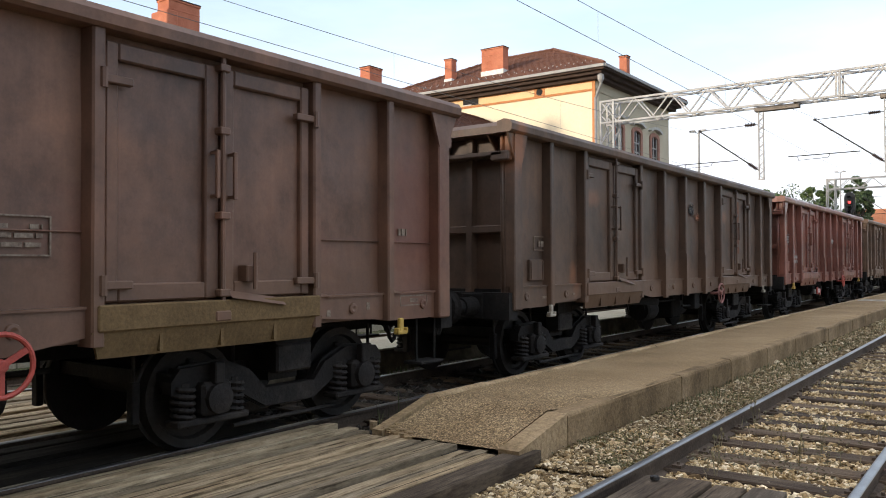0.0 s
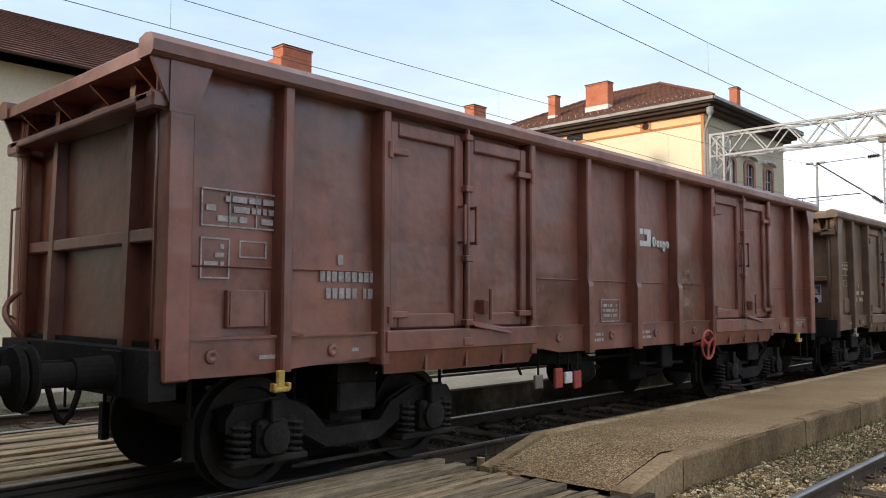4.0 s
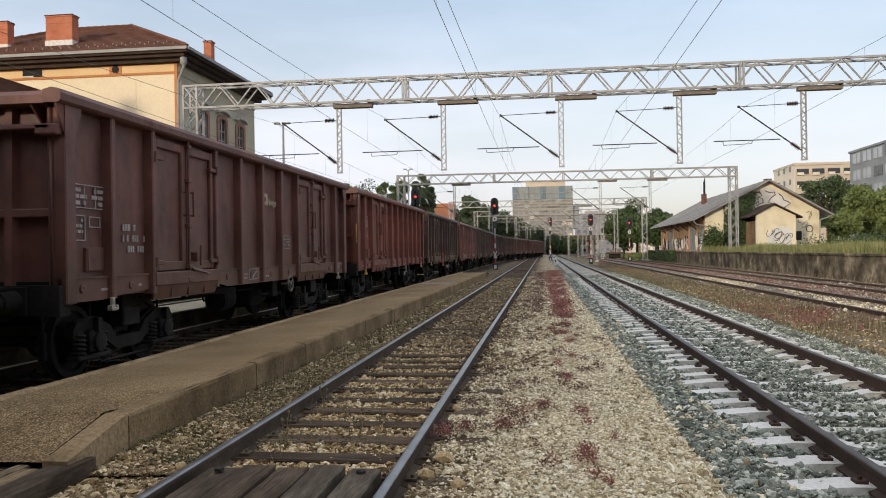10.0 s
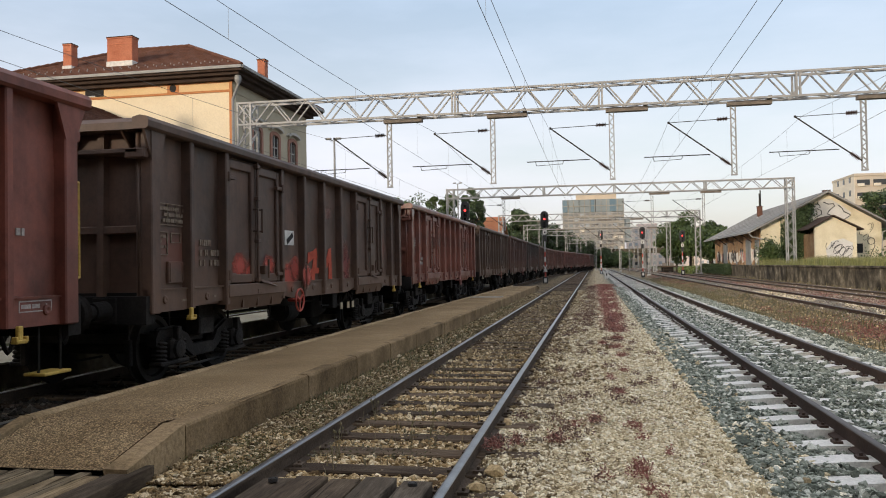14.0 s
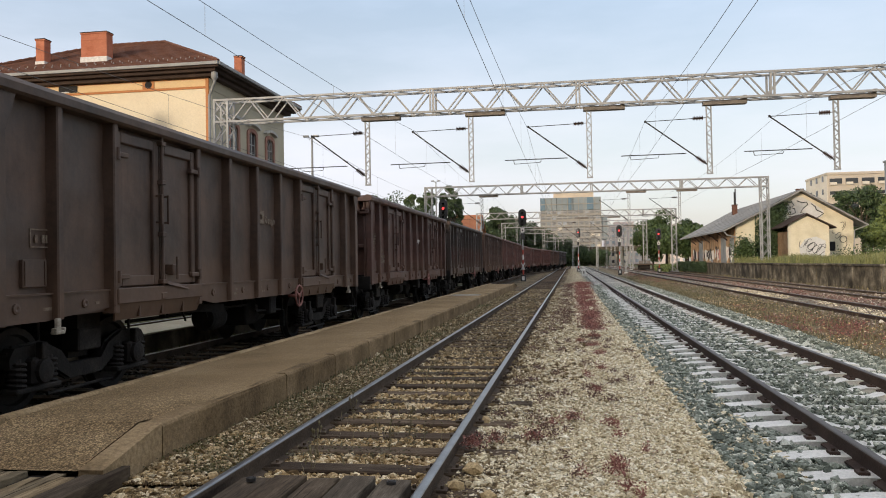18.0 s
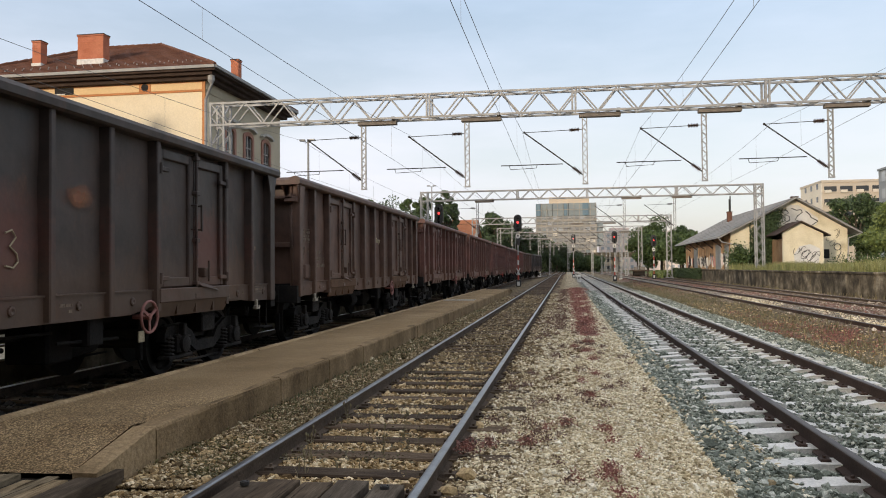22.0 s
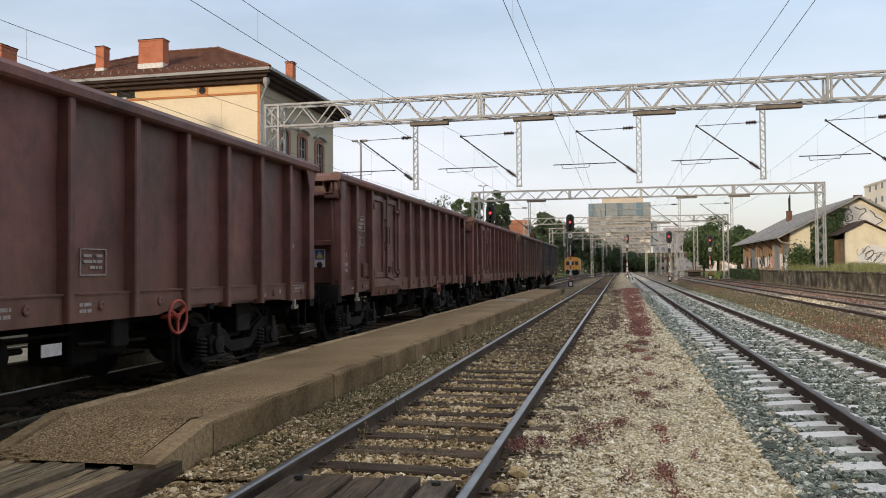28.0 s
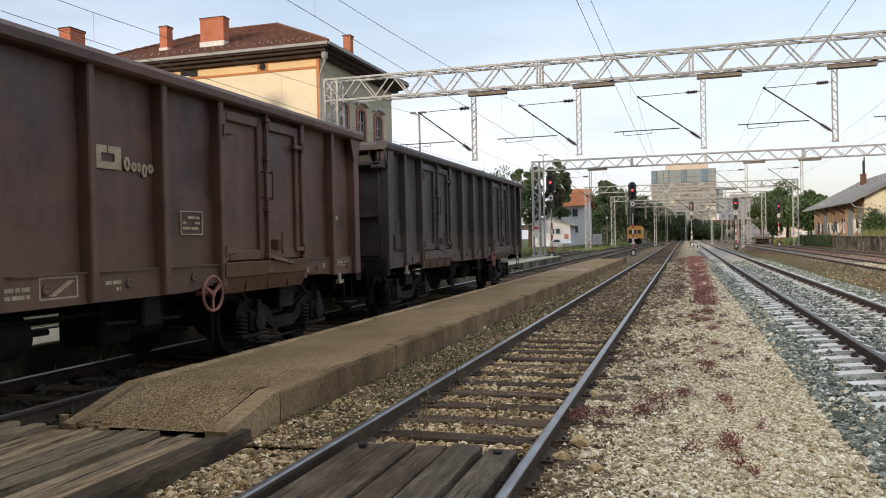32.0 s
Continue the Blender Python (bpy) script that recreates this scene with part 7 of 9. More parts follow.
def build_station():
    b = thing("station_building", "yellow rendered station building with tiled hip roof and chimneys", "building")
    x1, x0, y0, y1, zt = -17.0, -30.6, 35.8, 45.9, 10.7
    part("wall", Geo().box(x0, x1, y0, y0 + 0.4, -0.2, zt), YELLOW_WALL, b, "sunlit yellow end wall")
    g = Geo()
    for za, zb, w in ((-0.2, 2.2, 0), (2.2, 4.3, 1.1), (4.3, 7.05, 0), (7.05, 8.8, 0.95), (8.8, zt, 0)):
        cuts = [y0 + 0.4] + [y + s * w / 2 for y in (38.6, 41.0, 43.55) if w for s in (-1, 1)] + [y1]
        for ya, yb in zip(cuts[::2], cuts[1::2]):
            g.box(x1 - 0.4, x1, ya, yb, za, zb)
    part("wall", g, SHADED_RENDER, b, "wall towards the tracks, its shade put into a greyer cream")
    part("wall", Geo().box(x0, x1 - 0.4, y1 - 0.4, y1, -0.2, zt), SHADED_RENDER, b)
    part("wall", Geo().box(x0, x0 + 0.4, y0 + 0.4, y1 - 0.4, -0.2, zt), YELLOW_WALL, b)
    # frieze with small round openings
    part("frieze", Geo().box(x0, x1 - 0.135, y0 - 0.05, y0, 10.11, 10.21), ORANGE_TRIM, b, "orange string course")
    part("frieze", Geo().box(x0, x1 - 0.135, y0 - 0.03, y0, 10.22, 10.56), FRIEZE, b)
    part("frieze", Geo().box(x0, x1 - 0.135, y0 - 0.045, y0, 10.565, 10.6), ORANGE_TRIM, b)
    part("corner_strip", Geo().box(x1 - 0.13, x1 + 0.02, y0 - 0.055, y0 + 0.02, -0.2, 10.6), ORANGE_TRIM, b, "orange corner strip")
    part("frieze", Geo().box(x1, x1 + 0.04, y0 + 0.02, y1, 10.1, 10.22), SHADED_RENDER, b)
    for x in (-20.08, -27.3):
        part("vent_frame", Geo().bevel_box(x - 0.31, x + 0.31, y0 - 0.05, y0 - 0.012, 10.215, 10.6, 0.01), ORANGE_TRIM, b)
        part("vent", Geo().lathe((x, y0 - 0.045, 10.42), (0, -1, 0), [(0, 0.19), (0.015, 0.18), (0.016, 0.0)], 16), BLACK_PAINT, b)
    part("attic_window", Geo().box(-24.86, -23.85, y0 - 0.05, y0 - 0.031, 10.24, 10.59), BLACK_PAINT, b)
    part("attic_sill", Geo().box(-24.86, -24.3, y0 - 0.06, y0 - 0.052, 10.24, 10.30), WHITE_PAINT, b)
    for y in (38.6, 41.0, 43.55):
        arched_window(b, x1, y, 7.05, 0.95, 1.75)
        arched_window(b, x1, y, 2.2, 1.1, 2.1)
    e0, e1, f0, f1 = x0 - 0.85, x1 + 0.85, y0 - 0.75, y1 + 0.75
    part("eaves_board", Geo().box(e0 + 0.02, e1 - 0.02, f0 + 0.02, f1 - 0.02, 10.95, 11.06), SOFFIT, b, "dark brown boarded eaves")
    part("eaves_cornice", Geo().box(x0 - 0.35, x1 + 0.35, y0 - 0.3, y1 + 0.35, 10.62, 10.8).box(x0 - 0.6, x1 + 0.6, y0 - 0.55, y1 + 0.55, 10.8, 10.95), SOFFIT, b)
    for a, c in (((e0, f0), (e1, f0)), ((e1, f0), (e1, f1)), ((e1, f1), (e0, f1)), ((e0, f1), (e0, f0))):
        part("gutter", Geo().beam((*a, 11.12), (*c, 11.12), 0.16, 0.14), GUTTER, b, "pale zinc gutter")
    part("downpipe", Geo().tube([(x1 + 0.5, y0 - 0.4, 11.0), (x1 + 0.5, y0 - 0.4, 10.3), (x1 + 0.09, y0 - 0.12, 9.7), (x1 + 0.09, y0 - 0.12, 0)], 0.07, 8), GUTTER, b)
    part("rain_head", Geo().lathe((x1 + 0.5, y0 - 0.4, 10.35), (0, 0, 1), [(0, 0.07), (0.15, 0.16), (0.4, 0.16)], 12), GUTTER, b)
    hip_roof(b, e0, e1, f0, f1, 11.16, 2.8, 20, ROOF_TILE)
    guard = Geo().box(-0.014, 0.014, -0.03, 0.03, 0.0, 0.07).mesh("snow_guard")
    for k in range(30):
        for r, f in ((0, 0.14), (1, 0.2)):
            xx = e0 + (e1 - e0) * ((k + 0.5 * r) / 30 * (1 - 0.5 * f) + 0.22 * f)
            part("snow_guard", guard, GUTTER, b).matrix_basis = pose(xx, f0 + 5.8 * f, 11.18 + 2.8 * f)
    chimney(b, -24.25, -22.85, 36.7, 37.25, 12.0, 13.5)
    chimney(b, -26.92, -26.44, 36.9, 37.4, 12.0, 13.4)
    chimney(b, -18.66, -18.22, 42.6, 43.05, 12.2, 13.5)
    w = thing("station_wing", "low station wing with dark tiled roof and chimneys", "building")
    a0, a1, c0, c1 = -30.6, -17.6, -30.0, 35.75
    part("wall", Geo().box(a1 - 0.4, a1, c0, c1, -0.2, 6.4), YELLOW_WALL, w)
    part("wall", Geo().box(a0, a0 + 0.4, c0, c1, -0.2, 6.4), YELLOW_WALL, w)
    part("wall", Geo().box(a0 + 0.4, a1 - 0.4, c0, c0 + 0.4, -0.2, 6.4), YELLOW_WALL, w)
    for s, (xa, xb) in enumerate(((a1 + 0.7, -24.1), (a0 - 0.7, -24.1))):
        roof_slope(((xa, c0, 6.4), (xa, c1, 6.4), (xb, c1, 9.65), (xb, c0, 9.65)), 22, 150, ROOF_TILE, w)
        part("roof_deck", Geo().add([(xa, c0, 6.38), (xa, c1, 6.38), (xb, c1, 9.62), (xb, c0, 9.62)], [(0, 1, 2, 3)]), SOFFIT, w)
    chimney(w, -24.85, -24.2, 16.6, 17.9, 9.2, 11.0)
    part("chimney_shoulder", Geo().bevel_box(-25.1, -24.15, 16.5, 16.95, 9.2, 10.55, 0.03), BRICK_RED, w, "lower shoulder of the chimney")
    chimney(w, -24.55, -23.98, 27.0, 27.85, 9.2, 10.62)


build_station()

# plain dark wall, added unseen at the tracks' near end to block sky light
WALL_PLAIN = surface("plain_dark_blocker", [(0.05, 0.045, 0.04), (0.08, 0.07, 0.06)], 0.4, 6, 0.2, 0.95, 0.0)
ob = part("wall_south", Geo().box(-4.3, 26, -10.4, -10.0, -0.3, 14.0), WALL_PLAIN)
tagged(ob, "unseen added wall that blocks sky light behind the camera", "wall", kind="structure")


# ---- loading platform and goods shed ----
SHED_WALL = surface("faded_cream_render", [(0.52, 0.45, 0.30), (0.70, 0.63, 0.46), (0.76, 0.70, 0.54)], 0.5, 12, 0.18, 0.92, 0.2)
SHED_ROOF = surface("grey_fibre_cement", [(0.21, 0.205, 0.195), (0.27, 0.265, 0.25), (0.33, 0.325, 0.305)], 0.5, 9, 0.22, 0.9, 0.3)
SHED_BOARD = surface("weathered_shed_boards", [(0.24, 0.15, 0.085), (0.42, 0.27, 0.155), (0.56, 0.40, 0.25)], 0.6, 8, 0.35, 0.9, 0.4, random="object")
SHED_BRICK = surface("sooty_brick", [(0.10, 0.05, 0.035), (0.17, 0.085, 0.06)], 2, 25, 0.3, 0.9, 0.3)
SCRAWL = plain("black_scrawl", (0.03, 0.03, 0.032), 0.7)
GREY_DOOR = surface("grey_painted_door", [(0.18, 0.19, 0.19), (0.30, 0.31, 0.30)], 1, 14, 0.3, 0.8, 0.2)


def scrawl(parent, seed, x0, x1, y, z0, z1, n, name="scrawl"):
    """Loose painted loops on a wall that faces -y."""
    rnd = random.Random(seed)
    for k in range(n):
        cx, cz = rnd.uniform(x0, x1), rnd.uniform(z0, z1)
        r, ph = rnd.uniform(0.25, 0.6), rnd.uniform(0, 6)
        pts = [(cx + r * math.cos(ph + i * 0.5) * (0.6 + 0.06 * i), y, cz + r * 0.8 * math.sin(ph + i * 0.62)) for i in range(rnd.randint(5, 11))]
        part(name, Geo().tube(pts, 0.022, 5), SCRAWL, parent, "black line scrawl")


def build_shed():
    lp = thing("loading_platform", "old stained concrete loading platform wall along the siding", "loading platform", kind="structure")
    rnd = random.Random(21)
    x = 14.3
    part("core", Geo().box(x + 0.3, 60, -30, 112, -0.4, 0.98), WALL_OLD, lp)
    y = -12.0
    panel = Geo().bevel_box(0, 0.34, 0.01, 1.99, -0.4, 1.0, 0.02).mesh("wall_panel")
    cap = Geo().bevel_box(-0.06, 0.4, 0.005, 1.995, 1.0, 1.12, 0.02).mesh("coping")
    while y < 112:
        part("wall_panel", panel, WALL_OLD, lp).matrix_basis = pose(x + rnd.uniform(-0.015, 0.015), y, rnd.uniform(-0.01, 0.01))
        part("coping", cap, WALL_OLD, lp).matrix_basis = pose(x, y, rnd.uniform(-0.012, 0.008))
        y += 2.0
    s = thing("goods_shed", "derelict cream goods shed with grey roof and wall scrawls", "building")
    gx0, gx1, gy0, gy1, ze = 15.3, 25.6, 78.0, 106.5, 4.75
    ax, az = 21.0, 7.75
    g = Geo().prism([(gx0, 0.9), (gx1, 0.9), (gx1, ze), (ax, az - 0.2), (gx0, ze)], gy0, gy0 + 0.35)
    part("gable_wall", g, SHED_WALL, s, "faded cream gable wall")
    part("gable_wall", Geo().prism([(gx0, 0.9), (gx1, 0.9), (gx1, ze), (ax, az - 0.2), (gx0, ze)], gy1 - 0.35, gy1), SHED_WALL, s)
    part("side_wall", Geo().box(gx1 - 0.3, gx1, gy0 + 0.35, gy1 - 0.35, 0.9, ze), SHED_WALL, s)
    part("side_wall", Geo().box(gx0, gx0 + 0.3, gy0 + 0.35, gy1 - 0.35, 0.9, ze), SHED_BOARD, s, "weathered boarded side with scrawls")
    board = Geo().bevel_box(-0.05, 0, 0.01, 0.35, 0.95, 4.3, 0.01).mesh("board")
    yb = gy0 + 0.4
    while yb < gy1 - 0.4:
        part("board", board, SHED_BOARD, s).matrix_basis = pose(gx0 - 0.005, yb, 0)
        yb += 0.36
    for yd in (82.5, 96.5):
        part("sliding_door", Geo().bevel_box(gx0 - 0.14, gx0 - 0.07, yd, yd + 2.6, 1.0, 3.6, 0.02), GREY_DOOR, s, "grey scrawled sliding door")
    # roof
    for (xa, za), (xb, zb) in (((gx0 - 1.25, 4.15), (ax, az)), ((gx1 + 1.0, 4.42), (ax, az))):
        a, b, c, d = (xa, gy0 - 0.75, za), (xa, gy1 + 0.6, za), (xb, gy1 + 0.6, zb), (xb, gy0 - 0.75, zb)
        deck = Geo().add([a, b, c, d] + [(p[0], p[1], p[2] - 0.14) for p in (a, b, c, d)], [(0, 1, 2, 3), (4, 7, 6, 5), (0, 4, 5, 1), (1, 5, 6, 2), (2, 6, 7, 3), (3, 7, 4, 0)])
        part("roof_slope", deck, SHED_ROOF, s, "grey fibre-cement roof slope")
        roof_slope((a, b, c, d), 14, 60, SHED_ROOF, s)
        part("gutter", Geo().beam((xa, gy0 - 0.75, za - 0.06), (xa, gy1 + 0.6, za - 0.06), 0.14, 0.12), GUTTER, s)
        part("verge_board", Geo().beam((xa, gy0 - 0.78, za - 0.08), (xb, gy0 - 0.78, zb - 0.08), 0.04, 0.13), SHED_ROOF, s)
    part("rain_pipe", Geo().tube([(gx0 - 1.2, gy0 - 0.6, 4.05), (gx0 - 0.9, gy0 - 0.5, 3.7), (gx0 + 0.9, gy0 - 0.1, 3.3), (gx0 + 0.95, gy0 - 0.08, 1.0)], 0.06, 8), GUTTER, s)
    part("rain_pipe", Geo().tube([(gx1 + 0.95, gy0 - 0.6, 4.3), (gx1 + 0.05, gy0 - 0.12, 3.9), (gx1 - 0.1, gy0 - 0.08, 1.0)], 0.06, 8), GUTTER, s)
    for yy in range(82, 106, 5):
        part("bracket", Geo().beam((gx0 - 0.05, yy, 3.3), (gx0 - 1.1, yy, 4.12), 0.12), SOFFIT, s)
    chimney(s, 18.35, 18.85, 95.0, 95.6, 6.2, 7.65, SHED_BRICK)
    for dy in (0.2, 0.6):
        part("flue_pipe", Geo().rod((18.5 + dy * 0.4, 95.1 + dy * 0.6, 7.6), (18.5 + dy * 0.4, 95.1 + dy * 0.6, 8.9 + dy), 0.07, 8), STEEL_DARK, s)
    chimney(s, 21.5, 22.05, 80.5, 81.1, 7.2, 8.05, SHED_BRICK)
    white = surface("white_wall_spray", [(0.55, 0.54, 0.51), (0.66, 0.65, 0.62)], 1.2, 20, 0.2, 0.85, 0.1)
    part("paint_field", Geo().prism([(19.2, 5.05), (20.4, 4.95), (22.0, 5.0), (22.9, 5.2), (23.1, 5.75), (22.3, 6.4), (21.3, 7.05), (20.7, 7.05), (19.8, 6.5), (19.1, 5.9)], gy0 - 0.005, gy0 - 0.001), white, s, "white sprayed field")
    for line in ([(19.6, 6.35), (19.95, 6.6), (20.35, 6.55), (20.5, 6.3), (20.15, 6.15), (20.55, 6.0), (20.6, 5.65), (20.2, 5.45), (19.7, 5.6), (19.55, 5.3)], [(20.0, 5.35), (20.5, 5.2), (20.85, 5.45), (21.15, 5.25)],
                 [(20.75, 6.75), (21.2, 6.55), (21.6, 6.6), (21.7, 6.35), (21.3, 6.05), (21.05, 5.65), (21.35, 5.55), (21.6, 5.3)], [(22.0, 6.45), (22.35, 6.15), (22.45, 5.85), (22.85, 5.65), (23.05, 5.5), (22.6, 5.2), (22.3, 4.95)]):
        part("scrawl", Geo().tube([(x, gy0 - 0.01, z) for x, z in line], 0.045, 5), SCRAWL, s, "bold black outline")
    ring = [(24.7 + 0.3 * math.cos(a * 0.5236), gy0 - 0.01, 3.1 + 0.3 * math.sin(a * 0.5236)) for a in range(13)] + [(25.0, gy0 - 0.01, 2.6), (24.75, gy0 - 0.01, 2.1)]
    part("scrawl", Geo().tube(ring, 0.035, 5), SCRAWL, s, "black loop with a tail")
    scrawl(s, 4, 22.6, 24.6, gy0 - 0.006, 3.2, 4.6, 8)
    part("opening", Geo().box(23.05, 24.0, gy0 - 0.02, gy0 - 0.004, 2.05, 2.9), BLACK_PAINT, s, "dark doorway")
    # sprayed colours on the boarded side
    rnd2 = random.Random(14)
    tones = [plain("spray_%s" % nm, c, 0.8) for nm, c in (("white", (0.6, 0.58, 0.54)), ("pink", (0.42, 0.22, 0.2)), ("grey", (0.25, 0.26, 0.27)), ("black", (0.03, 0.03, 0.03)), ("ochre", (0.45, 0.27, 0.1)))]
    for k in range(9):
        yy, zz, ry, rz = rnd2.uniform(79, 104), rnd2.uniform(1.4, 2.3), rnd2.uniform(0.5, 1.1), rnd2.uniform(0.3, 0.6)
        pts = [(yy + ry * math.cos(a * 0.449) * rnd2.uniform(0.7, 1.0), zz + rz * math.sin(a * 0.449) * rnd2.uniform(0.7, 1.0)) for a in range(14)]
        part("scrawl", Geo().prism(pts, gx0 - 0.058 - 0.001 * k, gx0 - 0.04, "x"), tones[(0, 0, 2, 1)[k % 4]], s, "sprayed colour patch")
    for k in range(44):
        yy, zz = rnd2.uniform(79, 104.5), rnd2.uniform(1.15, 1.6)
        pts = [(gx0 - 0.075, yy + 0.16 * i + rnd2.uniform(-0.12, 0.12), zz + (rnd2.uniform(0.5, 1.2) if i % 2 else rnd2.uniform(0, 0.25))) for i in range(rnd2.randint(4, 8))]
        part("scrawl", Geo().tube(pts, 0.065, 5), tones[(0, 3, 3, 1, 0)[k % 5]], s, "sprayed letter strokes")
    part("side_door", Geo().bevel_box(gx0 - 0.1, gx0 - 0.06, 78.6, 80.6, 0.98, 3.5, 0.02), GREY_DOOR, s, "grey plank door")
    # annex
    n = thing("shed_annex", "small cream annex with dark roof and scrawls", "building")
    x0, x1, y0 = 18.9, 22.3, 74.0
    part("gable_wall", Geo().prism([(x0, 0.9), (x1, 0.9), (x1, 4.2), (20.4, 5.2), (x0, 4.35)], y0, y0 + 0.25), SHED_WALL, n)
    part("side_wall", Geo().box(x0, x0 + 0.2, y0 + 0.25, 77.97, 0.9, 3.8), SHED_BOARD, n)
    part("side_wall", Geo().box(x1 - 0.2, x1, y0 + 0.25, 77.97, 0.9, 4.0), SHED_WALL, n)
    for (xa, za), (xb, zb) in (((x0 - 0.6, 4.2), (20.4, 5.36)), ((x1 + 0.5, 4.08), (20.4, 5.36))):
        a, b, c, d = (xa, y0 - 0.4, za), (xa, 77.95, za), (xb, 77.95, zb), (xb, y0 - 0.4, zb)
        part("roof_slope", Geo().add([a, b, c, d] + [(p[0], p[1], p[2] - 0.1) for p in (a, b, c, d)], [(0, 1, 2, 3), (4, 7, 6, 5), (0, 4, 5, 1), (1, 5, 6, 2), (2, 6, 7, 3), (3, 7, 4, 0)]), SOFFIT, n, "dark brown roof slope")
    part("paint_field", Geo().prism([(19.9, 1.6), (21.9, 1.6), (22.0, 2.9), (21.2, 3.3), (20.3, 3.1), (19.8, 2.4)], y0 - 0.005, y0 - 0.001), white, n, "white sprayed field")
    scrawl(n, 8, 19.8, 21.9, y0 - 0.008, 1.9, 2.9, 11)


build_shed()

# ---- far buildings ----
BEIGE = surface("beige_block_render", [(0.62, 0.57, 0.48), (0.70, 0.65, 0.56)], 0.2, 4, 0.1, 0.9, 0.0)
TAN_PANEL = surface("tan_block_panel", [(0.47, 0.41, 0.34), (0.54, 0.48, 0.40)], 0.2, 4, 0.1, 0.9, 0.0)
BLOCK_GREY = surface("grey_office_wall", [(0.22, 0.24, 0.26), (0.27, 0.29, 0.31)], 0.2, 4, 0.1, 0.7, 0.0)
WINDOW_DARK = plain("dark_far_window", (0.05, 0.055, 0.06), 0.2)
WINDOW_PALE = plain("pale_far_window", (0.36, 0.39, 0.42), 0.25)
TOWER_GLASS = surface("tower_blue_glass", [(0.165, 0.205, 0.225), (0.26, 0.295, 0.30)], 0.15, 3, 0.1, 0.35, 0.0)
TOWER_BEIGE = surface("tower_beige_panel", [(0.27, 0.255, 0.225), (0.37, 0.35, 0.31)], 0.15, 3, 0.12, 0.8, 0.0)


def block(name, label, x0, x1, y0, y1, h, mat, storeys, bays, win, wmat, skip_from=0, face_x=None):
    b = thing(name, label, "building")
    part("body", Geo().box(x0, x1, y0, y1, -0.5, h), mat, b)
    part("parapet", Geo().box(x0 - 0.2, x1 + 0.2, y0 - 0.2, y1 + 0.2, h, h + 0.5), mat, b)
    sh, bw = h / storeys, (x1 - x0) / bays
    ww, wh = bw * win[0], sh * win[1]
    me = Geo().box(0, ww, -0.08, -0.01, 0, wh).mesh("window")
    sill = Geo().box(-0.1, ww + 0.1, -0.2, -0.01, -0.14, -0.02).mesh("sill")
    for s in range(skip_from, storeys):
        for k in range(bays):
            wd = part("window", me, wmat, b)
            wd.matrix_basis = pose(x0 + bw * (k + 0.5) - ww / 2, y0, sh * s + sh * 0.28)
            part("sill", sill, mat, wd)
    if face_x is not None:
        n = max(2, int((y1 - y0) / 4))
        me2 = Geo().box(-0.08, -0.01, 0, 1.1, 0, wh).mesh("window")
        for s in range(skip_from, storeys):
            for k in range(n):
                part("window", me2, wmat, b).matrix_basis = pose(x0, y0 + (y1 - y0) * (k + 0.4) / n, sh * s + sh * 0.28)
    return b


b = block("apartment_block", "beige flat-roofed apartment block with dark balcony openings", 54.2, 67.0, 180, 195.5, 18.9, TAN_PANEL, 7, 4, (0.78, 0.42), WINDOW_DARK, 2)
part("end_wall", Geo().box(54.1, 54.19, 180.2, 195.5, -0.5, 18.9), BEIGE, b, "pale blank end wall")
for s_ in range(2, 7):
    for k in range(4):
        part("balcony", Geo().box(54.2 + 3.2 * k + 0.4, 54.2 + 3.2 * k + 1.7, 179.5, 179.9, 2.7 * s_ + 0.5, 2.7 * s_ + 1.1), BEIGE, b)
        if k < 3:
            part("window", Geo().box(54.04, 54.09, 182.5 + 4.2 * k, 183.6 + 4.2 * k, 2.8 * s_ + 0.9, 2.8 * s_ + 2.1), WINDOW_DARK, b)
part("side_wing", Geo().box(67.0, 71.0, 179.0, 195, -0.5, 19.2), BEIGE, b)
ob = thing("office_block", "long grey office block with rows of pale windows", "building")
part("body", Geo().box(60.0, 80.0, 95, 165, -0.5, 19.4), BLOCK_GREY, ob)
part("parapet", Geo().box(59.8, 80.2, 94.8, 165.2, 19.4, 19.8), BLOCK_GREY, ob)
pane = Geo().box(-0.08, -0.01, 0, 3.6, 0, 1.9).mesh("window")
mull = Geo().box(-0.12, -0.02, 1.72, 1.88, 0, 1.9).mesh("mullion")
for s_ in range(1, 6):
    for k in range(14):
        wd = part("window", pane, WINDOW_PALE if (s_ + k) % 5 else WINDOW_DARK, ob)
        wd.matrix_basis = pose(60.0, 96 + 4.9 * k, 3.25 * s_ + 0.9)
        part("mullion", mull, BLOCK_GREY, wd)


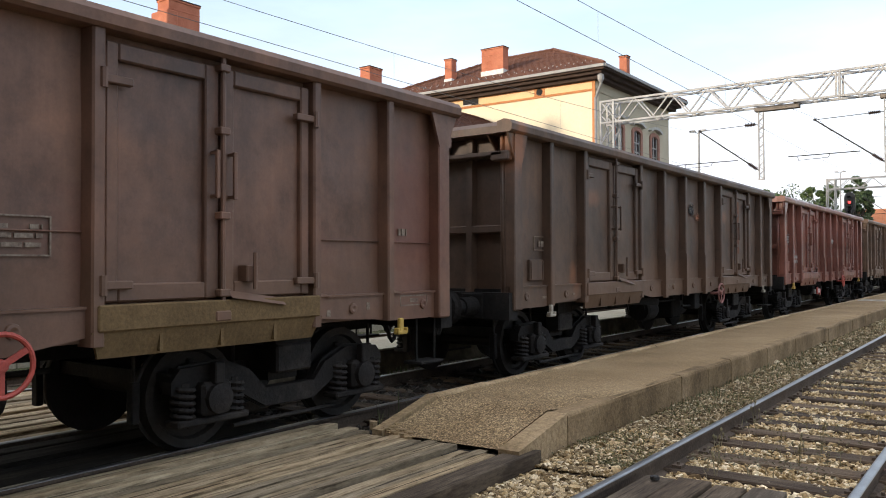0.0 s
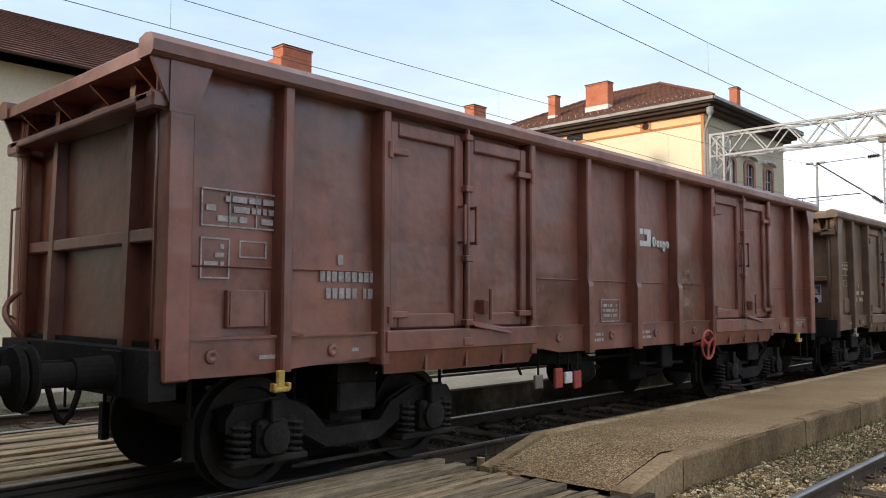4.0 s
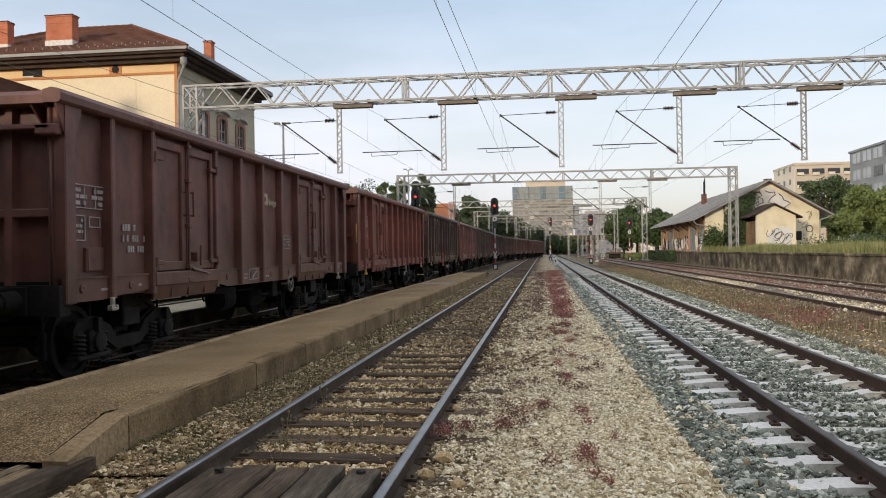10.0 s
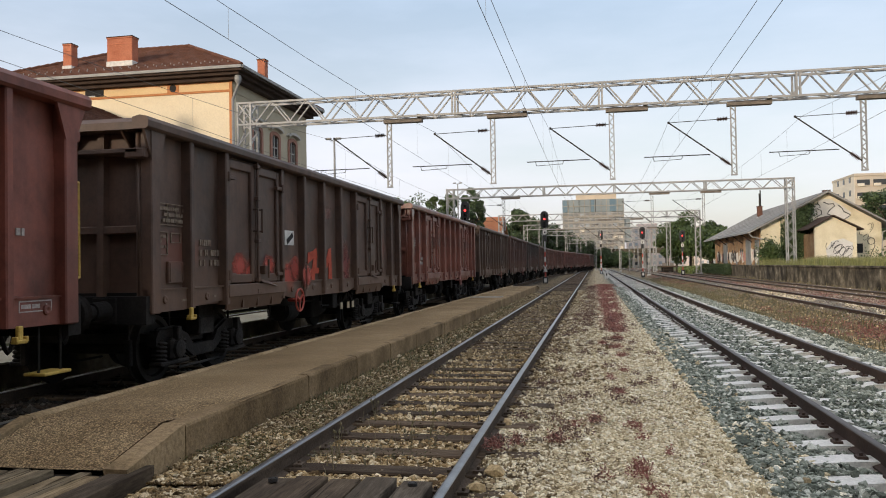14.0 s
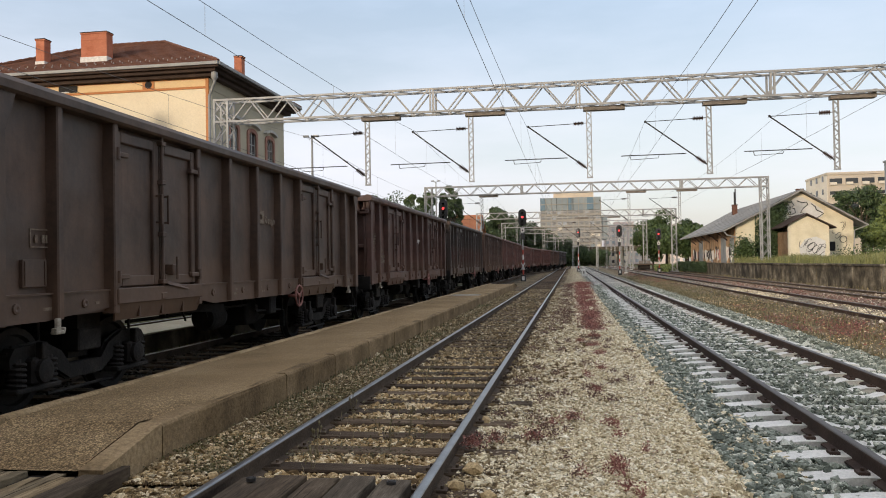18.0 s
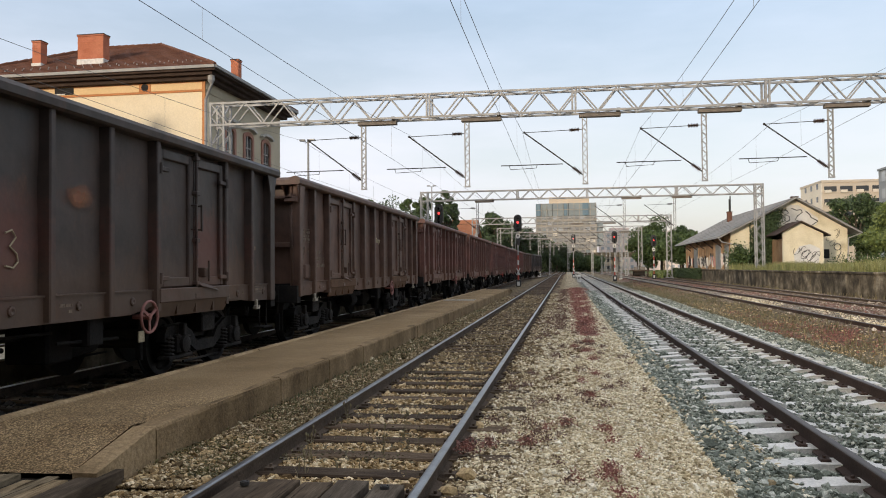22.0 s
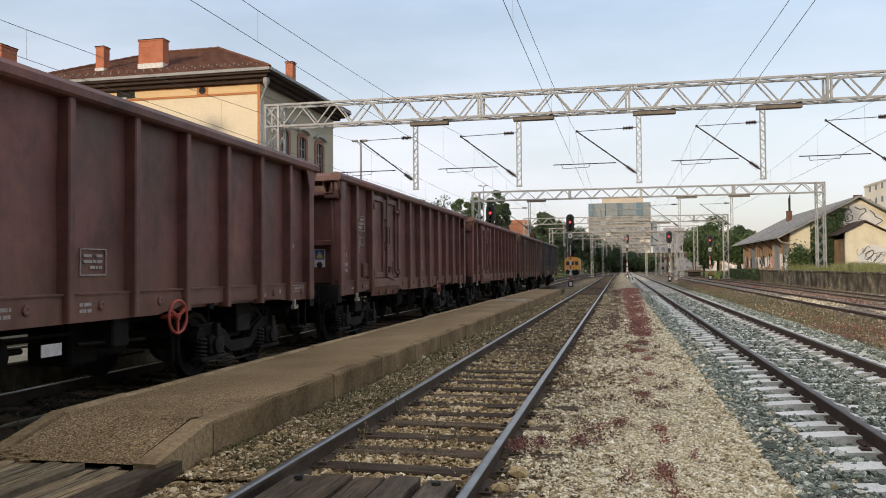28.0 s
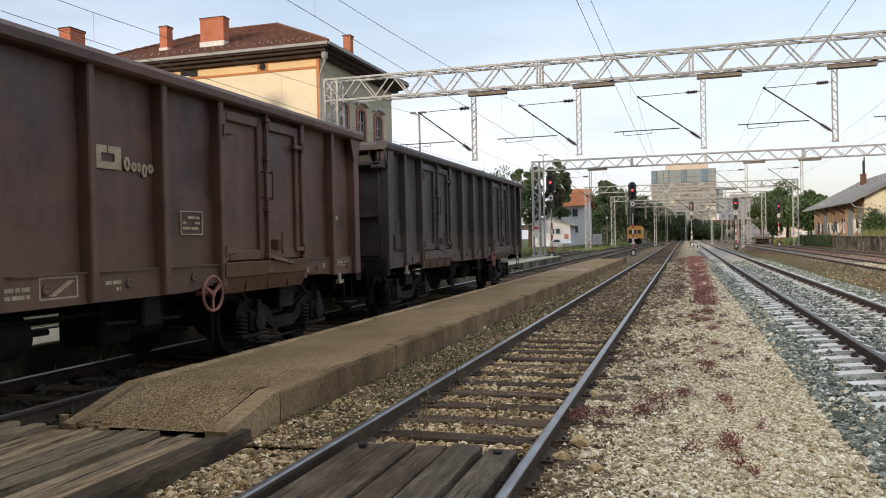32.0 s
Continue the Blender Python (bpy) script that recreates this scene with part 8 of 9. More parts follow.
def build_tower():
    t = thing("office_tower", "tall glass and beige office tower over the station yard", "building")
    part("body", Geo().box(-11.0, 11.3, 300, 320, -0.5, 20.5), TOWER_BEIGE, t)
    part("upper_glass", Geo().box(-10.9, 11.3, 299.6, 320, 20.5, 25.2), TOWER_GLASS, t, "blue glass upper floors")
    part("side_bay", Geo().box(11.3, 13.6, 301, 318, 9.5, 18.0), TOWER_GLASS, t)
    rnd = random.Random(2)
    strip = surface("tower_window_strip", [(0.15, 0.16, 0.165), (0.28, 0.28, 0.27)], 0.3, 4, 0.3, 0.3, 0.0)
    pier = Geo().box(-0.16, 0.16, -0.35, -0.02, 0.0, 19.4).mesh("pier")
    me = Geo().box(0, 1.5, -0.1, -0.02, 0, 1.25).mesh("window")
    slab = Geo().box(-11.1, 11.4, -0.5, -0.02, -0.18, 0.18).mesh("floor_band")
    for s in range(9):
        part("floor_band", slab, TOWER_BEIGE, t).matrix_basis = pose(0, 300, 1.6 + s * 2.15)
        for k in range(11):
            part("window", me, strip if rnd.random() < 0.78 else (WINDOW_PALE, TOWER_GLASS, BEIGE)[rnd.randrange(3)], t).matrix_basis = pose(-10.7 + 2.0 * k, 300, 2.1 + s * 2.15)
    for k in range(12):
        part("pier", pier, TOWER_BEIGE, t).matrix_basis = pose(-10.9 + 2.0 * k, 300, 0.6)
    for k in range(12):
        part("mullion", Geo().box(-10.9 + 2.0 * k - 0.1, -10.9 + 2.0 * k + 0.1, 299.4, 299.6, 20.5, 25.2), TOWER_BEIGE if k % 3 else WINDOW_DARK, t)
    dark_blue = surface("dark_blue_glass", [(0.10, 0.165, 0.215), (0.15, 0.22, 0.27)], 0.2, 3, 0.1, 0.25, 0.0)
    for xa, xb in ((-10.9, -9.3), (-0.6, 0.5), (6.2, 8.4)):
        part("dark_glass", Geo().box(xa, xb, 299.35, 299.58, 20.6, 25.1), dark_blue, t, "dark blue glass strip")
    part("glass_rail", Geo().box(-10.9, 11.3, 299.3, 299.6, 22.7, 22.9), TOWER_BEIGE, t)
    roof = surface("tower_roof_block", [(0.46, 0.38, 0.29), (0.55, 0.47, 0.37)], 0.3, 4, 0.1, 0.9, 0.0)
    part("roof_room", Geo().box(-6.1, 8.7, 301.8, 316, 25.25, 27.7), roof, t, "pinkish beige roof room")
    # Distant haze put into the colour of the far blocks' render.
    pink = surface("hazed_pink_render", [(0.62, 0.52, 0.48), (0.76, 0.66, 0.61)], 0.1, 3, 0.12, 0.9, 0.0)
    block("far_block", "long pale pink apartment block in the distance", 14.0, 52.0, 340, 352, 15.6, pink, 6, 16, (0.5, 0.45), WINDOW_PALE, 0)
    block("far_block", "taller pale pink apartment block in the distance", 19.0, 27.0, 354, 364, 17.8, pink, 7, 4, (0.5, 0.45), WINDOW_PALE, 0)
    block("far_house", "low dark-roofed building by the far tracks", 13.0, 19.0, 275, 281, 4.6, BEIGE, 2, 3, (0.5, 0.45), WINDOW_DARK, 0)
    block("far_block", "low grey block in the distance", -30.0, -13.0, 340, 355, 15.0, BEIGE, 5, 7, (0.5, 0.45), WINDOW_DARK, 0)
    br = thing("road_bridge", "dark concrete bridge across the far end of the yard", "bridge")
    part("deck", Geo().box(-60, 60, 270, 278, 4.6, 6.2), WALL_OLD, br)
    for xx in range(-56, 60, 8):
        part("pier", Geo().box(xx - 0.4, xx + 0.4, 272, 276, -0.5, 4.6), WALL_OLD, br)


build_tower()


def build_houses():
    white = surface("white_house_wall", [(0.52, 0.54, 0.55), (0.62, 0.63, 0.62)], 0.4, 8, 0.12, 0.9, 0.1)
    h = thing("white_cottage", "small white trackside house with a pale metal roof", "house")
    part("wall", Geo().prism([(-23.6, -0.2), (-17.4, -0.2), (-17.4, 3.6), (-20.8, 5.0), (-23.6, 3.9)], 128, 134), white, h)
    for (xa, za), (xb, zb) in (((-24.1, 3.8), (-20.8, 5.2)), ((-16.8, 3.5), (-20.8, 5.2))):
        part("roof_slope", Geo().add([(xa, 127.5, za), (xa, 134.5, za), (xb, 134.5, zb), (xb, 127.5, zb), (xa, 127.5, za - 0.12), (xa, 134.5, za - 0.12), (xb, 134.5, zb - 0.12), (xb, 127.5, zb - 0.12)], [(0, 1, 2, 3), (4, 7, 6, 5), (0, 4, 5, 1), (1, 5, 6, 2), (2, 6, 7, 3), (3, 7, 4, 0)]), GUTTER, h)
    for x in (-20.6, -19.7):
        part("window", Geo().box(x, x + 0.6, 127.93, 127.99, 2.2, 3.0), WINDOW_DARK, h)
    part("door", Geo().box(-18.4, -17.7, 127.93, 127.99, 0, 2.1), BROWN_TRIM, h)
    o = thing("tall_house", "tall pale house with an orange tiled gable roof", "house")
    part("wall", Geo().box(-21.6, -16.4, 140, 150, -0.2, 7.2), white, o)
    part("gable", Geo().prism([(140, 7.2), (150, 7.2), (145, 10.0)], -21.6, -16.4, "x"), white, o)
    om = surface("orange_roof_tiles", [(0.36, 0.13, 0.06), (0.46, 0.19, 0.09)], 1, 12, 0.3, 0.9, 0.2)
    for (ya, yb) in ((139.2, 145), (150.8, 145)):
        part("roof_slope", Geo().add([(-22.2, ya, 7.1), (-15.8, ya, 7.1), (-15.8, yb, 10.3), (-22.2, yb, 10.3), (-22.2, ya, 6.95), (-15.8, ya, 6.95), (-15.8, yb, 10.15), (-22.2, yb, 10.15)], [(0, 1, 2, 3), (4, 7, 6, 5), (0, 4, 5, 1), (1, 5, 6, 2), (2, 6, 7, 3), (3, 7, 4, 0)]), om, o, "orange tiled roof slope")
    for x in (-20.6, -18.6):
        for z in (2.4, 5.2):
            part("window", Geo().box(x, x + 0.9, 139.93, 139.99, z, z + 1.3), WINDOW_DARK, o)
    # painted wall beside the house
    w = thing("painted_fence_wall", "low white wall with red scrawls beside the yard", "wall")
    part("wall", Geo().box(-18.0, -14.2, 146, 146.3, -0.2, 2.1), WHITE_PAINT, w)
    g = Geo()
    rnd = random.Random(6)
    for k in range(12):
        cx, cz = rnd.uniform(-16.8, -14.6), rnd.uniform(0.4, 1.6)
        g.beam((cx, 145.98, cz), (cx + rnd.uniform(-0.6, 0.6), 145.98, cz + rnd.uniform(-0.5, 0.5)), 0.02, 0.22, (0, 1, 0))
    part("scrawl", g, RED_PAINT, w)
    # parked car
    c = thing("car", "silver hatchback parked beside the tracks", "car", at=pose(-17.2, 116, -0.1, 0, 0, 35))
    body = [(-2.0, 0.35), (2.0, 0.35), (2.05, 0.7), (1.85, 0.9), (1.0, 0.98), (0.35, 1.42), (-1.1, 1.46), (-1.85, 1.0), (-2.05, 0.8)]
    silver = plain("silver_car_paint", (0.45, 0.46, 0.47), 0.3, 0.6)
    part("body", Geo().prism(body, -0.82, 0.82, "x"), silver, c)
    part("window", Geo().prism([(0.92, 0.99), (0.36, 1.36), (-1.05, 1.39), (-1.6, 1.02)], -0.826, 0.826, "x"), GLASS, c)
    for yy in (-1.3, 1.3):
        for s in (-1, 1):
            wh = part("wheel", Geo().lathe((s * 0.66, yy, 0.31), (s, 0, 0), [(0, 0.31), (0.2, 0.31), (0.21, 0.2), (0.19, 0.0)], 16), BLACK_PAINT, c)
            part("rim", Geo().lathe((s * 0.87, yy, 0.31), (s, 0, 0), [(0, 0.2), (0.01, 0.18), (0.02, 0.0)], 12), silver, wh)
    # yellow track machine
    ORANGE = surface("orange_machine_paint", [(0.50, 0.22, 0.03), (0.64, 0.31, 0.05)], 2, 20, 0.2, 0.5, 0.0)
    m = thing("track_machine", "orange railway maintenance vehicle standing far off", "rail vehicle", at=Matrix.Translation((-9.2, 164, 0)))
    part("frame", Geo().bevel_box(-1.2, 1.2, -4, 4, 0.7, 1.1, 0.05), UNDERFRAME, m)
    part("cab", Geo().prism([(-1.5, 0.95), (1.5, 0.95), (1.5, 2.9), (1.25, 3.35), (0.7, 3.6), (-0.7, 3.6), (-1.25, 3.35), (-1.5, 2.9)], -4, 1.5), ORANGE, m, "orange rounded cab")
    for xx in (-1.15, -0.3, 0.55):
        part("window", Geo().bevel_box(xx, xx + 0.62, -4.04, -3.99, 2.0, 2.75, 0.015), GLASS, m)
    for xx in (-1.1, 1.1):
        part("headlamp", Geo().lathe((xx, -4.0, 1.35), (0, -1, 0), [(0, 0.13), (0.05, 0.13), (0.06, 0.0)], 12), WHITE_PAINT, m)
        part("buffer", Geo().lathe((xx * 0.8, -4.0, 0.95), (0, -1, 0), [(0, 0.1), (0.4, 0.1), (0.4, 0.22), (0.45, 0.2), (0.46, 0.0)], 12), UNDERFRAME, m)
    part("snow_plough", Geo().prism([(-1.3, 0.25), (1.3, 0.25), (1.3, 0.6), (-1.3, 0.6)], -4.1, -4.0), UNDERFRAME, m)
    part("hood", Geo().bevel_box(-1.2, 1.2, 1.5, 4.2, 1.1, 2.6, 0.1), ORANGE, m)
    for yy in (-2.6, 2.6):
        part("wheelset", Geo().rod((-0.8, yy, 0.42), (0.8, yy, 0.42), 0.42, 16), WHEEL_MAT, m)
    # flat wagon with scrap at the right-hand sidings
    f = thing("flat_trolley", "rusty flat trolley with small grey boxes near the far sidings", "trolley", at=Matrix.Translation((11.2, 128, 0)))
    part("deck", Geo().bevel_box(-1.2, 1.2, -2.5, 2.5, 0.7, 0.95, 0.03), RAIL_RUST, f)
    for x in (-0.6, 0.5):
        part("box", Geo().bevel_box(x - 0.27, x + 0.27, -2.2, -1.5, 0.95, 1.42, 0.03), RUSTY_BRACKET, f)
    for yy in (-1.6, 1.6):
        part("wheelset", Geo().rod((-0.75, yy, 0.4), (0.75, yy, 0.4), 0.4, 14), WHEEL_MAT, f)


build_houses()

# ---- trees and plants ----
def leaf_mat(name, dark, light):
    m, n, l, bsdf = nodes_of(name)
    r = ramp_node(n, [(0.0, dark), (0.6, tuple((a + b) / 2 for a, b in zip(dark, light))), (1.0, light)])
    l.new(n.new("ShaderNodeNewGeometry").outputs["Random Per Island"], r.inputs["Fac"])
    l.new(r.outputs["Color"], bsdf.inputs["Base Color"])
    bsdf.inputs["Roughness"].default_value = 0.6
    return m


LEAF_DARK = leaf_mat("dark_leaves", (0.028, 0.049, 0.020), (0.074, 0.117, 0.043))
LEAF_MID = leaf_mat("green_leaves", (0.03, 0.055, 0.014), (0.085, 0.13, 0.036))
LEAF_LIGHT = leaf_mat("yellow_green_leaves", (0.065, 0.095, 0.022), (0.19, 0.235, 0.065))
GRASS = leaf_mat("meadow_grass", (0.11, 0.13, 0.035), (0.31, 0.295, 0.11))
DRY_GRASS = leaf_mat("dry_weeds", (0.13, 0.11, 0.05), (0.30, 0.25, 0.14))
WEED_GREEN = leaf_mat("trackside_weeds", (0.05, 0.065, 0.02), (0.12, 0.13, 0.045))
RED_PLANT = leaf_mat("red_stonecrop", (0.20, 0.068, 0.052), (0.39, 0.165, 0.13))
TURF_OLIVE = leaf_mat("olive_turf", (0.075, 0.078, 0.034), (0.175, 0.17, 0.085))
DULL_WEED = leaf_mat("dull_brown_weeds", (0.085, 0.075, 0.038), (0.20, 0.175, 0.095))
RUST_PLANT = leaf_mat("brown_red_stonecrop", (0.095, 0.05, 0.038), (0.21, 0.11, 0.082))
BARK = surface("bark", [(0.05, 0.04, 0.03), (0.10, 0.08, 0.06)], 3, 20, 0.4, 0.95, 0.6, stretch=(1, 1, 0.2))


def leaf_mesh(name, pos, size, rng, flat=0.0, long=1.0):
    """Small bent leaves, one island each, at the points pos."""
    n = len(pos)
    a = rng.normal(size=(n, 3))
    a[:, 2] *= 1 - flat
    a /= np.linalg.norm(a, axis=1)[:, None]
    b = np.cross(a, rng.normal(size=(n, 3)))
    b /= np.linalg.norm(b, axis=1)[:, None] + 1e-9
    c = np.cross(a, b)
    s = size * rng.uniform(0.6, 1.3, (n, 1))
    v = np.stack([pos - a * s * long, pos + b * s * 0.45 + c * s * 0.15, pos + a * s * long, pos - b * s * 0.45 + c * s * 0.15], 1).reshape(-1, 3)
    return fast_mesh(name, v, np.arange(4 * n).reshape(n, 4))


def fast_mesh(name, v, faces):
    me = bpy.data.meshes.new(name)
    k = faces.shape[1]
    me.vertices.add(len(v))
    me.vertices.foreach_set("co", np.asarray(v, np.float32).ravel())
    me.loops.add(faces.size)
    me.loops.foreach_set("vertex_index", faces.astype(np.int32).ravel())
    me.polygons.add(len(faces))
    me.polygons.foreach_set("loop_start", np.arange(0, faces.size, k, dtype=np.int32))
    me.polygons.foreach_set("loop_total", np.full(len(faces), k, np.int32))
    me.update(calc_edges=True)
    me.polygons.foreach_set("use_smooth", np.zeros(len(faces), bool))
    me.validate()
    return me


def tree(x, y, z, h, r, seed, mat, label, leaves=4500, leaf=0.22):
    rng = np.random.default_rng(seed)
    t = thing("tree", label, "tree", "trees", Matrix.Translation((x, y, z)))
    g = Geo()
    th = h * 0.42
    g.rod((0, 0, -0.4), (0.1, 0.05, th), h * 0.028, 10, h * 0.018)
    tips = []
    for i in range(9):
        a = i * 2.4 + rng.uniform(-0.4, 0.4)
        z0 = th * rng.uniform(0.65, 1.0)
        q = Vector((math.cos(a) * r * rng.uniform(0.35, 0.7), math.sin(a) * r * rng.uniform(0.35, 0.7), h * rng.uniform(0.5, 0.88)))
        mid = Vector((q.x * 0.4, q.y * 0.4, (z0 + q.z) / 2 + 0.3))
        g.rod((0.06, 0.03, z0), mid, h * 0.012, 6, h * 0.008)
        g.rod(mid, q, h * 0.008, 6, h * 0.003)
        tips.append(q)
    part("trunk", g, BARK, t)
    clumps = [np.array(q) for q in tips]
    for i in range(26):
        d = rng.normal(size=3)
        d /= np.linalg.norm(d)
        k = rng.uniform(0.55, 1.0)
        clumps.append(np.array([d[0] * r * k, d[1] * r * k, h * 0.62 + d[2] * h * 0.36 * k]))
    cl = np.array(clumps)
    cl = cl[cl[:, 2] > h * 0.2]
    pick = rng.integers(0, len(cl), leaves)
    d = rng.normal(size=(leaves, 3))
    d /= np.linalg.norm(d, axis=1)[:, None]
    cr = (r * rng.uniform(0.22, 0.42, len(cl)))[pick]
    pos = cl[pick] + d * (cr * rng.uniform(0.55, 1.05, leaves))[:, None] * np.array([1, 1, 0.75])
    part("crown", leaf_mesh("crown", pos, leaf, rng), mat, t)
    return t


tree(-24.3, 130, -0.1, 14.6, 2.9, 1, LEAF_MID, "green leafy tree behind the tracks", 9000, 0.24)
tree(-19.5, 130, -0.1, 14.7, 2.1, 2, LEAF_DARK, "tall dark narrow tree beside the white house", 9000, 0.24)
tree(-26.5, 120, -0.1, 12.5, 4.2, 3, LEAF_DARK, "dark leafy tree behind the tracks")
tree(-15.0, 165, -0.1, 13.0, 4.6, 4, LEAF_DARK, "broad dark leafy tree beyond the yard", 12000, 0.3)
tree(-9.5, 178, -0.1, 10.5, 4.5, 5, LEAF_DARK, "dark leafy tree beyond the yard", 9000, 0.3)
tree(-24.0, 96, -0.1, 10.4, 3.0, 6, LEAF_MID, "green tree behind the freight train")
for i, (x, y, h, r) in enumerate(((-16, 232, 12, 6), (-9, 246, 11, 6), (-3, 255, 9, 5), (4, 262, 5.6, 4.5), (9, 262, 5.2, 3.2), (-24, 205, 13, 6))):
    tree(x, y, -0.2, h, r, 10 + i, LEAF_DARK, "dark tree at the far end of the yard", 6500, 0.36)
for i, (x, y, h, r) in enumerate(((17.2, 150, 9.9, 4.8), (21.8, 156, 8.6, 3.8), (13.8, 140, 7.2, 3.2), (18.5, 135, 7.4, 3.8), (25.5, 142, 6.0, 3.0))):
    tree(x, y, 0.0, h, r, 20 + i, LEAF_MID, "green leafy tree beside the far sidings", 12000, 0.27)
tree(36.5, 92, 0.98, 7.4, 3.6, 31, LEAF_LIGHT, "yellow-green tree beside the goods shed", 13000, 0.2)
tree(41.5, 90, 0.98, 7.0, 3.6, 32, LEAF_LIGHT, "yellow-green bushy tree beside the goods shed", 11000, 0.2)
tree(31.5, 88, 0.98, 4.0, 1.8, 33, LEAF_LIGHT, "low bushy tree at the shed corner", 4000, 0.18)
tree(41.3, 122, -0.17, 12.0, 4.0, 34, LEAF_DARK, "dark tree behind the goods shed", 11000, 0.27)
tree(48.0, 128, -0.17, 9.5, 4.5, 35, LEAF_DARK, "dark tree behind the goods shed", 9000, 0.27)


def plant_patch(name, label, category, pos, size, mat, seed, flat=0.0, long=1.0):
    rng = np.random.default_rng(seed)
    ob = part(name, leaf_mesh(name, pos, size, rng, flat, long), mat)
    return tagged(ob, label, category, kind="stuff")


def blades(name, label, x0, x1, y0, y1, z, n, hmin, hmax, mat, seed, width=0.02, keep=None):
    """Standing grass blades as thin bent triangles."""
    rng = np.random.default_rng(seed)
    p = np.stack([rng.uniform(x0, x1, n), rng.uniform(y0, y1, n), np.full(n, z or 0.0)], 1)
    if keep is not None:
        p = p[keep(p, rng)]
    if z is None:
        p[:, 2] = [ground_height(a, b) - 0.01 for a, b, c in p]
    n = len(p)
    h = rng.uniform(hmin, hmax, n) * (0.75 + 0.5 * (np.sin(p[:, 0] * 0.9 + 1) * np.sin(p[:, 1] * 0.35) * 0.5 + 0.5))
    a = rng.uniform(0, 6.283, n)
    lean = rng.uniform(0.05, 0.45, n) * h
    w = width * rng.uniform(0.6, 1.5, n)
    side = np.stack([-np.sin(a), np.cos(a), 0 * a], 1) * w[:, None]
    tip = p + np.stack([np.cos(a) * lean, np.sin(a) * lean, h], 1)
    mid = p + np.stack([np.cos(a) * lean * 0.3, np.sin(a) * lean * 0.3, h * 0.55], 1)
    v = np.stack([p - side, p + side, mid + side * 0.8, tip, mid - side * 0.8], 1).reshape(-1, 3)
    i = np.arange(n)[:, None] * 5
    faces = np.concatenate([i + np.array([[0, 1, 2, 4]])], 0)
    me = bpy.data.meshes.new(name)
    me.from_pydata(v.tolist(), [], [tuple(f) for f in faces.tolist()] + [(k + 4, k + 2, k + 3) for k in (np.arange(n) * 5).tolist()])
    ob = part(name, me, mat)
    return tagged(ob, label, "grass", kind="stuff")


def noise_keep(p, cut, seed, rng):
    return np.array([noise.noise((a * 0.9, b * 0.45, seed)) * 0.5 + 0.5 + rng.uniform(-0.2, 0.2) > cut for a, b, c in p])


blades("tall_grass", "tall sunlit yellow-green grass on the loading platform", 14.7, 34, 36, 77.5, 0.98, 78000, 0.1, 0.78, GRASS, 1, 0.011)
blades("tall_grass", "taller seeding grass clumps on the loading platform", 15.2, 34, 36, 77.5, 0.98, 9000, 0.35, 0.8, DRY_GRASS, 51, 0.012, lambda p, rng: noise_keep(p, 0.55, 23, rng))
blades("tall_grass", "rough grass behind the loading platform edge", 14.6, 18, -5, 36, 0.98, 7000, 0.2, 0.5, GRASS, 2, 0.02)
blades("grass_verge", "green grass verge beyond the tracks", -22, -13.2, 60, 150, -0.1, 14000, 0.15, 0.45, WEED_GREEN, 3, 0.05)
blades("dry_weeds", "dry weeds along the foot of the loading wall", 13.8, 14.3, 15, 110, -0.2, 900, 0.05, 0.3, DRY_GRASS, 4, 0.02)
blades("dry_weeds", "brown dry grass tufts beside the newer track", 4.95, 7.3, 12, 70, None, 15000, 0.03, 0.15, DULL_WEED, 15, 0.008, lambda p, rng: noise_keep(p, 0.52, 13, rng))
blades("green_weeds", "thin green weeds in the right-hand sidings", 5.2, 13.6, 14, 80, None, 7000, 0.03, 0.13, WEED_GREEN, 16, 0.012, lambda p, rng: noise_keep(p, 0.62, 14, rng))
blades("dry_weeds", "dry grass between the right-hand tracks", 5.6, 7.4, 12, 90, None, 6000, 0.04, 0.2, DRY_GRASS, 5, 0.012, lambda p, rng: noise_keep(p, 0.5, 3, rng))
blades("platform_weeds", "weeds along the foot of the platform kerb", -3.44, -2.9, 6.3, 30, -0.15, 7200, 0.03, 0.12, WEED_GREEN, 6, 0.005, lambda p, rng: noise_keep(p, 0.5, 7, rng))
blades("platform_weeds", "dry weeds between platform and track", -3.4, -2.65, 6.2, 40, -0.15, 8000, 0.03, 0.14, DRY_GRASS, 7, 0.004, lambda p, rng: noise_keep(p, 0.5, 8, rng))
blades("track_weeds", "sparse dry weeds between the old rails", -2.45, -1.1, 6, 60, -0.18, 1800, 0.04, 0.2, DRY_GRASS, 8, 0.005, lambda p, rng: noise_keep(p, 0.55, 9, rng))
blades("track_weeds", "green weeds beside the freight train's track", -8.2, -7.6, 6, 60, -0.18, 1600, 0.05, 0.14, WEED_GREEN, 12, 0.012, lambda p, rng: noise_keep(p, 0.45, 5, rng))
blades("track_weeds", "sparse weeds between train and platform", -5.9, -5.1, 6, 40, -0.18, 1200, 0.05, 0.3, WEED_GREEN, 13, 0.006, lambda p, rng: noise_keep(p, 0.5, 6, rng))


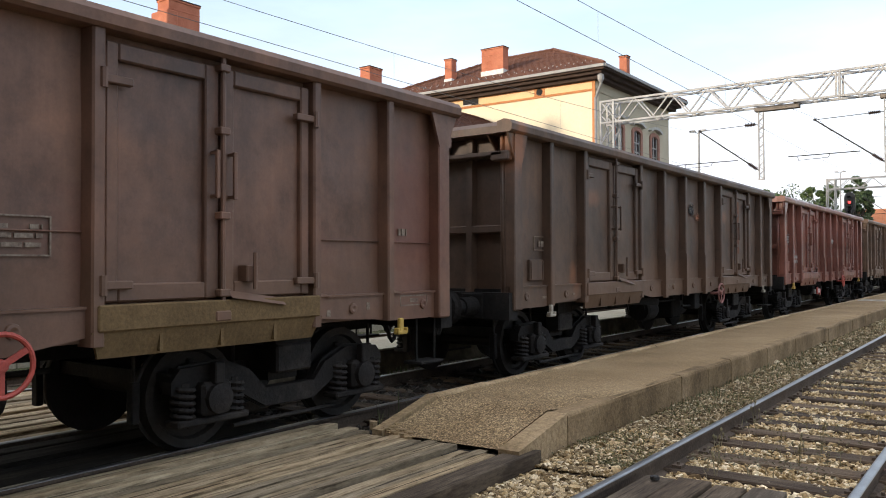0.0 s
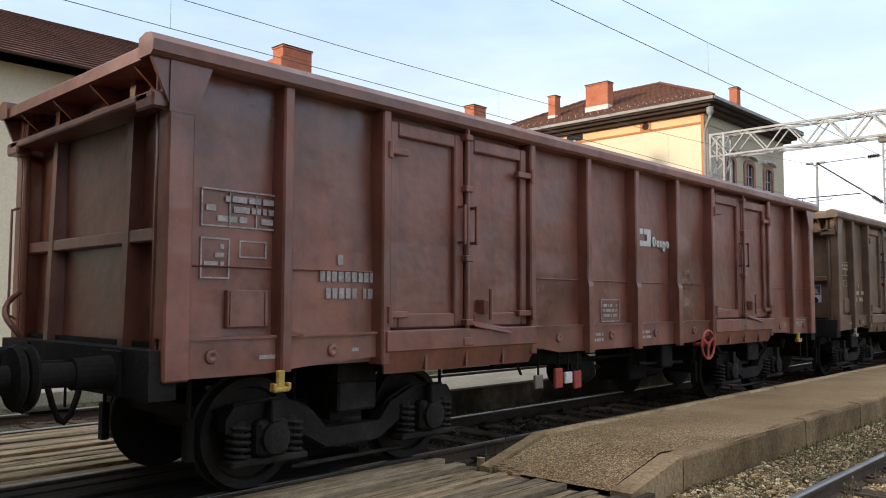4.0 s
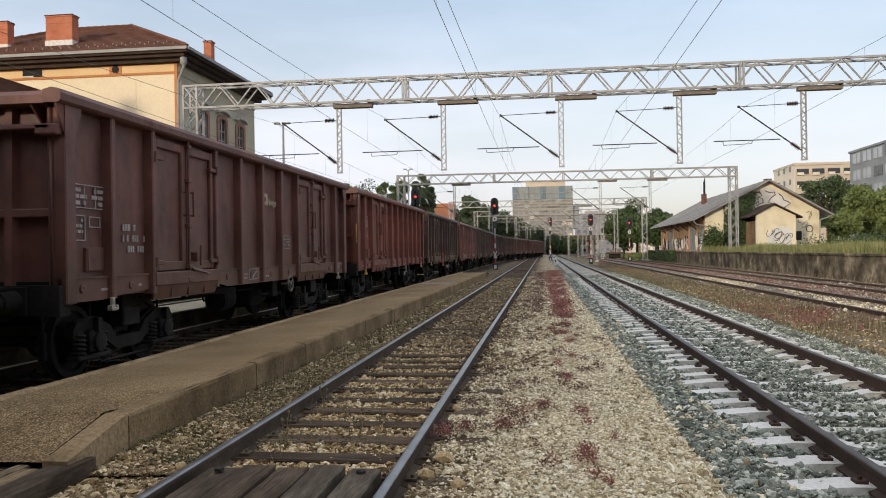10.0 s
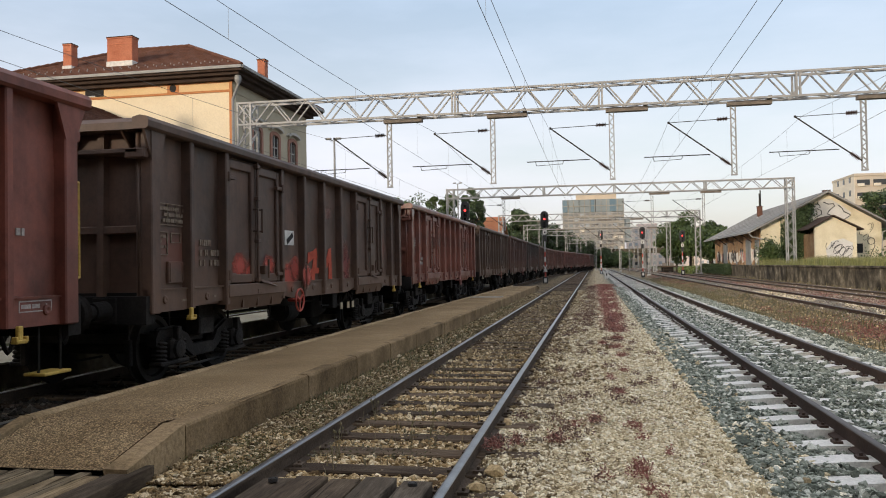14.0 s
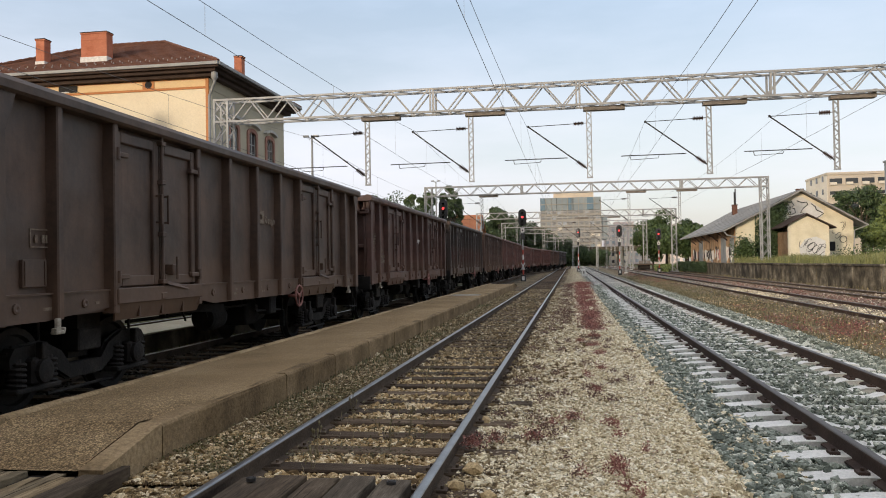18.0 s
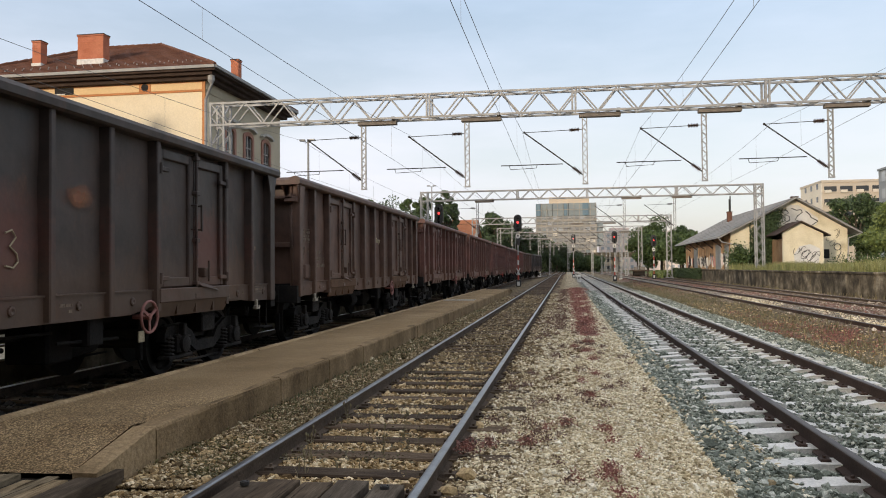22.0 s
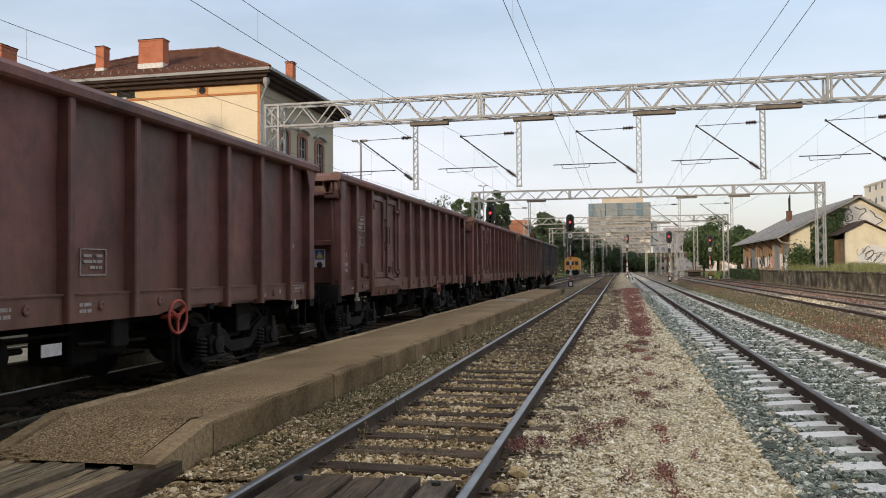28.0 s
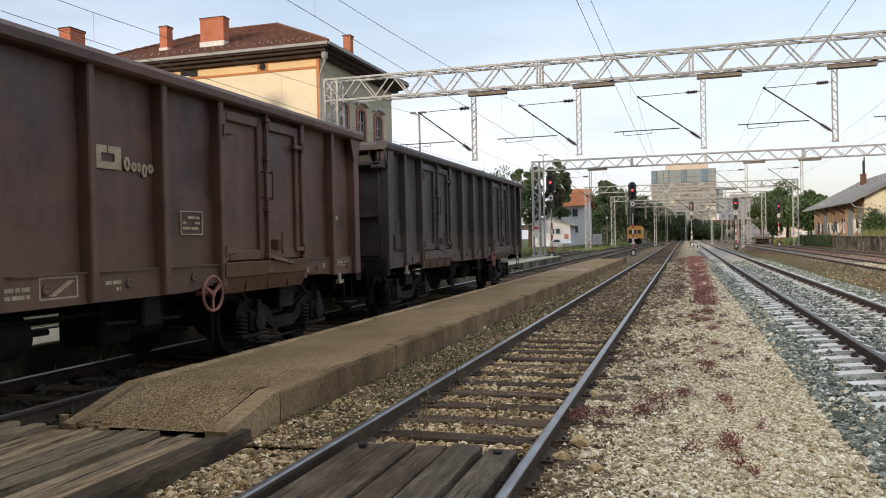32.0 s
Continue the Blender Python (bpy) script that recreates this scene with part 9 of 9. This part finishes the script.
def kerb_moss():
    rng = np.random.default_rng(61)
    n = 16000
    pos = np.stack([rng.uniform(-3.44, -2.68, n), 5.9 + 20 * rng.uniform(0, 1, n) ** 1.6, np.zeros(n)], 1)
    pos[:, 2] = [ground_height(a, b) + 0.035 + 0.02 * rng.uniform() for a, b, c in pos]
    keep = noise_keep(pos * np.array([2.2, 2.6, 1]), 0.50, 27, rng)
    plant_patch("moss", "yellow-green moss and low weeds between kerb and old track", "moss", pos[keep], 0.014, MOSS, 62, 0.5)
    n = 7000
    pos = np.stack([rng.uniform(-2.45, -1.1, n), 6.5 + 30 * rng.uniform(0, 1, n) ** 1.4, np.full(n, -0.10)], 1)
    plant_patch("moss", "dull brown weeds over the old sleepers", "moss", pos[noise_keep(pos * np.array([1.6, 1.2, 1]), 0.6, 29, rng)], 0.018, DULL_WEED, 63, 0.6)


MOSS = leaf_mat("kerb_moss", (0.06, 0.055, 0.018), (0.17, 0.15, 0.05))
kerb_moss()


def seed_heads():
    w = thing("dry_seed_stalks", "dead pale seed stalks between the rails", "weeds", kind="stuff")
    rnd = random.Random(4)
    g, s = Geo(), Geo()
    spots = [(-2.23, 6.69, 0.3), (-1.62, 6.9, 0.26), (-2.3, 8.2, 0.32), (-1.45, 9.4, 0.3), (-1.95, 10.5, 0.28), (-1.3, 12.2, 0.3), (-2.1, 6.2, 0.2), (-1.6, 7.7, 0.25)]
    for x, y, h in spots:
        for k in range(5):
            a = rnd.uniform(0, 6.28)
            tip = (x + 0.05 * math.cos(a), y + 0.05 * math.sin(a), -0.16 + h * rnd.uniform(0.7, 1.1))
            g.rod((x, y, -0.18), tip, 0.002, 4)
            s.lathe(tip, (0, 0, 1), [(-0.02, 0.003), (0.0, 0.012), (0.02, 0.003)], 6)
    part("stalks", g.mesh("stalks"), DRY_GRASS, w)
    part("heads", s.mesh("heads"), DRY_GRASS, w)


seed_heads()


def patch_points(spots, rng, per, spread):
    out = []
    for x, y, r in spots:
        n = int(per * r * r / 0.04)
        d = rng.normal(size=(n, 2)) * r * spread
        out.append(np.stack([x + d[:, 0], y + d[:, 1] * 1.6, np.array([ground_height(x, y)] * n) + np.abs(rng.normal(size=n)) * 0.035 + 0.045], 1))
    return np.concatenate(out)


def red_plants():
    rng = np.random.default_rng(77)
    near = [(0.32, 6.27, 0.10), (0.33, 6.45, 0.07), (0.43, 5.56, 0.055), (0.36, 5.75, 0.06), (0.36, 8.0, 0.09), (0.40, 7.5, 0.06), (0.28, 10.0, 0.08), (-0.02, 8.28, 0.09), (-0.37, 7.35, 0.09), (-0.89, 7.01, 0.10), (-0.2, 8.0, 0.06), (-0.7, 7.2, 0.08), (0.42, 12.1, 0.08), (0.2, 11.3, 0.07), (0.05, 6.1, 0.05), (0.6, 6.9, 0.05), (0.45, 14.0, 0.11), (0.38, 15.4, 0.13), (0.15, 16.2, 0.10), (0.45, 17.2, 0.14)]
    plant_patch("red_stonecrop", "dark red stonecrop plants scattered in the pale gravel", "plants", patch_points(near, rng, 900, 0.5), 0.014, RED_PLANT, 3)
    brown = [(-0.87, 7.09, 0.13), (-0.71, 7.23, 0.08), (-0.36, 7.31, 0.1), (-0.29, 7.79, 0.08), (-0.01, 8.18, 0.07), (-0.43, 8.24, 0.07), (-0.22, 11.53, 0.1), (0.26, 10.15, 0.08), (0.57, 11.69, 0.07), (0.46, 16.78, 0.12), (-0.0, 6.03, 0.06), (-0.76, 8.39, 0.08), (-0.73, 14.52, 0.1), (-0.08, 16.17, 0.1), (-0.37, 9.24, 0.07), (-0.61, 7.7, 0.06), (-0.08, 7.66, 0.06)]
    brown += [(rng.uniform(-0.8, 1.0), rng.uniform(6, 26), rng.uniform(0.04, 0.12)) for _ in range(54)]
    plant_patch("brown_stonecrop", "brownish red low plants in the pale gravel", "plants", patch_points(brown, rng, 420, 0.55), 0.016, RUST_PLANT, 4)
    n = 34000
    y = rng.uniform(19, 62, n)
    x = 0.48 + 0.006 * (y - 18) + rng.normal(size=n) * (0.13 + 0.005 * (y - 18))
    pos = np.stack([x, y, -0.11 + np.abs(rng.normal(size=n)) * 0.025], 1)
    pos = pos[noise_keep(pos * np.array([2.5, 1.2, 1]), 0.40, 21, rng)]
    plant_patch("red_stonecrop", "strip of red stonecrop in the gravel between the tracks", "plants", pos, 0.022, RED_PLANT, 5, 0.8)
    n = 9000
    y = rng.uniform(20, 58, n)
    pos = np.stack([-0.25 + 0.004 * (y - 24) + rng.normal(size=n) * 0.22, y, -0.11 + np.abs(rng.normal(size=n)) * 0.02], 1)
    plant_patch("brown_stonecrop", "thin pinkish brown plants spreading over the far gravel", "plants", pos[noise_keep(pos * np.array([2.0, 1.0, 1]), 0.48, 31, rng)], 0.022, RUST_PLANT, 8)
    n = 46000
    pos = np.stack([rng.uniform(5.15, 7.6, n), 13 + 80 * rng.uniform(0, 1, n) ** 1.4, np.zeros(n)], 1)
    pos[:, 2] = [ground_height(a, b) + 0.02 for a, b, c in pos]
    thin = noise_keep(pos * np.array([1.2, 0.55, 1]), 0.57, 41, rng)
    plant_patch("brown_turf", "dry brown and olive turf between the newer track and the siding", "grass", pos[thin][::2], 0.032, DULL_WEED, 41, 0.6)
    plant_patch("olive_turf", "low olive green turf between the newer track and the siding", "grass", pos[thin & (pos[:, 1] > 28)][1::2], 0.032, TURF_OLIVE, 44, 0.6)
    beds = [(6.3, 23.4, 0.40, 1.8, 3000), (6.85, 20.8, 0.34, 1.4, 2200), (5.6, 21.4, 0.25, 0.9, 300), (6.5, 30.5, 0.3, 2.0, 500), (7.1, 64.0, 0.35, 7.0, 2800), (7.0, 80.0, 0.4, 7.0, 2800), (7.3, 100.0, 0.4, 9.0, 2200), (10.3, 40.0, 0.5, 9.0, 2600), (10.2, 62.0, 0.5, 12.0, 2600)]
    pos = np.concatenate([np.stack([rng.normal(x, rx, k), rng.normal(y, ry, k), np.zeros(k)], 1) for x, y, rx, ry, k in beds])
    pos[:, 2] = [ground_height(a, b) + 0.025 for a, b, c in pos]
    keep = noise_keep(pos * np.array([1.5, 1.0, 1]), 0.46, 42, rng)
    plant_patch("red_stonecrop", "dull red stonecrop patches beside the rusty tracks", "plants", pos[keep][::2], 0.034, RED_PLANT, 42, 0.8)
    plant_patch("brown_stonecrop", "brown stonecrop among the red patches by the rusty tracks", "plants", pos[keep][1::2], 0.036, RUST_PLANT, 43, 0.8)
    n = 7000
    pos = np.stack([rng.uniform(9.3, 13.8, n), rng.uniform(14, 110, n), np.zeros(n)], 1)
    pos[:, 2] = [ground_height(a, b) + 0.02 for a, b, c in pos]
    keep = noise_keep(pos, 0.58, 12, rng)
    plant_patch("rusty_weeds", "rusty red weeds over the right-hand sidings", "plants", pos[keep], 0.042, RUST_PLANT, 7, 0.8)


red_plants()


def ivy():
    rng = np.random.default_rng(5)
    n = 9500
    x = rng.normal(17.8, 0.55, n)
    z = 1.0 + rng.uniform(0, 1, n) ** 0.8 * 5.9
    x += 0.2 * (z - 2)
    pos = np.stack([np.clip(x, 17.0, 20.2), 77.9 - rng.uniform(0, 0.35, n), z], 1)
    ok = z < 4.6 + (pos[:, 0] - 15.3) * 0.47
    plant_patch("ivy", "dark ivy climbing the shed gable", "ivy", pos[ok], 0.13, LEAF_DARK, 8)
    n = 2600
    d = rng.normal(size=(n, 3)) * (0.42, 0.3, 0.5)
    plant_patch("elder_bush", "green bush at the shed corner", "bush", np.array([15.8, 77.0, 2.1]) + d, 0.13, LEAF_MID, 9)
    n = 5200
    d = rng.normal(size=(n, 3)) * (2.6, 0.7, 0.42)
    plant_patch("low_shrubs", "dark green shrubs along the foot of the goods shed", "bush", np.array([29.5, 76.0, 1.5]) + d * np.array([1, 1, 1.0]), 0.13, LEAF_MID, 39)
    pos = np.stack([14.22 - np.abs(rng.normal(size=n)) * 0.12, rng.uniform(88, 111, n), 0.1 + rng.uniform(0, 1.1, n)], 1)
    plant_patch("wall_ivy", "ivy hanging over the far loading wall", "ivy", pos, 0.12, LEAF_DARK, 10)
    n = 1800
    pos = np.stack([rng.uniform(12.5, 15.5, n), rng.uniform(108, 126, n), rng.uniform(-0.1, 0.8, n)], 1)
    plant_patch("shrubs", "light green scrub at the end of the wall", "bush", pos, 0.22, LEAF_LIGHT, 11)


ivy()


def far_hedge():
    rng = np.random.default_rng(31)
    n = 9000
    # Added dark leaves stand in for far trees and the shade below the bridge.
    pos = np.stack([rng.uniform(-45, 12, n), rng.uniform(261, 266, n), -0.1 + rng.uniform(0, 1, n) ** 0.8 * 5.0], 1)
    plant_patch("far_hedge", "dark leaves at the far end, for trees and bridge shade", "bush", pos, 0.55, LEAF_DARK, 32)
    n = 5000
    pos = np.stack([rng.uniform(-14.5, -9.8, n), rng.uniform(95, 200, n), np.full(n, -0.06)], 1)
    plant_patch("light_grass", "light green grass strip beside the far tracks", "grass", pos, 0.2, LEAF_LIGHT, 33)


far_hedge()

# ---- loose ballast ----
PALE_STONE = stone_mat("pale_limestone", [(0.0, (0.29, 0.225, 0.13)), (0.25, (0.58, 0.485, 0.305)), (0.65, (0.80, 0.71, 0.50)), (1.0, (0.93, 0.88, 0.73))])
EARTH_STONE = stone_mat("earthy_stone", [(0.0, (0.07, 0.047, 0.024)), (0.4, (0.205, 0.148, 0.078)), (0.8, (0.38, 0.295, 0.17)), (1.0, (0.66, 0.57, 0.40))])
TAN_STONE = stone_mat("tan_limestone", [(0.0, (0.11, 0.072, 0.037)), (0.35, (0.36, 0.25, 0.118)), (0.7, (0.58, 0.445, 0.25)), (1.0, (0.82, 0.71, 0.50))])
GREY_STONE = stone_mat("grey_green_stone", [(0.0, (0.09, 0.105, 0.086)), (0.45, (0.225, 0.255, 0.21)), (0.82, (0.40, 0.43, 0.365)), (1.0, (0.72, 0.73, 0.65))])
SIDING_STONE = stone_mat("pinkish_siding_stone", [(0.0, (0.11, 0.076, 0.06)), (0.4, (0.30, 0.235, 0.18)), (0.8, (0.47, 0.40, 0.32)), (1.0, (0.70, 0.64, 0.55))])
# Darker stones for the strip under and beside the train.
DARK_STONE = stone_mat("dark_track_stone", [(0.0, (0.03, 0.026, 0.022)), (0.6, (0.075, 0.064, 0.052)), (1.0, (0.15, 0.13, 0.11))])
PHI = (1 + 5 ** 0.5) / 2
ICO = np.array([(-1, PHI, 0), (1, PHI, 0), (-1, -PHI, 0), (1, -PHI, 0), (0, -1, PHI), (0, 1, PHI), (0, -1, -PHI), (0, 1, -PHI), (PHI, 0, -1), (PHI, 0, 1), (-PHI, 0, -1), (-PHI, 0, 1)]) / 1.902
ICO_F = np.array([(0, 11, 5), (0, 5, 1), (0, 1, 7), (0, 7, 10), (0, 10, 11), (1, 5, 9), (5, 11, 4), (11, 10, 2), (10, 7, 6), (7, 1, 8), (3, 9, 4), (3, 4, 2), (3, 2, 6), (3, 6, 8), (3, 8, 9), (4, 9, 5), (2, 4, 11), (6, 2, 10), (8, 6, 7), (9, 8, 1)])


OCT = np.array([(1, 0, 0.1), (-1, 0, -0.1), (0.1, 1, 0), (-0.1, -1, 0), (0.2, 0.15, 0.9), (-0.15, -0.1, -0.9)])
OCT_F = np.array([(0, 2, 4), (2, 1, 4), (1, 3, 4), (3, 0, 4), (2, 0, 5), (1, 2, 5), (3, 1, 5), (0, 3, 5)])


def stones(label, x0, x1, y0, y1, n, size, mat, seed, reject=None, lift=0.0, power=1.25, coarse=False):
    """Broken stones strewn over the ground, denser near the crossing."""
    rng = np.random.default_rng(seed)
    x = rng.uniform(x0, x1, n)
    y = y0 + (y1 - y0) * rng.uniform(0, 1, n) ** power
    if reject is not None:
        ok = ~reject(x, y, rng)
        x, y = x[ok], y[ok]
    n = len(x)
    z = np.array([ground_height(a, b) for a, b in zip(x, y)])
    s = size * np.exp(rng.normal(0, 0.33, n))
    base, tris = (OCT, OCT_F) if coarse else (ICO, ICO_F)
    d = rng.normal(size=(n, len(base), 3)) * 0.24
    v = (base[None] + d) * (rng.uniform(0.65, 1.25, (n, 1, 3)) * s[:, None, None])
    v[:, :, 2] *= 0.72
    a = rng.uniform(0, 6.283, n)
    c, q = np.cos(a)[:, None], np.sin(a)[:, None]
    out = np.stack([v[:, :, 0] * c - v[:, :, 1] * q + x[:, None], v[:, :, 0] * q + v[:, :, 1] * c + y[:, None], v[:, :, 2] + z[:, None] + (s * rng.uniform(0.05, 0.55, n))[:, None] + lift], 2)
    f = (tris[None] + len(base) * np.arange(n)[:, None, None]).reshape(-1, 3)
    ob = part("ballast_stones", fast_mesh("ballast_stones", out.reshape(-1, 3), f), mat)
    tagged(ob, label, "ballast", kind="stuff")


def off_rails(x, *rails):
    bad = np.zeros(len(x), bool)
    for r in rails:
        bad |= np.abs(x - r) < 0.085
    return bad


def clear_a(x, y, rng):
    k = (y - (-12 + 0.3)) / 0.62
    on = np.abs(k - np.round(k)) * 0.62 < 0.13
    on &= (x > -2.52) & (x < -1.04)
    return off_rails(x, -2.533, -1.027) | (on & (rng.uniform(0, 1, len(x)) < 0.8)) | ((y < 5.75) & (x > -2.46) & (x < -1.13))


def worn_band(x, y, rng):
    """Thins the pale stones in the brown, trodden band beside the old rail."""
    blot = np.array([noise.noise((a * 1.7, b * 0.6, 9.1)) for a, b in zip(x, y)])
    return clear_a(x, y, rng) | (rng.uniform(0, 1, len(x)) < np.clip(0.72 - 1.05 * (x + 0.9) + 0.7 * blot, 0.0, 0.85))


def clear_b(x, y, rng):
    k = (y - (-12 + 0.3)) / 0.6
    on = np.abs(k - np.round(k)) * 0.6 < 0.14
    on &= (x > 1.64) & (x < 4.24)
    inside = (x > 2.3) & (x < 3.6)
    return off_rails(x, 2.187, 3.693) | (on & (rng.uniform(0, 1, len(x)) < np.where(inside, 0.86, 0.93)))


stones("tan ballast stones between platform and old track", -3.42, -2.62, 4.0, 8.0, 13000, 0.0125, EARTH_STONE, 1, clear_a, 0.02, 1.1)
stones("tan ballast stones along the platform kerb", -3.42, -2.62, 7.8, 13, 11000, 0.0145, EARTH_STONE, 35, clear_a, 0.02, 1.0, True)
stones("golden tan limestone lumps strewn beside the platform ramp", -3.4, -2.62, 3.6, 7.4, 3600, 0.0155, TAN_STONE, 31, clear_a, 0.022)
stones("tan ballast stones farther along the platform", -3.42, -2.62, 12, 44, 12000, 0.024, EARTH_STONE, 11, clear_a, 0.02, 1.2, True)
stones("dirty tan ballast stones between old wooden sleepers", -2.47, -1.09, 5.6, 9.5, 8000, 0.017, TAN_STONE, 2, lambda x, y, rng: clear_a(x, y, rng) & (rng.uniform(0, 1, len(x)) < 0.93), 0.006)
stones("tan ballast stones among the old sleepers", -2.47, -1.09, 9.2, 15, 8000, 0.019, TAN_STONE, 36, lambda x, y, rng: clear_a(x, y, rng) & (rng.uniform(0, 1, len(x)) < 0.88), 0.008, 1.0, True)
stones("dirty tan ballast stones farther along the old track", -2.47, -1.09, 13, 48, 15000, 0.026, EARTH_STONE, 12, lambda x, y, rng: clear_a(x, y, rng) & (rng.uniform(0, 1, len(x)) < 0.7), 0.012, 1.2, True)
stones("pale limestone ballast between the two tracks", -0.96, 1.25, 3.4, 8, 33000, 0.0122, PALE_STONE, 3, worn_band, -0.003, 1.1)
stones("pale limestone ballast along the two tracks", -0.96, 1.25, 7.8, 14, 26000, 0.0140, PALE_STONE, 43, worn_band, -0.003, 1.0, True)
stones("brown trodden stones beside the old rail", -0.96, 0.3, 3.4, 12, 17000, 0.0125, EARTH_STONE, 33, lambda x, y, rng: clear_a(x, y, rng) | (rng.uniform(0, 1, len(x)) < np.clip(0.75 * (x + 0.9), 0.0, 0.95)), -0.003, 1.25, True)
stones("pale limestone ballast farther between the tracks", -0.96, 1.35, 13, 50, 42000, 0.0185, PALE_STONE, 13, worn_band, -0.004, 1.3, True)
stones("brown trodden stones farther beside the old rail", -0.96, 0.3, 11, 50, 11000, 0.025, EARTH_STONE, 34, lambda x, y, rng: clear_a(x, y, rng) | (rng.uniform(0, 1, len(x)) < np.clip(0.75 * (x + 0.9), 0.0, 0.95)), -0.003, 1.3, True)
stones("pale limestone lumps thinning into grey ballast", 0.9, 1.7, 3.4, 20, 4500, 0.02, PALE_STONE, 4)
stones("grey-green ballast stones round the concrete sleepers", 1.2, 5.1, 3.4, 7.2, 15000, 0.0195, GREY_STONE, 5, clear_b, 0.012, 1.0)
stones("grey-green ballast stones along the concrete sleepers", 1.2, 5.1, 7.0, 13, 24000, 0.0205, GREY_STONE, 25, clear_b, 0.012, 1.05, True)
stones("grey-green ballast heaped between the newer rails", 2.5, 3.38, 3.4, 13, 4200, 0.020, GREY_STONE, 15, lambda x, y, rng: clear_b(x, y, rng) & (rng.uniform(0, 1, len(x)) < 0.8), 0.055)
stones("grey-green ballast stones farther along the newer track", 1.2, 5.1, 12, 55, 46000, 0.029, GREY_STONE, 16, clear_b, 0.006, 1.3, True)
stones("grey-green ballast heaped farther between the newer rails", 2.5, 3.38, 12, 50, 4000, 0.029, GREY_STONE, 17, lambda x, y, rng: clear_b(x, y, rng) & (rng.uniform(0, 1, len(x)) < 0.85), 0.05, 1.3, True)
stones("tan stones on the slope beyond the newer track", 4.9, 7.4, 6, 40, 6500, 0.021, TAN_STONE, 6, None, 0.0, 1.1, True)
stones("pale limestone patches between the siding rails", 7.8, 9.1, 12, 48, 5200, 0.026, PALE_STONE, 41, lambda x, y, rng: np.array([noise.noise((a * 0.7, b * 0.25, 4.4)) for a, b in zip(x, y)]) < -0.05, 0.004, 1.2, True)
stones("grey and tan stones over the rusty sidings", 7.2, 13.8, 10, 60, 16000, 0.026, SIDING_STONE, 18, lambda x, y, rng: off_rails(x, 7.697, 9.203, 11.297, 12.803), 0.0, 1.2, True)
stones("pale limestone ballast at the near end of the tracks", -0.96, 1.4, -9, 3.5, 4500, 0.028, PALE_STONE, 21, clear_a, 0.0, 1.0, True)
stones("grey-green ballast at the near end of the newer track", 1.3, 5.1, -9, 3.5, 6000, 0.032, GREY_STONE, 22, clear_b, 0.01, 1.0, True)
stones("tan ballast at the near end of the old track", -3.2, -1.0, -9, 0.5, 3000, 0.03, TAN_STONE, 23, clear_a, 0.0, 1.0, True)
stones("dark ballast stones beside the freight train's track", -5.9, -5.08, 5.6, 24, 3000, 0.03, DARK_STONE, 7, lambda x, y, rng: off_rails(x, -5.897), 0.0, 1.25, True)
stones("dark ballast stones under the freight train", -7.3, -6.0, 5.6, 20, 3000, 0.03, DARK_STONE, 8, lambda x, y, rng: off_rails(x, -7.403, -5.897), 0.0, 1.25, True)


def big_stones():
    rnd = random.Random(8)
    for x, y, s in ((-0.78, 6.2, 0.085), (-0.86, 5.75, 0.06), (-0.6, 5.55, 0.055), (1.55, 5.2, 0.06), (-3.15, 6.6, 0.06), (-0.9, 8.2, 0.06)):
        rng = np.random.default_rng(int(abs(x * 100 + y * 10)))
        v = (ICO + rng.normal(size=(12, 3)) * 0.13) * s * np.array([1.2, 1.0, 0.7])
        ob = part("loose_stone", fast_mesh("loose_stone", v, ICO_F), TAN_STONE)
        ob.matrix_basis = pose(x, y, ground_height(x, y) + s * 0.42, 0, 0, rnd.uniform(0, 360))
        tagged(ob, "large loose tan stone lying in the gravel", "stone", "loose stones")


big_stones()


# ---- motion ----
PITCH = 14.0
RUN = (1.0542930165845555e-06, -0.00010927858026152032, 0.003465984611887278, -0.1327091242516627, -4.531316022112293, 7.148149146173097)


def rear_end(t):
    """Where the first wagon's rear end stands along its track at t seconds."""
    z = 0.0
    for c in RUN:
        z = z * t + c
    return z + 0.16 * math.exp(-((t - 5.3) / 1.9) ** 2)


def wagon_pose(y):
    d = (line_t(y + 4.3) - line_t(y - 4.3)) / 8.6
    return Matrix.Translation((line_t(y), y, 0)) @ Matrix.Rotation(-math.atan(d), 4, "Z")


def motions():
    times = [i * 0.5 for i in range(65)]
    for k, w in enumerate(WAGONS):
        walk(w, [(t, wagon_pose(rear_end(t) + PITCH * k - 6.53)) for t in times])
    # every wheelset turns alike, so all share the keys of the first
    steps = [i / FPS for i in range(int(32 * FPS) + 1)] if FPS < 40 else [i * 0.05 for i in range(641)]
    start = rear_end(0.0)
    for n, ws in enumerate(WHEELS):
        if n == 0:
            walk(ws, [(t, Matrix.Rotation(-(rear_end(t) - start) / 0.46, 4, "X")) for t in steps])
        else:
            ws.rotation_mode = "QUATERNION"
            data = ws.animation_data_create()
            data.action = WHEELS[0].animation_data.action
            data.action_slot = WHEELS[0].animation_data.action_slot


motions()
